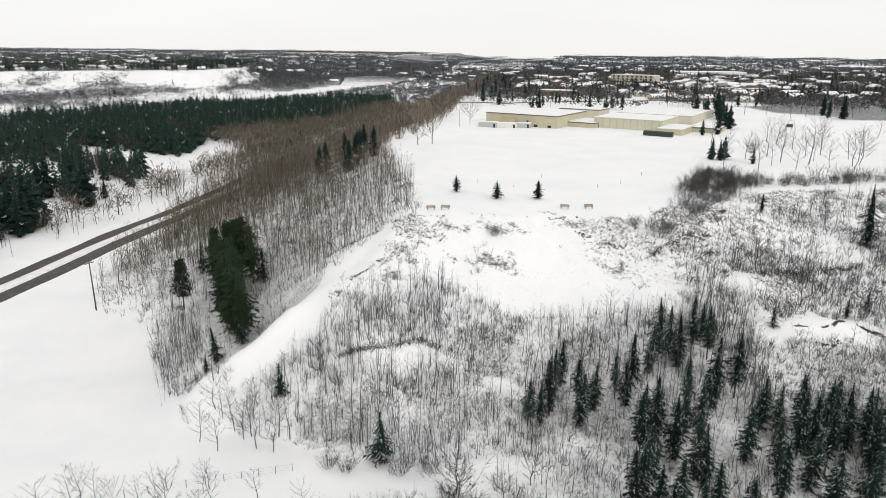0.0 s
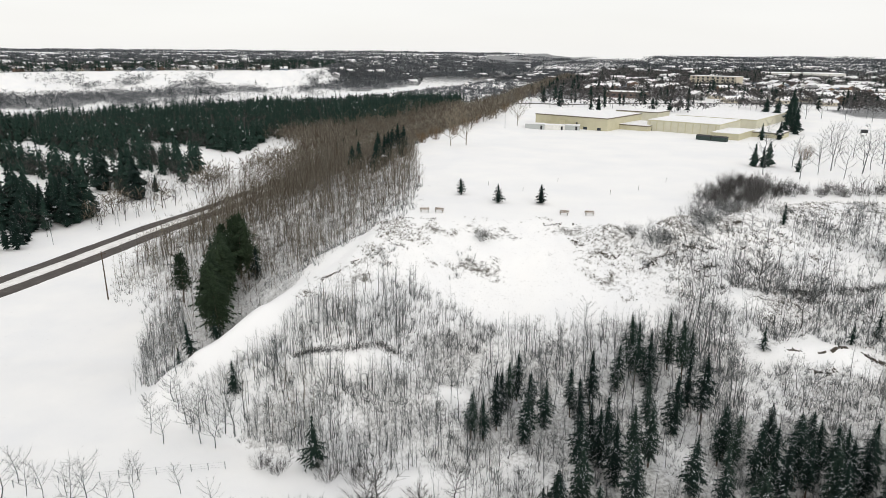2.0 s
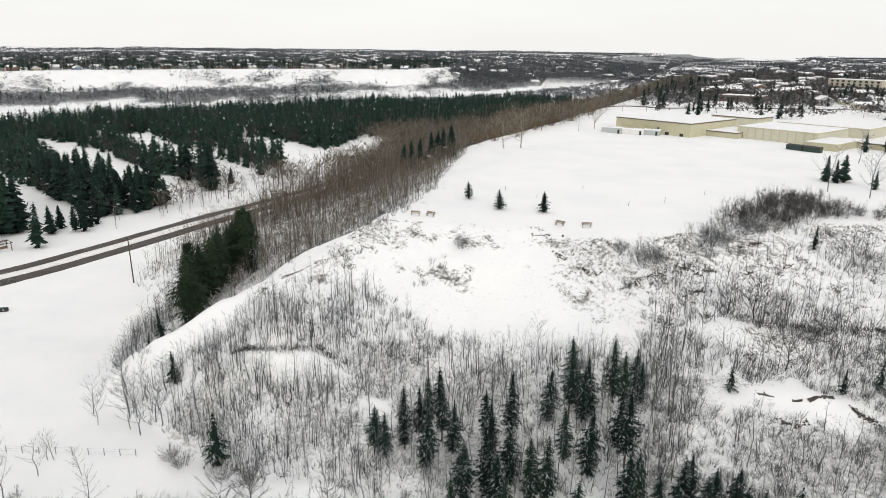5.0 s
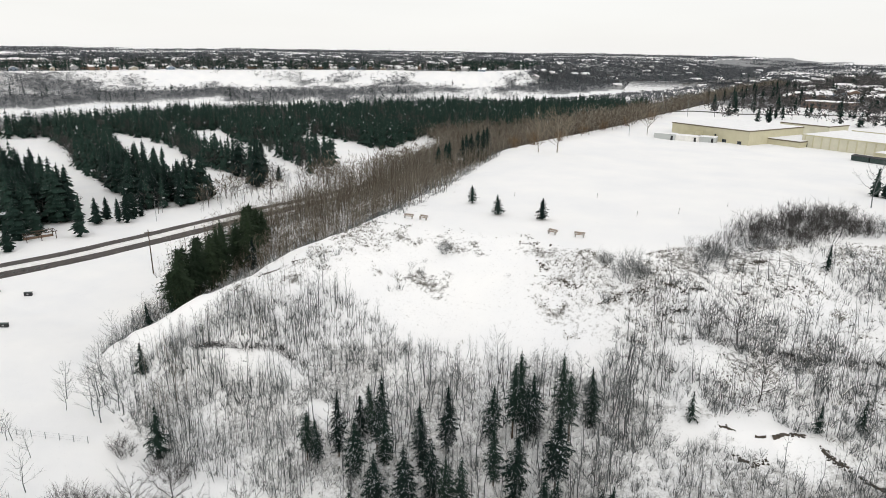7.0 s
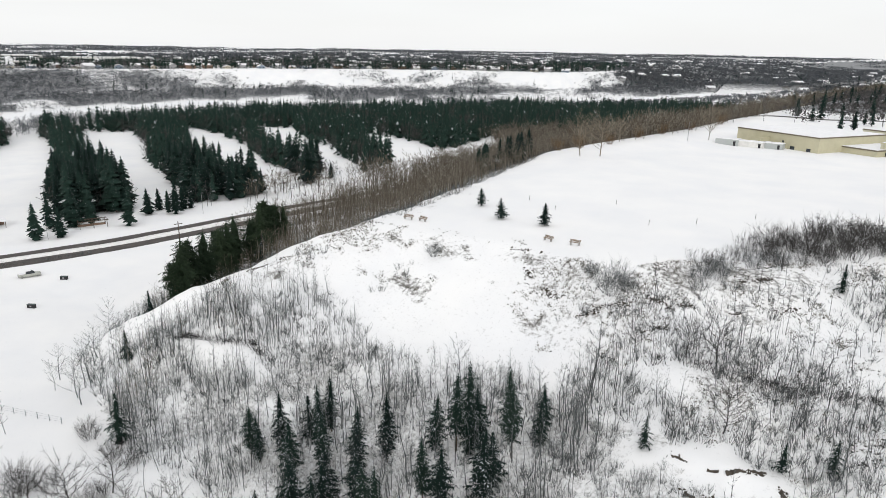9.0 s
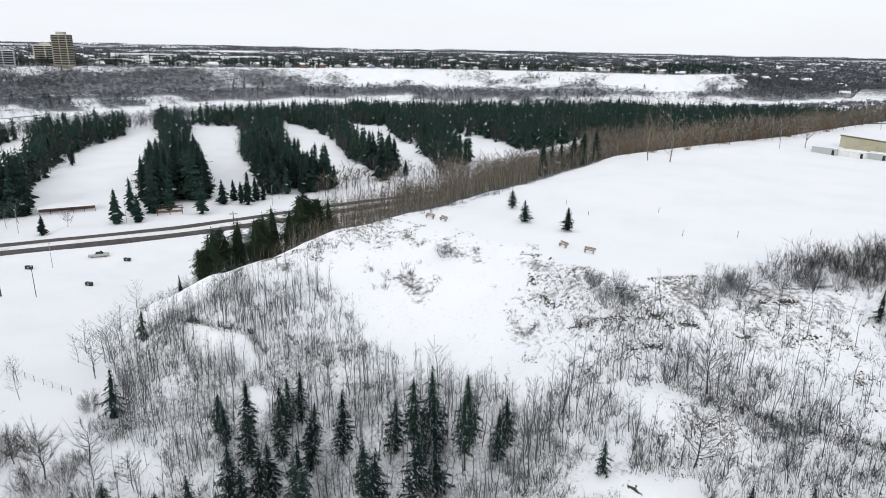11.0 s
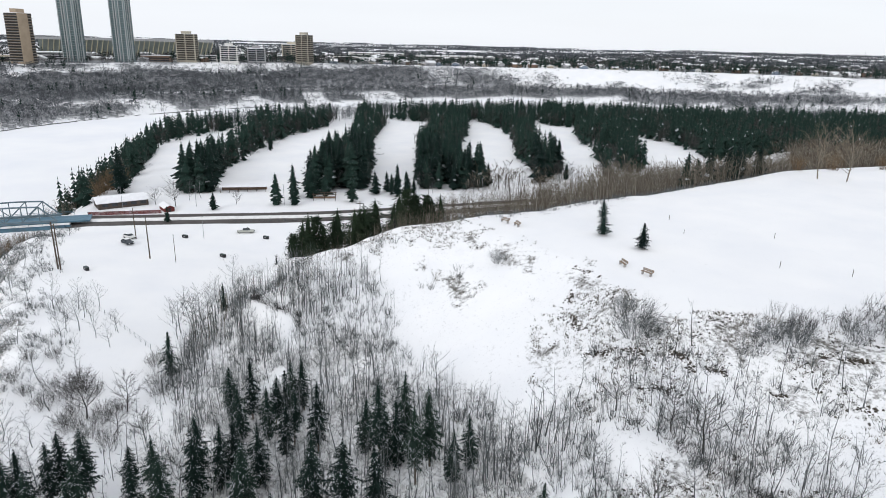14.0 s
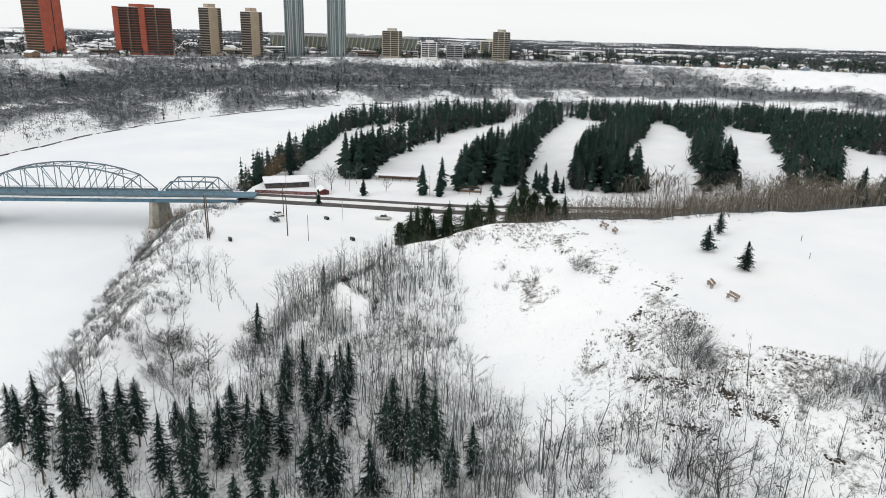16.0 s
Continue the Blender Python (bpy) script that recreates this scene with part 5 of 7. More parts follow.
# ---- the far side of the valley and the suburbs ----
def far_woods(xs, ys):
    d, on = lie(xs, ys)
    slope = on["far_mid"] & ~on["far_rim"]
    across = d["far_mid"] / (d["far_mid"] + d["far_rim"] + 1e-6)
    hill = smooth(600, 760, ys) * (ys < 1265)
    part_west = smooth(560, 340, ys)
    n1, n2 = value_noise(xs, ys, 90), value_noise(xs + 70, ys, 38)
    dark = smooth(0.0, 0.1, across + 0.15 * n1) * smooth(0.78, 0.6, across + 0.2 * n2)
    west = np.clip(dark * (1.0 + 0.4 * n2) + 0.75 * smooth(0.6, 0.72, across) * smooth(-0.3, 0.1, n1 + 0.6 * n2) + 0.1, 0, 1)
    ledge = np.exp(-((across - 0.62 - 0.3 * n1) / 0.11) ** 2) * smooth(-0.25, 0.05, n2) + 0.7 * np.exp(-((across - 0.3 + 0.3 * n2) / 0.1) ** 2) * smooth(-0.15, 0.15, n1 + 0.3 * n2)
    middle = np.clip(0.55 + 0.25 * smooth(-0.1, 0.2, n2) + 0.85 * ledge, 0, 1)
    strips = np.exp(-((across - 0.48 - 0.15 * n1) / 0.05) ** 2) * smooth(-0.1, 0.2, n2) + 0.75 * smooth(0.42, 0.05, across + 0.2 * n2) * smooth(-0.35, 0.1, n1 + 0.5 * n2)
    low = on["far"] & ~on["far_mid"]
    side = west * part_west + middle * (1 - part_west)
    return slope * (side * (1 - hill) + np.clip(strips + 0.42 * smooth(0.02, 0.22, n2 + 0.4 * n1) * smooth(1.0, 0.8, across), 0, 1) * hill) + low * (0.3 + 0.7 * smooth(-0.1, 0.15, n2 + 0.35 * smooth(40, 8, d["far_mid"]) - 0.05 + 0.3 * smooth(230, 300, ys) * smooth(960, 860, ys))) * (0.75 + 0.25 * smooth(230, 300, ys) * smooth(960, 860, ys))


FAR_TREE = [airy_tree(200 + k, 9, 4.2, 13, 2.3) for k in range(5)]
SLOPE_TREE = [airy_tree(230 + k, 6.8, 3.4, 14, 1.25) for k in range(6)]
k = spread((-960, -340, -250, 1500), 3.0, 41, far_woods)
scatter("far_slope_woods", SLOPE_TREE, k[0], k[1], 0.55 + 0.45 * np.random.RandomState(42).rand(len(k[0])), M_TWIG_HAZED, "grey leafless woods on the far valley side", "woods", 43)
k = spread((-960, -340, -250, 1500), 17, 44, lambda x, y: far_woods(x, y) * smooth(0.02, 0.2, value_noise(x + 300, y, 70)) * 0.8)
TINY_SPRUCE = [merged(*spruce_shape(210 + n, 10, 2.5, 4, 4, fine=False, blunt=0.9)) for n in range(3)]
scatter("far_slope_spruces", TINY_SPRUCE, k[0], k[1], 0.7 + 0.5 * np.random.RandomState(45).rand(len(k[0])), M_NEEDLE_DRY, "scattered dark spruces on the far valley side", "forest", 46)


def town(xs, ys):
    """Land on top of either side of the valley, thinned with distance and broken by white fields."""
    d, on = lie(xs, ys)
    far = np.hypot(xs, ys)
    side = on["far_rim"] * smooth(2, 25, d["far_rim"]) + on["rim"] * (ys > 420) * np.maximum(smooth(30, 60, d["rim"]), smooth(540, 600, ys)) * ((ys > 520) | (xs > 230) | (xs < 20))
    valley = (on["far_mid"] & ~on["far_rim"] & (ys > 1265)) | on["north"] | ((ys > 1450) & ~on["rim"] & ~on["far_rim"]) | (on["toe"] & ~on["rim"] & (ys > 700))
    open_ = smooth(-0.30, -0.12, value_noise(xs, ys * 0.6, 160) + 0.35 * value_noise(xs, ys, 50))
    return np.clip(side + valley * 1.0, 0, 1) * open_ * smooth(4500, 3900, far) * (0.45 + 0.55 * smooth(2600, 900, far))


def north_side(xs, ys):
    d, on = lie(xs, ys)
    return (on["north"] | on["far"] & ~on["far_rim"]) * ~on["river"] * smooth(1190, 1250, ys + 0.25 * (xs + 380)) * (0.55 + 0.45 * smooth(-0.2, 0.1, value_noise(xs, ys, 70)))


# twig cover of the far land, denser outward, in the haze-blue scrub colour
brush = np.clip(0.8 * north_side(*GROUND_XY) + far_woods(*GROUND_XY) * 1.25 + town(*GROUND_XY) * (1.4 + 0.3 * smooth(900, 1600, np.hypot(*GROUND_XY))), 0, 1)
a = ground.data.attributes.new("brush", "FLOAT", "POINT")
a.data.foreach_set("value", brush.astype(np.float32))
GROVE = [airy_tree(220 + n, 6.5, 40, 26, 5.0) for n in range(5)]
near_town = spread((-1500, -600, 1000, 1700), 12.5, 47, lambda x, y: town(x, y) * ~((x > 10) & (x < 900) & (y < 1500)))
scatter("town_trees", FAR_TREE, *near_town, 0.55 + 0.45 * np.random.RandomState(48).rand(len(near_town[0])), M_TWIG_TOWN, "leafless street trees among snowy houses", "woods", 49)
CROWN_TREE = [airy_tree(240 + n, 9, 6.5, 34, 1.7) for n in range(6)]
k = spread((10, 470, 900, 1500), 10.5, 90, town)
scatter("suburb_trees", CROWN_TREE, *k, 0.6 + 0.6 * np.random.RandomState(91).rand(len(k[0])), M_TWIG_TOWN, "brown leafless garden trees around snowy houses", "woods", 92)
k = spread((-30, 520, 900, 1600), 21, 94, lambda x, y: town(x, y) * smooth(-0.25, 0.1, value_noise(x, y, 60)))
def school_edge(xs, ys):
    d, on = lie(xs, ys)
    street = away(xs, ys, [(-30, 470), (20, 520), (90, 560), (180, 585), (260, 600)], False)
    return on["rim"] * smooth(8, 20, d["rim"]) * (street > 6) * (ys > 455 + 0.4 * np.abs(xs - 60)) * smooth(-0.25, 0.15, value_noise(xs, ys, 26))


SUBURB_SPRUCE = [merged(*spruce_shape(250 + n, 12, w, 9, 7, fine=False, blunt=0.8, droop=0.6)) for n, w in enumerate((2.6, 3.2, 2.9))]
q_ = spread((-30, 455, 460, 680), 9.5, 74, school_edge)
scatter("schoolside_trees", CROWN_TREE, *q_, 0.6 + 0.5 * np.random.RandomState(75).rand(len(q_[0])), M_TWIG_TOWN, "brown leafless trees along the street behind the school", "woods", 76)
q_ = spread((-30, 455, 460, 680), 19, 77, school_edge)
k = np.concatenate([k[0], q_[0]]), np.concatenate([k[1], q_[1]])
scatter("suburb_spruces", SUBURB_SPRUCE, *k, np.where(k[1] < 600, 0.45, 0.6) + 0.55 * np.random.RandomState(95).rand(len(k[0])), M_NEEDLE_DRY, "dark garden spruces among the suburb's houses", "forest", 96)
k = spread((-1500, -900, 1100, 1900), 27, 50, lambda x, y: town(x, y) * 0.9 * ~((x > -30) & (x < 900) & (y < 1600)))
scatter("town_spruces", TINY_SPRUCE, *k, 0.7 + 0.7 * np.random.RandomState(51).rand(len(k[0])), M_NEEDLE_DRY, "dark garden spruces among snowy houses", "forest", 52)
k = spread((-4800, -900, 4300, 4800), 40, 53, lambda x, y: town(x, y) * (np.hypot(x, y) > 1500) * smooth(-0.9, 0.1, y / (np.abs(x) + 1)))
scatter("distant_groves", GROVE, *k, 1.0 + 0.6 * np.random.RandomState(54).rand(len(k[0])), M_TWIG_HAZED, "dark leafless groves on the distant plain", "woods", 55)
k = spread((-4800, -900, 4300, 4800), 95, 56, lambda x, y: town(x, y) * (np.hypot(x, y) > 1500))
scatter("distant_spruces", TINY_SPRUCE, *k, 1.0 + 0.8 * np.random.RandomState(57).rand(len(k[0])), M_NEEDLE_DRY, "dark conifers on the distant plain", "forest", 58)

M_BOULDER = coloured("shore_stone", (0.07, 0.068, 0.065), 0.95, 0, 0.5, 0.3, 2)
k = spread((-460, 950, 160, 2900), 7.5, 75, north_side)
scatter("north_woods", FAR_TREE, k[0], k[1], 0.7 + 0.5 * np.random.RandomState(76).rand(len(k[0])), M_TWIG_HAZED, "grey leafless woods on the north side of the bend", "woods", 77)

def rim_row(xs, ys):
    d, on = lie(xs, ys)
    return on["far_rim"] * smooth(4, 10, d["far_rim"]) * smooth(150, 110, d["far_rim"]) * smooth(180, 300, ys) * (ys < 1500) * smooth(-0.35, 0.0, value_noise(xs, ys, 25))


k = spread((-1000, 150, -280, 1500), 6.5, 81, lambda x, y: rim_row(x, y) * smooth(20, 40, away(x, y, FAR_RIM, False)))
scatter("rim_trees", FAR_TREE, k[0], k[1], 0.8 + 0.5 * np.random.RandomState(82).rand(len(k[0])), M_TWIG_TOWN, "dark leafless trees behind the houses on the rim", "woods", 83)
k = spread((-1000, 150, -280, 1500), 9.5, 84, rim_row)
scatter("rim_spruces", TINY_SPRUCE, k[0], k[1], 0.9 + 0.8 * np.random.RandomState(85).rand(len(k[0])), M_NEEDLE_DRY, "dark spruces among the houses on the rim", "forest", 86)


def shore_thicket(xs, ys):
    d, on = lie(xs, ys)
    return ~on["river"] * (d["shore"] < 17) * (0.5 + 0.5 * smooth(-0.2, 0.1, value_noise(xs, ys, 8)))


k = spread((-300, 50, -158, 118), 2.6, 87, shore_thicket)
scatter("shore_thicket", BANK_TREE, k[0], k[1], 0.5 + 0.6 * np.random.RandomState(88).rand(len(k[0])), M_TWIG_RED, "brown leafless thicket along the river bank by the bridge", "woods", 89)
# broken rubble along the far edge of the ice
edge, side = along(FAR_SHORE[3:10], 7)
k_ = random.Random(4)
for n in range(0, len(edge) - 4, 3):
    if k_.random() < 0.95:
        q = edge[n : n + 4] + side[n : n + 4] * k_.uniform(1.5, 3.5)
        ob = link_mesh("shore_rubble", np.concatenate([np.column_stack([q + side[n : n + 4] * o, np.full(4, Z_RIVER + z)]) for o, z in ((-0.8, 0.02), (-0.25, 0.55), (0.3, 0.5), (0.8, 0.02))]),
                       [(a * 4 + b, a * 4 + b + 1, a * 4 + b + 5, a * 4 + b + 4) for a in range(3) for b in range(3)], M_BOULDER, False)
        tagged(ob, "dark strip of rubble along the river ice", "rubble", kind="structure")

# bank woods near the river bend to the north: spruces among the brown trees
trees("bank_spruce", MID_SPRUCE, [(-91.1, 388.8, 12), (-91.7, 407.7, 12), (-47.8, 274.1, 12), (-96.3, 456.7, 12), (-40.5, 277.2, 12), (-34.2, 258.7, 12), (-34.6, 267.0, 12), (-34.3, 273.3, 12), (-33.1, 281.0, 12), (-27.3, 262.3, 12), (-50.3, 271.1, 12), (-35.2, 249.5, 12)], "dark spruce among brown leafless bank woods", "tree", "spruces on the bank", 10)

# the flat and the valley side where the river bends away to the north
def north_flat(xs, ys):
    d, on = lie(xs, ys)
    return ~on["rim"] * ~on["river"] * ~on["far"] * (ys > 700) * ~inside(xs, ys, FOREST) * (0.4 + 0.6 * smooth(-0.2, 0.1, value_noise(xs, ys, 60)))


k = spread((-360, 700, 260, 2300), 7.5, 71, north_flat)
scatter("river_bend_woods", FAR_TREE, k[0], k[1], 0.6 + 0.4 * np.random.RandomState(72).rand(len(k[0])), M_TWIG_HAZED, "leafless woods on the flat by the river bend", "woods", 73)

# ---- buildings ----
def box(x0, y0, z0, x1, y1, z1, bev=0.0):
    bm = bmesh.new()
    bmesh.ops.create_cube(bm, size=1)
    for v in bm.verts:
        v.co = Vector((x0 + (v.co.x + 0.5) * (x1 - x0), y0 + (v.co.y + 0.5) * (y1 - y0), z0 + (v.co.z + 0.5) * (z1 - z0)))
    if bev:
        bmesh.ops.bevel(bm, geom=list(bm.edges), offset=bev, segments=2, affect="EDGES", clamp_overlap=True)
    return bm


M_WALLS = [coloured("wall_%s" % n, c, 0.85, 0, 0.12, 0.6, 8) for n, c in (("cream", (0.55, 0.50, 0.40)), ("grey", (0.38, 0.38, 0.38)), ("brown", (0.22, 0.15, 0.11)), ("white", (0.68, 0.67, 0.64)), ("blue", (0.25, 0.30, 0.36)))]
M_ROOFSNOW = coloured("roof_snow", (0.84, 0.84, 0.85), 0.8, 0, 0.06, 0.5, 3)
M_GLASS, _b = principled("window_glass", 0.12)
paint(M_GLASS, _b, ramp(M_GLASS, noise_node(M_GLASS, 0.8, 2), [(0.3, (0.015, 0.02, 0.025)), (0.7, (0.05, 0.06, 0.07))]))
_b.inputs["Specular IOR Level"].default_value = 0.6
M_DARK = coloured("dark_paint", (0.03, 0.03, 0.032), 0.6, 0, 0.2)
M_BRICK_RED = coloured("red_brick", (0.36, 0.10, 0.065), 0.9, 0, 0.15, 0.15, 2)
M_TAN = coloured("tan_concrete", (0.40, 0.32, 0.23), 0.9, 0, 0.12, 0.15, 2)
M_BEIGE = coloured("beige_concrete", (0.40, 0.37, 0.30), 0.9, 0, 0.12, 0.15, 2)
M_CONCRETE = coloured("concrete", (0.36, 0.35, 0.33), 0.9, 0, 0.18, 0.4, 6)
M_BALCONY = coloured("balcony_dark", (0.055, 0.05, 0.045), 0.8, 0, 0.25, 0.3, 3)
M_STONE = coloured("pale_grey_panel", (0.40, 0.42, 0.42), 0.8, 0, 0.1, 0.2, 3)
M_TEAL_DARK = coloured("tower_window_band", (0.075, 0.115, 0.12), 0.25, 0, 0.3, 0.2, 2)
M_TEAL, _b = principled("tower_glass", 0.2)
paint(M_TEAL, _b, ramp(M_TEAL, noise_node(M_TEAL, 0.15, 3), [(0.3, (0.15, 0.20, 0.205)), (0.7, (0.28, 0.345, 0.345))]))


def gable(w, d, h, rise, over=0.5, thick=0.35):
    """A pitched roof with thickness: outline of the gable pushed along its length."""
    a, b = w / 2 + over, d / 2 + over
    top, low = h + rise, h - rise * over / (w / 2)
    pts = [(-a, low), (0, top), (a, low), (a, low + thick), (0, top + thick), (-a, low + thick)]
    v = [(x, -b, z) for x, z in pts] + [(x, b, z) for x, z in pts]
    f = [(0, 1, 4, 5), (1, 2, 3, 4), (11, 10, 7, 6), (10, 9, 8, 7)] + [(k, k + 6, (k + 1) % 6 + 6, (k + 1) % 6) for k in range(6)]
    return v, f


def gable_wall(w, d, h, rise):
    a, b = w / 2, d / 2
    v = [(-a, -b, -1), (a, -b, -1), (a, -b, h), (0, -b, h + rise), (-a, -b, h), (-a, b, -1), (a, b, -1), (a, b, h), (0, b, h + rise), (-a, b, h)]
    f = [(0, 1, 2, 3, 4), (9, 8, 7, 6, 5), (1, 6, 7, 2), (4, 9, 5, 0), (2, 7, 8, 3), (3, 8, 9, 4)]
    return v, f


HOUSES = []
for n, (w, d, h, rise, mat) in enumerate([(9, 12, 3.0, 2.2, 0), (10, 13, 5.2, 2.4, 1), (8, 11, 3.0, 2.0, 3), (9, 14, 5.4, 2.0, 2), (11, 12, 3.2, 2.6, 4)]):
    ob = thing("house", pose(0, 0, -400), "small family house with snow on its pitched roof", "house", "houses of the suburb")
    wall = part("wall", gable_wall(w, d, h, rise), M_WALLS[mat], ob)
    part("roof", gable(w, d, h, rise), M_ROOFSNOW, ob)
    part("chimney", box(w * 0.18, -0.5, h, w * 0.18 + 0.9, 0.4, h + rise + 0.9), M_CONCRETE, ob)
    win = box(-0.8, -0.06, -0.6, 0.8, 0.06, 0.6)
    wm = bpy.data.meshes.new("window")
    win.to_mesh(wm)
    win.free()
    wm.materials.append(M_GLASS)
    for sx in (-1, 1):
        for sy in (-1, 1):
            o = part("window", wm, None, wall)
            o.location = (sx * w * 0.24, sy * (d / 2 + 0.02), 1.6)
        o = part("window", wm, None, wall)
        o.location, o.rotation_euler = (sx * (w / 2 + 0.02), d * 0.15, 1.6), (0, 0, math.pi / 2)
    HOUSES.append(ob)
rnd = np.random.RandomState(61)
spots = []
for row in range(11):
    for col in range(19):
        x, y = -20 + col * 22 + rnd.randn() * 3 + row * 4, 575 + row * 42 + 18 * (col % 2) + rnd.randn() * 3
        if (x > 160 or y > 690 or x < 50) and inside(np.array([x - 25]), np.array([y]), RIM)[0]:
            spots.append((x, y, rnd.choice([12, 102]) + rnd.randn() * 3))
# the row along the far rim, and those behind it
rim_line, rim_side = along(FAR_RIM[4:16], 24)
for (x, y), (nx, ny) in zip(rim_line, rim_side):
    for deep in (24, 62, 105):
        if rnd.rand() < (0.85 if y > 420 else 0.25):
            q = (x - nx * (deep + rnd.rand() * 8), y - ny * (deep + rnd.rand() * 8))
            if not inside(np.array([q[0]]), np.array([q[1]]), FAR_RIM_RING)[0]:
                q = (x + nx * deep, y + ny * deep)
            if inside(np.array([q[0]]), np.array([q[1]]), FAR_RIM_RING)[0]:
                spots.append((*q, math.degrees(math.atan2(ny, nx)) + rnd.choice([0, 90])))
zs = height([q[0] for q in spots], [q[1] for q in spots])
for (x, y, r), z in zip(spots, zs):
    copy_thing(HOUSES[rnd.randint(5)], pose(x, y, z - 0.2, 0, 0, r))
for ob in HOUSES:
    for o in (*ob.children_recursive, ob):
        bpy.data.objects.remove(o)

# farther houses, beyond counting
hv, hf = gable_wall(9, 12, 3.2, 2.2)
rv, rf = gable(9, 12, 3.2, 2.2, 0.6, 0.5)
tri = lambda fs: np.array([(q[0], q[k], q[k + 1]) for q in fs for k in range(1, len(q) - 1)], np.int32)
k = spread((-2600, -600, 2200, 3600), 62, 62, lambda x, y: town(x, y) * (np.hypot(x, y) > 900) * smooth(3600, 2000, np.hypot(x, y)))
ks = 0.9 + 0.6 * np.random.RandomState(63).rand(len(k[0]))
scatter("distant_house_walls", [(np.array(hv, np.float32), tri(hf))], *k, ks, M_WALLS[1], "walls of many distant suburban houses", "houses", 64, tilt=0)
scatter("distant_house_roofs", [(np.array(rv, np.float32), tri(rf))], *k, ks, M_ROOFSNOW, "snowy roofs of many distant suburban houses", "houses", 64, tilt=0)


def block(name, x, y, turn, w, d, h, wall, label, category="building", group="", snow=0.4, base=None, edge=None):
    """A flat-roofed building of one volume: wall, parapet and snow-laid roof."""
    ob = thing(name, pose(x, y, land(x, y) if base is None else base, 0, 0, turn), label, category, group)
    body = part("wall", box(-w / 2, -d / 2, -2, w / 2, d / 2, h), wall, ob)
    if edge:
        for x0, y0, x1, y1 in ((-w / 2 - 0.2, -d / 2 - 0.2, w / 2 + 0.2, -d / 2 + 0.2), (-w / 2 - 0.2, d / 2 - 0.2, w / 2 + 0.2, d / 2 + 0.2), (-w / 2 - 0.2, -d / 2 + 0.2, -w / 2 + 0.2, d / 2 - 0.2), (w / 2 - 0.2, -d / 2 + 0.2, w / 2 + 0.2, d / 2 - 0.2)):
            part("parapet", box(x0, y0, h - 0.25, x1, y1, h + 0.22), edge, ob)
    part("roof", box(-w / 2 + 0.21, -d / 2 + 0.21, h + 0.003, w / 2 - 0.21, d / 2 - 0.21, h + snow, 0.08), M_ROOFSNOW, ob)
    return ob, body


# towers on the far rim
def tower(x, y, turn, w, d, floors, wall, glass, label, fins=0, storey=3.0, crown=4.0, group="towers of the far rim", sides=(0, 1), slab=0.9, slab_mat=None, spans=None):
    z = land(x, y)
    ob = thing("apartment_tower", pose(x, y, z, 0, 0, turn), label, "building", group)
    h = floors * storey + 2
    part("body", box(-w / 2, -d / 2, -4, w / 2, d / 2, h), wall, ob)
    part("penthouse", box(-w * 0.22, -d * 0.3, h, w * 0.22, d * 0.3, h + crown), wall, ob)
    part("roof_snow", box(-w / 2 + 0.3, -d / 2 + 0.3, h + 0.004, w / 2 - 0.3, d / 2 - 0.3, h + 0.5), M_ROOFSNOW, ob)
    bands = {}
    for s in sides:
        a, b = (w, d) if s % 2 == 0 else (d, w)
        for lo, hi in spans[s] if spans else (((-0.44, -0.03), (0.03, 0.44)) if fins == 0 else ((-0.46, 0.46),)):
            me = bpy.data.meshes.new("window_band")
            bm = box(lo * a, -b / 2 - 0.14, 0, hi * a, -b / 2 + 0.3, storey * 0.66)
            bm.to_mesh(me)
            bm.free()
            me.materials.append(glass)
            sl = bpy.data.meshes.new("balcony")
            bm = box(lo * a, -b / 2 - slab, -0.25, hi * a, -b / 2 + 0.2, 0.02)
            bm.to_mesh(sl)
            bm.free()
            sl.materials.append(slab_mat or wall)
            for n in range(floors):
                for m in (me, sl):
                    o = part(m.name.split(".")[0], m, None, ob)
                    o.location, o.rotation_euler = (0, 0, 2 + n * storey + (0.9 if m is me else 0.85)), (0, 0, math.pi / 2 * s)
    return ob


M_RAIL = coloured("balcony_rail_tan", (0.40, 0.33, 0.19), 0.8, 0, 0.12, 0.3, 3)
ob = tower(-796, -206, 58, 29, 29, 20, M_BRICK_RED, M_BALCONY, "red brick apartment tower with tan balcony rails", sides=(0,), slab=1.4, slab_mat=M_RAIL, spans=[[(-0.48, 0.48)]])
part("slit", box(14.4, 1.5, 0, 14.6, 2.6, 60), M_DARK, ob)
M_SLAB = coloured("balcony_brown", (0.17, 0.125, 0.10), 0.85, 0, 0.15, 0.3, 3)
ob = tower(-825, -101, 102, 66, 24, 18, M_BRICK_RED, M_BALCONY, "wide red brick apartment slab with dark balcony rows", sides=(0,), slab=1.0, slab_mat=M_SLAB, spans=[[(-0.42, -0.06), (0.05, 0.49)]])
for x, z in ((-30.2, 56.5), (-1, 60)):
    part("pier", box(x - 3.2, -14.2, -2, x + 3.2, -11.9, z), M_BRICK_RED, ob)
for x in (-16, 15):
    part("pier", box(x - 0.8, -13.4, -2, x + 0.8, -11.9, 55.5), M_SLAB, ob)
tower(-838, -22, 52, 18, 21, 19, M_TAN, M_BALCONY, "tan concrete apartment tower with stacked dark balconies", crown=5, slab=1.6, slab_mat=M_WALLS[1], spans=[[(-0.49, 0.45)], [(0.22, 0.49)]])
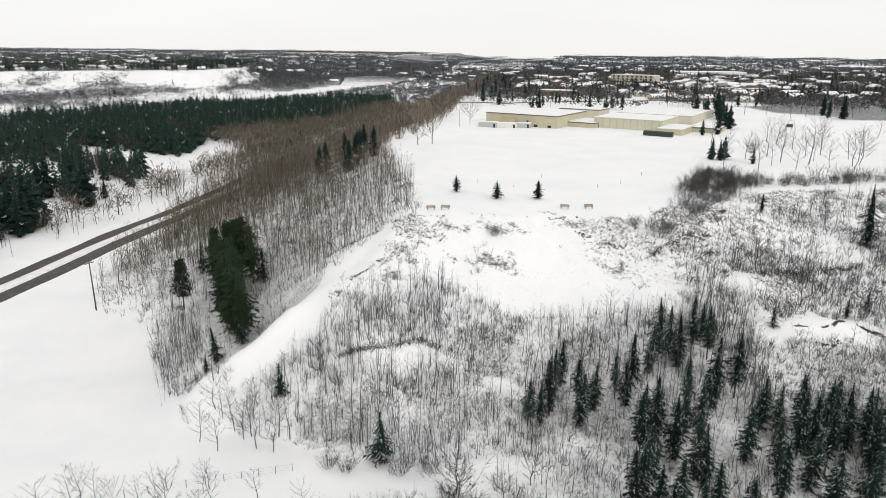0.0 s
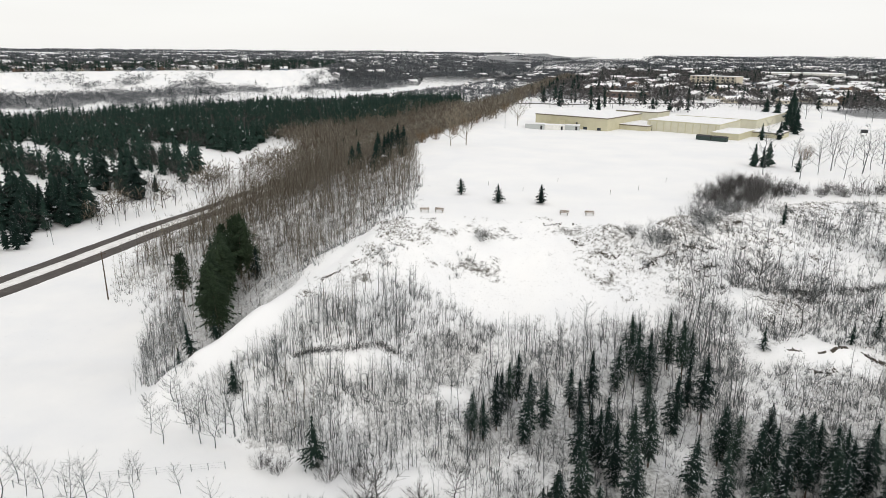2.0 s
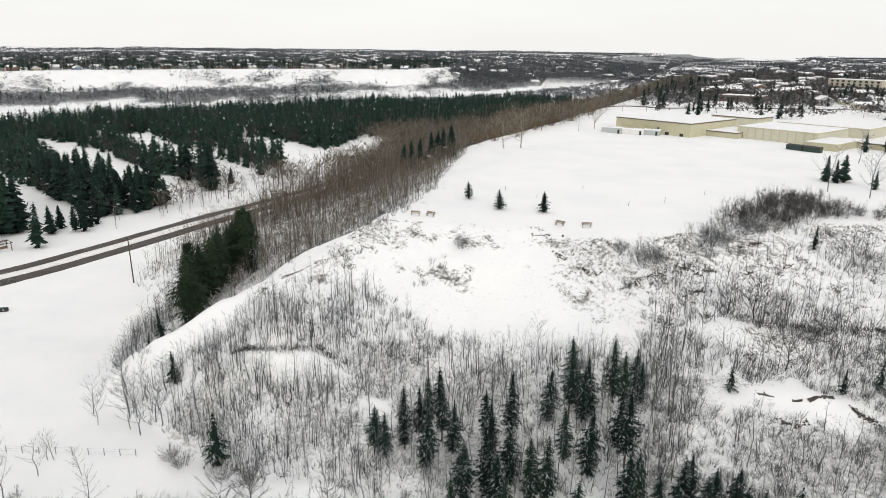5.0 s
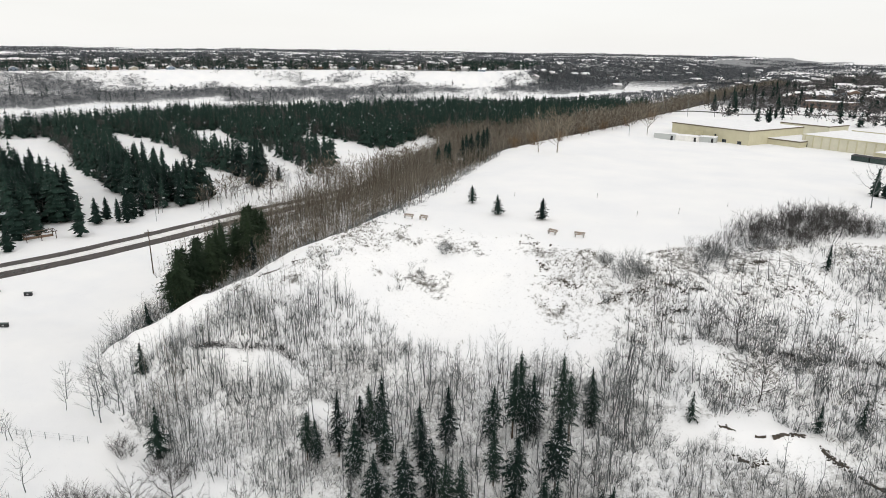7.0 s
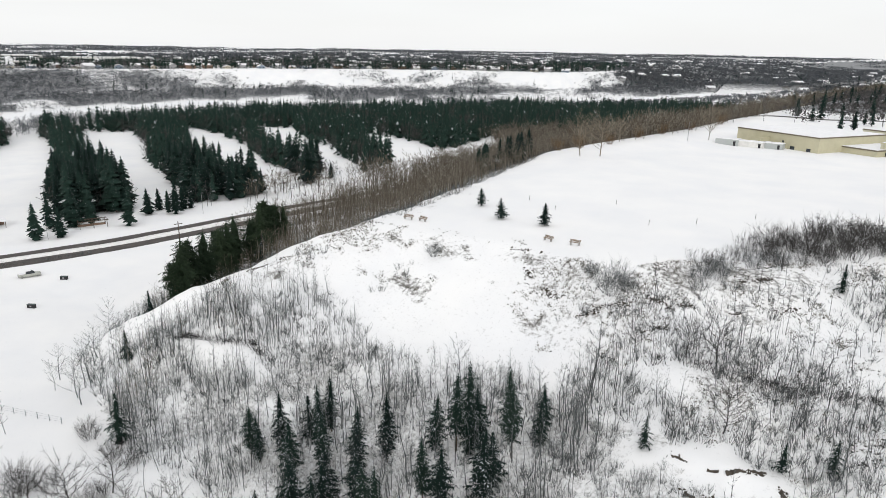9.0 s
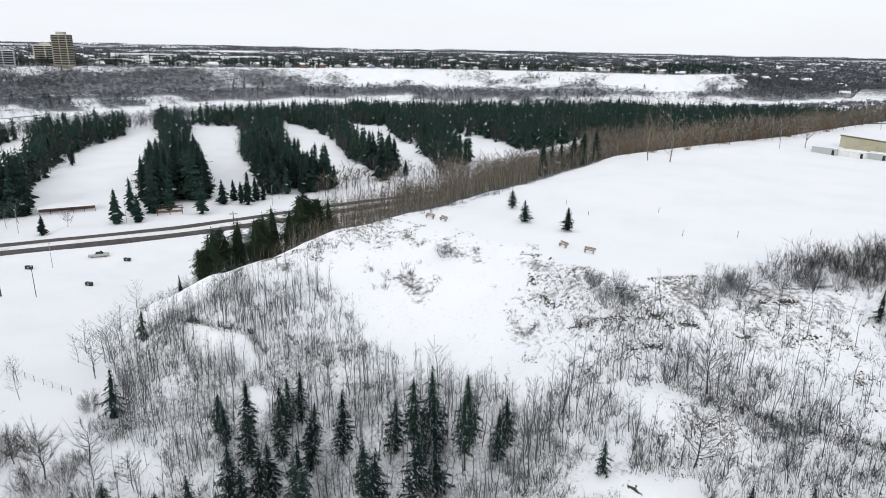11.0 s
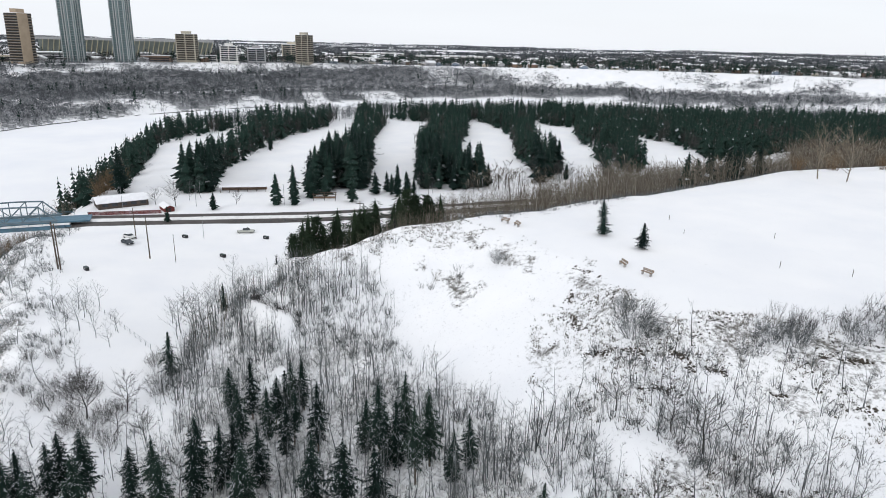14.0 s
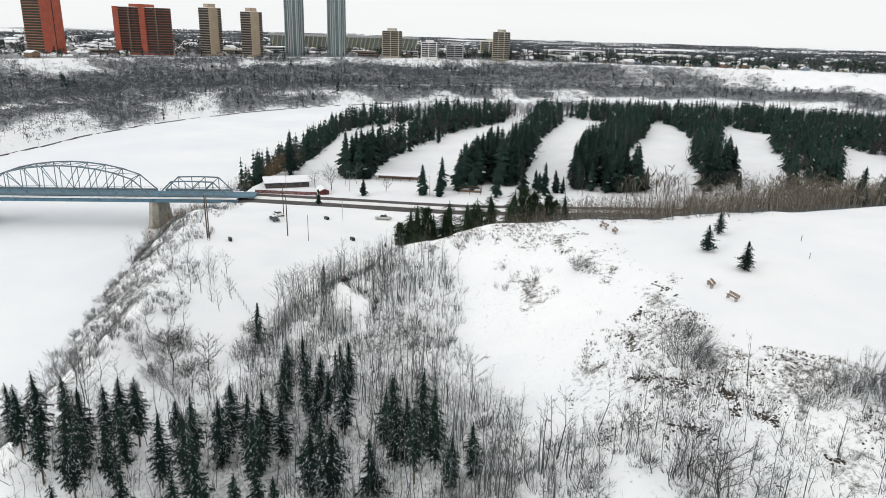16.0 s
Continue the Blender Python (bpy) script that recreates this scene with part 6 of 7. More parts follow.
tower(-842, 29, 52, 18, 21, 18, M_TAN, M_BALCONY, "tan concrete apartment tower with stacked dark balconies", crown=5, slab=1.6, slab_mat=M_WALLS[1], spans=[[(-0.49, 0.45)], [(0.22, 0.49)]])
for x, y in ((-905, 82.5), (-919, 142)):
    ob = tower(x, y, 62, 20, 19, 26, M_TEAL, M_TEAL_DARK, "tall grey glass high-rise with pale columns", sides=(0, 1), fins=1, slab=0.5, slab_mat=M_STONE, spans=[[(-0.46, -0.1), (0.02, 0.4)], [(-0.4, 0.05), (0.18, 0.5)]])
    for q in (-9.5, -4.5, -1.6, 2.5, 8.6):
        part("column", box(q - 0.5, -10.4, -2, q + 0.5, -9.45, 80), M_STONE, ob)
    for q in (-8.3, -3.3, 1.8, 3.1):
        part("column", box(10.0, q - 0.45, -2, 10.7, q + 0.45, 80), M_STONE, ob)
tower(-939, 225, 70, 26, 22, 12, M_BEIGE, M_BALCONY, "beige concrete apartment tower with square windows", sides=(0, 1))
tower(-925, 280, 72, 24, 16, 7, M_WALLS[3], M_GLASS, "white mid-rise apartment block with window rows", sides=(0, 1))
tower(-935, 321, 76, 26, 16, 6, M_WALLS[1], M_GLASS, "grey mid-rise office block with window rows", sides=(0, 1))
tower(-925, 391, 50, 20, 20, 13, M_BEIGE, M_BALCONY, "brown and beige apartment tower with balconies", sides=(0, 1))
tower(-1010, 395, 70, 30, 18, 8, M_WALLS[0], M_GLASS, "pale tan hotel block behind the towers", sides=(0, 1))
for x, y, w, d, h, m in [(-975, 520, 60, 20, 8, 3), (-985, 590, 55, 18, 7, 3), (-990, 480, 40, 22, 9, 0), (-960, 440, 30, 16, 6, 1), (-1250, 640, 110, 60, 10, 3), (-1150, 760, 130, 50, 8, 3), (-900, -160, 70, 40, 6, 1), (-845, -165, 50, 25, 4, 2), (-910, 10, 60, 25, 8, 0), (-955, 185, 40, 20, 8, 2), (-965, 255, 30, 20, 9, 3), (-980, 60, 80, 40, 10, 1)]:
    ob, body = block("low_building", x, y, 75, w, d, h, M_WALLS[m], "flat snow-roofed building on the far plateau", "building", "low buildings of the far rim")
    for n in range(int(h // 3)):
        part("window_band", box(-w * 0.45, -d / 2 - 0.1, 1 + n * 3, w * 0.45, -d / 2 + 0.2, 2.5 + n * 3), M_GLASS, body)

# stadium behind the towers
M_SEATS = coloured("stadium_seats", (0.30, 0.33, 0.31), 0.8, 0, 0.2, 0.05, 1)
M_RIB = coloured("stadium_rib", (0.60, 0.56, 0.40), 0.7, 0, 0.15, 0.1, 1)
sx, sy = -1180, 165
stadium = thing("stadium", pose(sx, sy, land(sx, sy), 0, 0, 88), "grey-green stadium stand with slanting pale ribs", "stadium")
sv = [(-130, -14, -3), (130, -14, -3), (130, -32, 24), (-130, -32, 24), (-130, 30, -3), (130, 30, -3), (130, 26, 27), (-130, 26, 27)]
part("stand", (sv, [(0, 1, 2, 3), (7, 6, 5, 4), (3, 2, 6, 7), (0, 4, 5, 1), (1, 5, 6, 2), (4, 0, 3, 7)]), M_SEATS, stadium)
part("rim", box(-133, -34, 24.05, 133, -28, 28), M_WALLS[1], stadium)
rib = Shape()
rib.tube((0, -15, 0), (5, -33.5, 24), 1.0, 0.8, 4)
rib_mesh = mesh_of("rib", rib.done(), M_RIB)
for n in range(34):
    o = part("rib", rib_mesh, None, stadium)
    o.location = (-128 + n * 7.7, -0.6, 0)

# school on the plateau: two gyms, the wings between and behind them, and sheds
SCHOOL_TURN = -32
M_SCHOOL = coloured("cream_cladding", (0.50, 0.47, 0.335), 0.8, 0, 0.07, 0.3, 5)
M_SCHOOL_PALE = coloured("pale_cladding", (0.56, 0.54, 0.43), 0.8, 0, 0.07, 0.3, 5)
M_TRIM = coloured("dark_trim", (0.16, 0.135, 0.10), 0.7)
ob, body = block("school_gym", 53, 392, SCHOOL_TURN, 43, 42, 7.0, M_SCHOOL, "cream-clad school gym with a flat snowy roof", "building", base=19.5, edge=M_TRIM)
for x, w, h, z in ((4, 0.9, 0.9, 3.6), (9, 2.2, 1.5, 1.4), (17, 2.0, 1.8, 1.2)):
    part("window", box(x - w / 2, -21.1, z - h / 2, x + w / 2, -20.8, z + h / 2), M_GLASS, body)
part("entrance_wedge", ([(-12, -21, -1), (-3, -21, -1), (-3, -21, 2.2), (-3.0, -21, 4.8), (-12, -21, 2.2), (-12, -27, -1), (-3, -27, -1), (-3, -27, 4.8), (-12, -27, 2.2)], [(5, 6, 7, 8), (8, 7, 3, 4), (6, 1, 2, 3, 7), (0, 5, 8, 4)]), M_SCHOOL, body)
ob, body = block("school_hall", 106, 377, SCHOOL_TURN, 37, 33, 6.0, M_SCHOOL_PALE, "pale ribbed school hall with a flat snowy roof", "building", base=19.5, edge=M_SCHOOL)
rib_me = bpy.data.meshes.new("pilaster")
bm = box(-0.25, -0.18, -1, 0.25, 0.0, 5.7)
bm.to_mesh(rib_me)
bm.free()
rib_me.materials.append(M_SCHOOL)
for n in range(10):
    o = part("pilaster", rib_me, None, body)
    o.location = (-17 + n * 3.75, -16.5, 0)
part("door", box(-17.9, -16.72, -0.5, -15.6, -16.4, 2.4), M_DARK, body)
block("school_wing", 81, 382, SCHOOL_TURN, 16, 26, 3.2, M_SCHOOL, "low cream link between the school halls", "building", base=19.5, edge=M_TRIM)
block("school_wing", 139, 428, SCHOOL_TURN, 44, 62, 5.2, M_SCHOOL_PALE, "broad low school wing with a snow-covered roof", "building", base=19.5, edge=M_SCHOOL)
block("school_annex", 119, 351, SCHOOL_TURN, 13, 26, 3.4, M_SCHOOL, "small flat-roofed annex beside the school hall", "building", base=19.5, edge=M_SCHOOL)
block("school_annex", 137, 357, SCHOOL_TURN, 16, 14, 3.0, M_SCHOOL, "low flat-roofed annex beside the school wing", "building", base=19.5, edge=M_TRIM)
block("school_block", 88, 432, SCHOOL_TURN, 26, 18, 6.0, M_SCHOOL_PALE, "upper school block with a snowy roof", "building", base=19.5, edge=M_TRIM)
M_SHED = coloured("grey_siding", (0.42, 0.44, 0.43), 0.8, 0, 0.1)
for x, y, w, h, m, lab in ((23.5, 367, 10, 2.6, M_SHED, "grey storage container with snow on top"), (33, 366.5, 12, 2.4, M_WALLS[3], "white portable shed with a snowy roof"), (42.5, 367, 8, 2.4, M_SHED, "grey portable shed with a small door")):
    ob = thing("portable_shed", pose(x, y, land(x, y), 0, 0, -8), lab, "shed", "sheds behind the gym")
    body = part("wall", box(-w / 2, -2, -0.5, w / 2, 2, h), m, ob)
    part("roof", box(-w / 2 - 0.15, -2.15, h + 0.004, w / 2 + 0.15, 2.15, h + 0.35, 0.1), M_ROOFSNOW, ob)
    part("door", box(w / 2 - 2, -2.05, -0.4, w / 2 - 1, -1.97, 1.9), M_DARK, body)
M_BIN = coloured("dark_green_steel", (0.045, 0.065, 0.06), 0.5, 0.3, 0.25)
for x, y in ((102, 336), (108, 331.5)):
    ob = thing("dumpster", pose(x, y, land(x, y), 0, 0, -35), "dark green steel dumpster in the snow", "dumpster", "dumpsters by the school")
    bm = box(-3.4, -1.2, 0.1, 3.4, 1.2, 2.2)
    for v in bm.verts:
        if v.co.z > 1 and v.co.y < 0:
            v.co.z -= 0.35
    part("container", bm, M_BIN, ob)
    for s in (-2.6, 0, 2.6):
        part("rib", box(s - 0.1, -1.3, 0.15, s + 0.1, -1.203, 1.8), M_BIN, ob)
    part("lid", ([(-3.5, -1.25, 1.9), (3.5, -1.25, 1.9), (3.5, 1.25, 2.27), (-3.5, 1.25, 2.27), (-3.5, -1.25, 2.0), (3.5, -1.25, 2.0), (3.5, 1.25, 2.37), (-3.5, 1.25, 2.37)], [(3, 2, 1, 0), (4, 5, 6, 7), (0, 1, 5, 4), (1, 2, 6, 5), (2, 3, 7, 6), (3, 0, 4, 7)]), M_DARK, ob)

# larger buildings of the suburb
ob, body = block("brick_building", 105, 640, -25, 34, 20, 5, M_SLAB, "low brown brick building with a snowy roof", "building", edge=M_TRIM)
for n in range(6):
    part("window", box(-15 + n * 5.2, -10.1, 1.6, -12.6 + n * 5.2, -9.9, 3.4), M_GLASS, body)
ob, body = block("apartment_block", 235, 860, -40, 56, 18, 13, M_WALLS[0], "cream four-storey apartment block with balconies", "building", edge=M_WALLS[3])
for fl in range(4):
    for n in range(9):
        part("window", box(-25 + n * 6, -9.1, 1 + fl * 3.1, -22.4 + n * 6, -8.9, 2.9 + fl * 3.1), M_GLASS, body)
block("community_hall", 470, 1250, -10, 120, 60, 9, M_WALLS[3], "broad white hall among leafless trees", "building")
block("long_shed", 300, 700, 10, 60, 18, 5, M_WALLS[2], "long low building with a snowy roof", "building")

# ---- steel truss bridge over the river ----
M_STEEL = coloured("bridge_steel", (0.145, 0.19, 0.215), 0.6, 0.1, 0.2, 0.6, 10)
M_GIRDER = coloured("bridge_girder", (0.10, 0.185, 0.245), 0.6, 0.1, 0.2, 0.6, 10)
M_PIER = coloured("pier_concrete", (0.33, 0.31, 0.26), 0.9, 0, 0.25, 0.4, 6)
DECK_Z = -2.6
B_TURN = 83.4
bridge = thing("truss_bridge", pose(-150, 73, DECK_Z, 0, 0, 180 + B_TURN), "blue-grey steel truss road bridge on concrete piers", "bridge")
# local x runs along the bridge away from the near bank, y across it


def beam(parent, name, a, b, w, material):
    s = Shape()
    s.tube(a, b, w, w, 4)
    v, f = s.done()
    return part(name, (v.tolist(), f.tolist()), material, parent)


def truss(x0, length, panels, heights, name):
    for side in (-4.6, 4.6):
        t = part(name, box(x0, side - 0.28, -0.4, x0 + length, side + 0.28, 0.35), M_STEEL, bridge)
        xs = [x0 + length * k / panels for k in range(panels + 1)]
        for k in range(panels):
            beam(t, "top_chord", (xs[k], side, heights[k]), (xs[k + 1], side, heights[k + 1]), 0.27, M_STEEL)
            if 0 < k:
                beam(t, "vertical", (xs[k], side, 0.3), (xs[k], side, heights[k]), 0.2, M_STEEL)
            if 0 < k < panels - 1:
                up = k < panels / 2
                beam(t, "diagonal", (xs[k], side, heights[k] if up else 0.2), (xs[k + 1], side, 0.2 if up else heights[k + 1]), 0.17, M_STEEL)
    for k in range(1, panels):
        if heights[k] > 5.5:
            beam(bridge, "cross_brace", (x0 + length * k / panels, -4.6, heights[k]), (x0 + length * k / panels, 4.6, heights[k]), 0.18, M_STEEL)
            if k < panels - 1:
                beam(bridge, "cross_brace", (x0 + length * k / panels, -4.6, heights[k]), (x0 + length * (k + 1) / panels, 4.6, heights[k + 1]), 0.1, M_STEEL)


truss(2, 26, 5, [0, 5.2, 5.4, 5.4, 5.2, 0], "approach_truss")
truss(31, 64, 10, [0, 6.0, 8.3, 9.7, 10.5, 10.8, 10.5, 9.7, 8.3, 6.0, 0], "main_truss")
truss(98, 42, 7, [0, 6.6, 8.2, 8.8, 8.8, 8.2, 6.6, 0], "far_truss")
part("deck", box(-8, -4.2, -0.9, 142, 4.2, -0.402), M_GIRDER, bridge)
for side in (-5.9, 5.9):
    part("walkway", box(-2, side - 1.0, -1.0, 142, side + 1.0, -0.75), M_BANK, bridge)
    part("girder", box(-2, side - 0.22, -2.6, 142, side + 0.22, -1.003), M_GIRDER, bridge)
    for z in (0.0, 0.5):
        part("handrail", box(-2, side * 1.16 - 0.05, z, 142, side * 1.16 + 0.05, z + 0.09), M_GIRDER, bridge)
    for k in range(36):
        part("rail_post", box(-2 + k * 4.1, side * 1.16 - 0.05, -0.75, -1.9 + k * 4.1, side * 1.16 + 0.05, 0.0), M_GIRDER, bridge)
for k in range(15):
    part("floor_beam", box(k * 10 - 0.2, -6.6, -2.0, k * 10 + 0.2, 6.6, -1.004), M_GIRDER, bridge)
for x, low in ((29.5, -13.5), (96.5, -14.5), (141, -14)):
    v = []
    for z, g in ((low, 1.28), (-2.61, 1.0)):
        v += [(x - 1.6 * g, -6.2 * g, z), (x, -7.6 * g, z), (x + 1.6 * g, -6.2 * g, z), (x + 1.6 * g, 6.2 * g, z), (x, 7.6 * g, z), (x - 1.6 * g, 6.2 * g, z)]
    f = [tuple(range(5, -1, -1)), tuple(range(6, 12))] + [(k, (k + 1) % 6, (k + 1) % 6 + 6, k + 6) for k in range(6)]
    part("pier", (v, f), M_PIER, bridge)
part("abutment", box(-4, -6.5, -7, 2.5, 6.5, -2.61), M_PIER, bridge)

# ---- things on the field and the lot ----
M_WOODSLAT = coloured("weathered_slats", (0.24, 0.175, 0.12), 0.85, 0, 0.25, 3, 30)
M_POLE = coloured("pole_wood", (0.085, 0.065, 0.05), 0.9, 0, 0.3, 2, 20)
M_GALV = coloured("galvanised_steel", (0.30, 0.31, 0.32), 0.5, 0.6, 0.15, 2, 20)
M_TYRE = coloured("tyre_rubber", (0.02, 0.02, 0.02), 0.9, 0, 0.2)
M_RIM = coloured("wheel_rim", (0.35, 0.35, 0.36), 0.4, 0.7, 0.1)
M_LIGHT = coloured("headlight", (0.65, 0.65, 0.62), 0.2, 0, 0.05)
M_TAIL = coloured("tail_light", (0.35, 0.02, 0.02), 0.3, 0, 0.1)

bench = thing("park_bench", pose(0, 0, -400), "weathered wooden park bench on the snowy rim", "bench", "benches on the rim")
for n in range(4):
    part("seat_slat", box(-1.15, -0.24 + n * 0.13, 0.62, 1.15, -0.14 + n * 0.13, 0.67, 0.012), M_WOODSLAT, bench)
for n in range(3):
    o = part("back_slat", box(-1.15, 0.30, 0.75 + n * 0.15, 1.15, 0.35, 0.87 + n * 0.15, 0.012), M_WOODSLAT, bench)
    o.rotation_euler = (-0.12, 0, 0)
for x in (-0.85, 0.85):
    part("leg", box(x - 0.09, -0.22, -0.3, x + 0.09, 0.26, 0.615, 0.02), M_CONCRETE, bench)
    part("back_post", box(x - 0.05, 0.16, 0.5, x + 0.05, 0.24, 1.2, 0.01), M_CONCRETE, bench)
for x, y, r in ((-3.0, 160.8, 14), (0.4, 161.6, -10), (30.2, 164.3, -16), (36.2, 164.2, 6)):
    copy_thing(bench, pose(x, y, land(x, y) - 0.05, 0, 0, r))
for o in (*bench.children_recursive, bench):
    bpy.data.objects.remove(o)


def pole(name, x, y, tall, r, material, label, arm=0.0, cross=False, group="", lamp=False, turn=0):
    ob = thing(name, pose(x, y, land(x, y), 0.6, -0.8, turn), label, "pole", group)
    s = Shape()
    s.tube((0, 0, -0.6), (0, 0, tall * 0.5), r, r * 0.85, 8)
    s.tube((0, 0, tall * 0.5), (0, 0, tall), r * 0.85, r * 0.65, 8)
    part("shaft", tuple(a.tolist() for a in s.done()), material, ob)
    if cross:
        part("crossarm", box(-1.2, -0.07, tall - 0.9, 1.2, 0.07, tall - 0.72), M_POLE, ob)
        for q in (-1.05, -0.5, 0.5, 1.05):
            part("insulator", box(q - 0.05, -0.05, tall - 0.72, q + 0.05, 0.05, tall - 0.5, 0.015), M_GALV, ob)
    if arm:
        beam(ob, "arm", (0, 0, tall - 0.15), (arm, 0, tall + 0.15), 0.05, M_GALV)
    if lamp:
        part("lamp_head", box(arm - 0.35, -0.16, tall + 0.05, arm + 0.45, 0.16, tall + 0.22, 0.04), M_GALV, ob)
    return ob


pole("utility_pole", -88, 95, 12.5, 0.2, M_POLE, "tall dark wooden utility pole in the snowy lot", cross=True, group="utility poles")
pole("utility_pole", -111, 93, 10, 0.18, M_POLE, "tall dark wooden utility pole in the snowy lot", group="utility poles")
pole("utility_pole", -88, 160, 13.5, 0.19, M_POLE, "tall dark wooden pole at the foot of the bank", cross=True, group="utility poles", turn=60)
pole("utility_pole", -82, 72, 13, 0.22, M_POLE, "tall dark wooden pole beside the bridge approach", cross=True, group="utility poles", turn=20)
pole("utility_pole", -81.2, 72.6, 12.6, 0.2, M_POLE, "tall dark wooden pole beside the bridge approach", group="utility poles")
pole("light_pole", -83, 101.4, 8, 0.1, M_POLE, "slim light pole with a small lamp in the lot", lamp=True, group="light poles")
pole("light_pole", -108, 113, 7.5, 0.08, M_GALV, "slim grey light pole at the edge of the lot", lamp=True, arm=0.8, group="light poles")
pole("light_pole", 8, 358, 8.5, 0.11, M_GALV, "grey light pole at the end of the field", lamp=True, arm=0.6, group="light poles")
for k, (x, y) in enumerate(((-137, 205), (-130, 232), (-147, 150), (-158, 118), (-124, 268), (-165, 92))):
    pole("street_lamp", x, y, 8.5, 0.09, M_GALV, "grey street lamp with a curved arm by the road", lamp=True, arm=1.8, group="street lamps", turn=-20)
for x, y, h in ((43.5, 188.6, 1.3), (30, 205, 1.2), (52, 196, 1.4), (10, 196, 1.2), (62, 210, 1.2), (20, 190, 1.0)):
    ob = thing("marker_stake", pose(x, y, land(x, y), 2, 3, 0), "thin wooden marker stake in the snowy field", "stake", "stakes in the field")
    part("shaft", box(-0.04, -0.04, -0.4, 0.04, 0.04, h, 0.008), M_POLE, ob)
    part("cap", box(-0.055, -0.055, h + 0.002, 0.055, 0.055, h + 0.06, 0.01), M_ROOFSNOW, ob)

for n, (x, y, r) in enumerate(((-110, 107.5, 40), (-103, 132, 35), (-80, 78.6, 20), (-86, 115, 30))):
    ob = thing("storage_box", pose(x, y, land(x, y), 0, 0, r), "low dark steel box with a notch standing in snow", "box", "boxes in the lot")
    part("body", box(-0.95, -0.4, -0.2, 0.95, 0.4, 0.85, 0.03), M_DARK, ob)
    part("lid", box(-1.0, -0.45, 0.854, 1.0, 0.45, 0.95, 0.02), M_BIN, ob)
    part("label_plate", box(-0.22, -0.46, 0.35, 0.22, -0.403, 0.7), M_RIM, ob)


def vehicle(name, x, y, turn, paint_, label, long_=4.5, wide=1.8, truck=False):
    """A parked vehicle: body pushed out from its side outline, cabin glass, wheels and lights."""
    ob = thing(name, pose(x, y, land(x, y) + 0.05, 0, 0, turn), label, "vehicle", "parked vehicles")
    a = long_ / 2
    body = [(-a, 0.35), (-a, 0.95 if truck else 0.88), (-a + 0.1, 1.05 if truck else 0.98), (a - 1.3, 1.02), (a - 0.15, 0.86), (a, 0.7), (a, 0.35)]
    if truck:
        roof = [(-a + 1.95, 1.05), (-a + 2.1, 1.78), (a - 2.3, 1.8), (a - 1.45, 1.04)]
    else:
        roof = [(-a + 0.25, 0.98), (-a + 1.0, 1.45), (a - 2.1, 1.47), (a - 1.2, 1.02)]

    def prism(pts, w, inset=0.0):
        n = len(pts)
        top = max(q[1] for q in pts)
        v = [(px_, s * (w / 2 - (inset if pz == top or pz > 1.3 else 0)), pz) for s in (-1, 1) for px_, pz in pts]
        f = [tuple(range(n - 1, -1, -1)), tuple(range(n, 2 * n))] + [(k, (k + 1) % n, (k + 1) % n + n, k + n) for k in range(n)]
        return v, f

    part("body", prism(body, wide), paint_, ob)
    part("cabin_glass", prism(roof, wide * 0.93, 0.16), M_GLASS, ob)
    zr = 1.785 if truck else 1.455
    x0, x1 = (-a + 2.05, a - 2.25) if truck else (-a + 0.95, a - 2.05)
    part("roof", box(x0, -wide * 0.38, zr, x1, wide * 0.38, zr + 0.07, 0.02), M_ROOFSNOW, ob, "thin snow on the roof")
    if truck:
        part("cargo_bed", box(-a + 0.15, -wide / 2 + 0.12, 1.054, -a + 1.85, wide / 2 - 0.12, 1.09), M_ROOFSNOW, ob, "snow lying in the cargo bed")
    for sx in (-a + 0.85, a - 0.9):
        for sy in (-wide / 2 + 0.05, wide / 2 - 0.05):
            s = Shape()
            s.tube((sx, sy - 0.11, 0.32), (sx, sy + 0.11, 0.32), 0.33, 0.33, 12)
            t_ = part("wheel", tuple(q.tolist() for q in s.done()), M_TYRE, ob)
            s = Shape()
            s.tube((sx, sy - 0.125, 0.32), (sx, sy + 0.125, 0.32), 0.2, 0.2, 8)
            part("rim", tuple(q.tolist() for q in s.done()), M_RIM, t_)
    for sy in (-0.62, 0.62):
        part("headlight", box(a - 0.06, sy - 0.16, 0.62, a + 0.03, sy + 0.16, 0.78), M_LIGHT, ob)
        part("tail_light", box(-a - 0.03, sy - 0.12, 0.7, -a + 0.05, sy + 0.12, 0.9), M_TAIL, ob)
    for z0, s_ in ((0.36, 1), (0.36, -1)):
        part("bumper", box(s_ * a - 0.08, -wide / 2 + 0.04, z0, s_ * a + 0.09, wide / 2 - 0.04, z0 + 0.2, 0.03), M_DARK, ob)
    return ob


M_CAR_WHITE = coloured("white_car_paint", (0.62, 0.62, 0.60), 0.3, 0, 0.06)
M_CAR_DARK = coloured("dark_car_paint", (0.03, 0.04, 0.05), 0.25, 0.2, 0.1)
M_CAR_PALE = coloured("pale_truck_paint", (0.42, 0.43, 0.39), 0.35, 0.2, 0.08)
vehicle("pickup_truck", -113, 127.5, 68, M_CAR_PALE, "pale pickup truck parked at the edge of the lot", 5.6, 1.95, True)
vehicle("parked_car", -105, 90.2, 25, M_CAR_DARK, "dark parked car in the snowy lot", 4.7)
vehicle("parked_car", -112, 91.2, 30, M_CAR_WHITE, "white parked car with snow on its roof", 4.5)

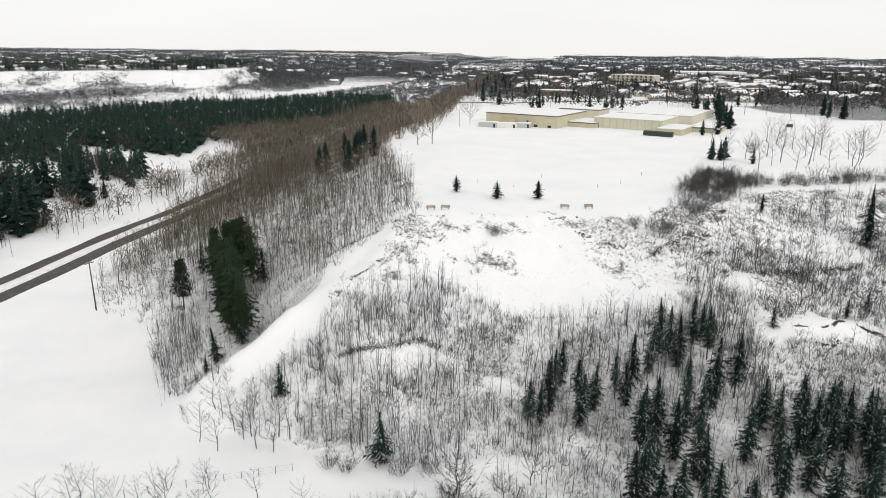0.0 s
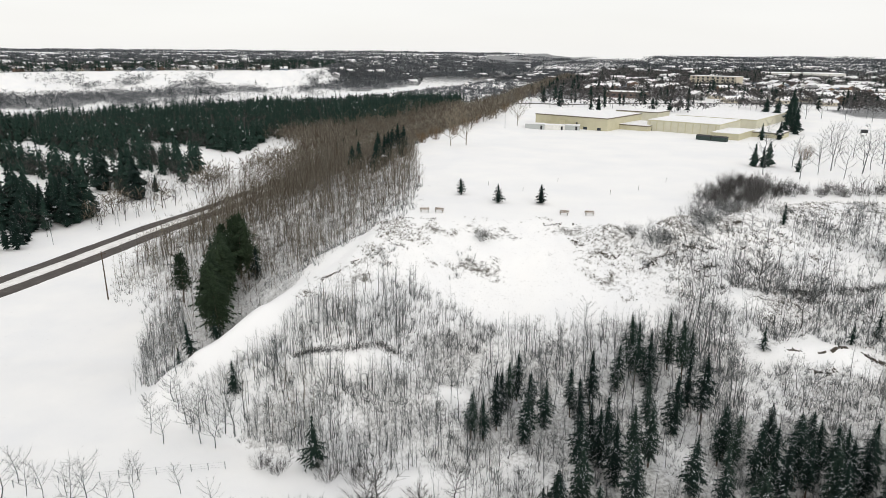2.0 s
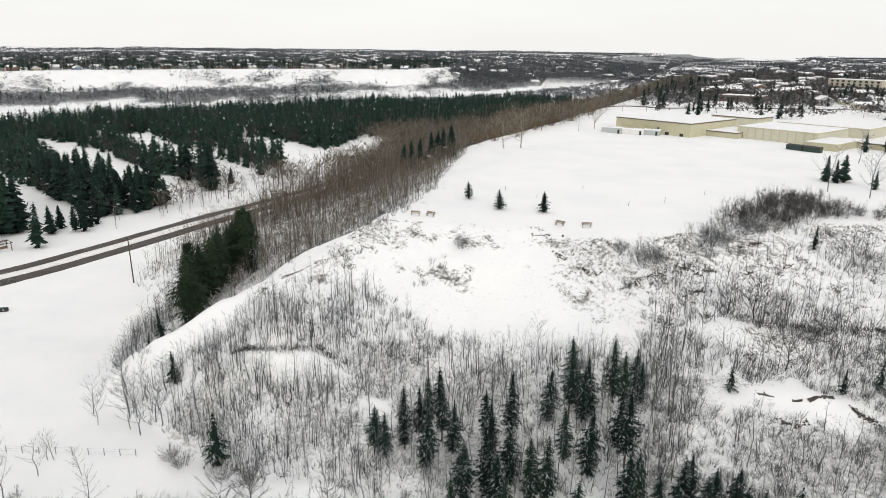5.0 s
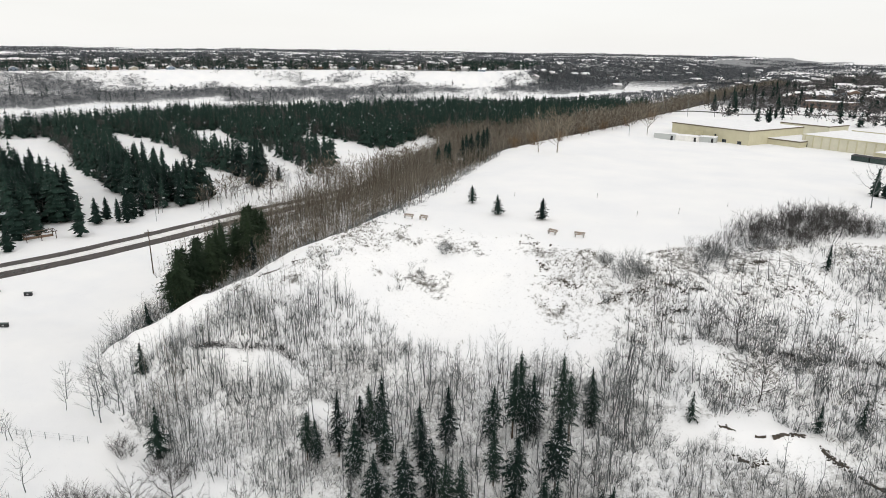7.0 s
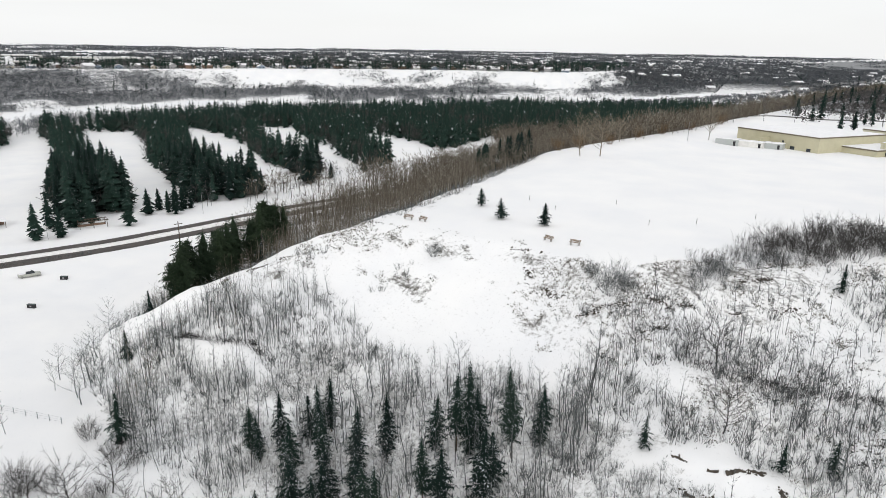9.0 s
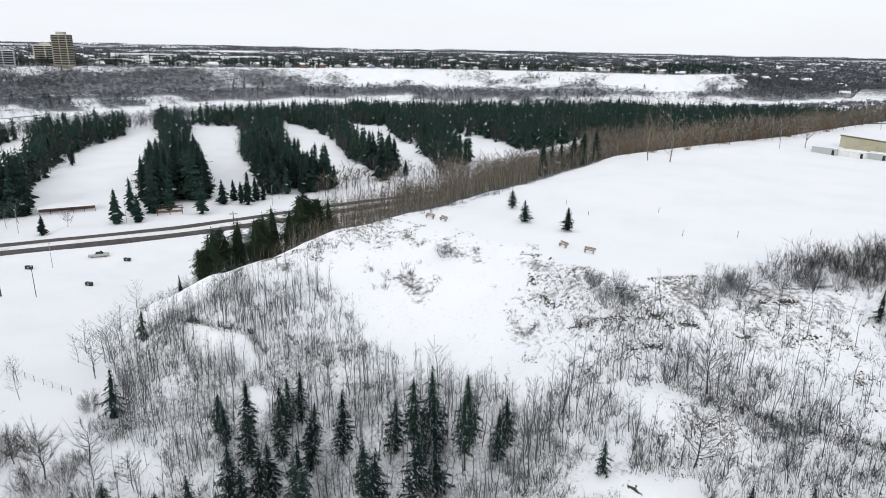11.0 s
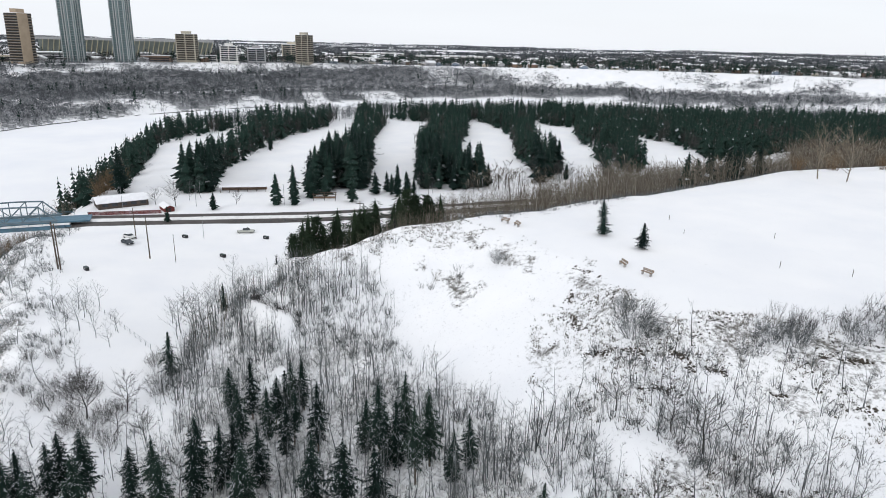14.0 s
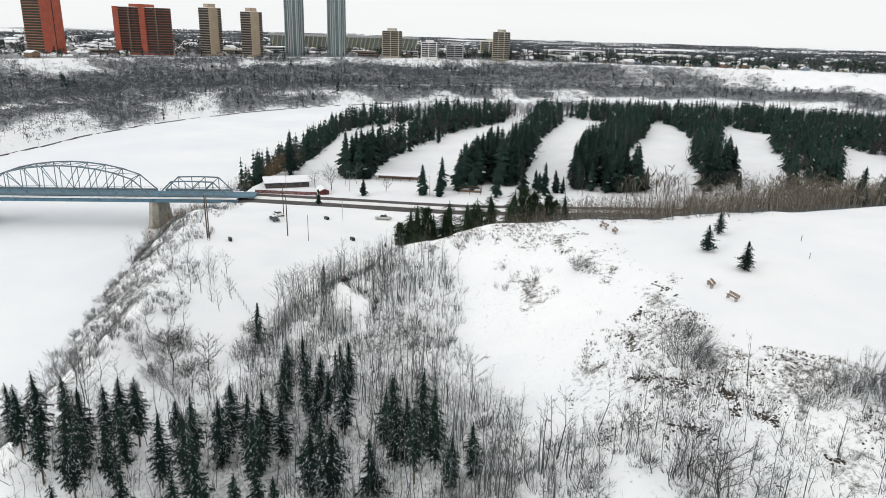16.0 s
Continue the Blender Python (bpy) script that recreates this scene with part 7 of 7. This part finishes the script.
# the lodge and the sheds across the road
M_RED = coloured("red_boards", (0.13, 0.03, 0.027), 0.8, 0, 0.2, 1, 10)
ob = thing("lodge", pose(-171, 92, land(-171, 92), 0, 0, 98), "low dark wooden lodge with a broad snowy roof", "building")
M_LODGE = coloured("lodge_boards", (0.075, 0.06, 0.05), 0.85, 0, 0.25, 0.8, 8)
wall = part("wall", gable_wall(9, 18, 2.6, 1.4), M_LODGE, ob)
for o in (wall,):
    o.rotation_euler = (0, 0, math.pi / 2)
roof = part("roof", gable(9, 18, 2.6, 1.4, 0.8, 0.3), M_ROOFSNOW, ob)
roof.rotation_euler = (0, 0, math.pi / 2)
for n in range(5):
    o = part("window", box(-7.6 + n * 3.4, -4.6, 0.9, -5.6 + n * 3.4, -4.45, 2.0), M_GLASS, wall)
    o.rotation_euler = (0, 0, -math.pi / 2)
ob = thing("garden_shed", pose(-156, 107, land(-156, 107), 0, 0, 100), "small red shed with a snowy roof", "shed")
part("wall", gable_wall(3.6, 7, 1.7, 0.8), M_RED, ob)
part("roof", gable(3.6, 7, 1.7, 0.8, 0.4, 0.25), M_ROOFSNOW, ob)
part("door", box(-0.5, -3.56, -0.5, 0.5, -3.47, 1.6), M_DARK, ob)
fence = thing("red_fence", pose(-157.5, 80, land(-157, 92), 0, 0, 76), "long dark red board fence by the road", "fence")
for n in range(13):
    part("post", box(n * 2.1 - 0.07, -0.07, -0.8, n * 2.1 + 0.07, 0.07, 1.45), M_DARK, fence)
    if n < 12:
        for k in range(4):
            part("board", box(n * 2.1 + 0.08, -0.035, 0.05 + k * 0.34, n * 2.1 + 2.02, 0.035, 0.34 + k * 0.34), M_RED, fence)
shed = thing("cart_shelter", pose(-180, 141, land(-180, 141), 0, 0, 72), "long open cart shelter under deep snow", "shelter")
part("roof", box(-10, -3.2, 2.3, 10, 3.2, 2.75, 0.12), M_ROOFSNOW, shed)
part("back_wall", box(-9.6, 2.6, -0.6, 9.6, 2.8, 2.296), M_WALLS[2], shed)
for n in range(6):
    part("post", box(-9.5 + n * 3.8 - 0.1, -2.9, -0.6, -9.5 + n * 3.8 + 0.1, -2.7, 2.296), M_POLE, shed)
perg = thing("pergola", pose(-151, 168, land(-151, 168), 0, 0, 70), "dark timber pergola frame beside the road", "pergola")
for x in (-4.5, 0, 4.5):
    for y in (-2, 2):
        part("post", box(x - 0.1, y - 0.1, -0.6, x + 0.1, y + 0.1, 2.5), M_POLE, perg)
for y in (-2, 2):
    part("beam", box(-5, y - 0.09, 2.504, 5, y + 0.09, 2.75), M_POLE, perg)
for n in range(9):
    part("rafter", box(-4.7 + n * 1.17, -2.5, 2.754, -4.6 + n * 1.17, 2.5, 2.9), M_POLE, perg)
part("low_wall", box(-4.6, 2.2, -0.6, 4.6, 2.4, 0.8), M_WALLS[2], perg)

# wire fence at the foot of the slope
fence = thing("wire_fence", pose(0, 0, 0), "low wire fence with thin posts in snow", "fence")
fl, _n = along([(-50.4, 79.7), (-41.9, 82.8), (-32.1, 86.1), (-22.7, 89.3)], 2.4)
fz = height(fl[:, 0], fl[:, 1])
for (x, y), z in zip(fl, fz):
    part("post", box(x - 0.045, y - 0.045, z - 0.4, x + 0.045, y + 0.045, z + 1.25), M_GALV, fence)
for k in range(len(fl) - 1):
    for up in (0.35, 0.75, 1.18):
        beam(fence, "wire", (*fl[k], fz[k] + up), (*fl[k + 1], fz[k + 1] + up), 0.012, M_GALV)
board = thing("notice_board", pose(187, 370, land(187, 370), 0, 0, -20), "dark notice board on two posts in snow", "sign")
for x in (-1.2, 1.2):
    part("post", box(x - 0.08, -0.08, -0.5, x + 0.08, 0.08, 2.8), M_POLE, board)
part("panel", box(-1.6, -0.14, 1.2, 1.6, -0.083, 2.9, 0.02), M_DARK, board)

# low dark shrubs by the road and the rust-coloured willows at the bend
u = spread((-135, 120, -110, 160), 1.1, 81, lambda x, y: smooth(1.8, 0.6, away(x, y, [(-128.5, 126), (-121, 149)], False)))
scatter("roadside_shrubs", BUSH, u[0], u[1], np.full(len(u[0]), 0.45), M_TWIG, "low dark roadside shrubs with snow on them", "brush", 82)
M_RUST = varied("rust_twigs", [(0.2, (0.075, 0.05, 0.028)), (0.5, (0.15, 0.105, 0.062)), (0.8, (0.26, 0.19, 0.125))])[0]
RUST = [mesh_of("willow", bush_shape(320 + k, 6.5, 4.0, 90, 6, 0.022), M_RUST) for k in range(2)]
for n, (x, y, s) in enumerate([(-196, 86, 1.3), (-204, 90, 1.5), (-190, 83, 1.0), (-211, 93, 1.4), (-115, 49, 1.0), (-121, 52, 1.1), (-127, 55, 1.1), (-132, 57, 1.0), (-136, 60, 0.9), (-20, 300, 0.9), (-14, 318, 0.8), (-24, 288, 0.8), (122, 268, 0.9), (-2, 400, 0.9), (4, 440, 1.0), (-8, 372, 0.9), (-12, 350, 0.9)]):
    ob = new("willow_bush", RUST[n % 2])
    ob.matrix_world = pose(x, y, land(x, y), 0, 0, 50 * n) @ Matrix.Scale(s, 4)
    tagged(ob, "rust-brown leafless willow bush in snow", "bush", "willow bushes")
trees("leafless_tree", BIG_KIND, [(-168, 117, 8), (-172, 122, 9), (-180, 66, 8), (-150, 232, 7), (-143, 238, 7), (-133, 262, 7), (-130, 274, 8), (-139, 250, 6), (-146, 216, 6), (-156, 204, 6), (20, 480, 12), (34, 500, 12), (8, 455, 11), (210, 330, 9), (200, 300, 10), (190, 280, 9), (215, 260, 10), (230, 300, 9)], "leafless spreading tree with bare grey branches in snow", "tree", "single leafless trees", 83)
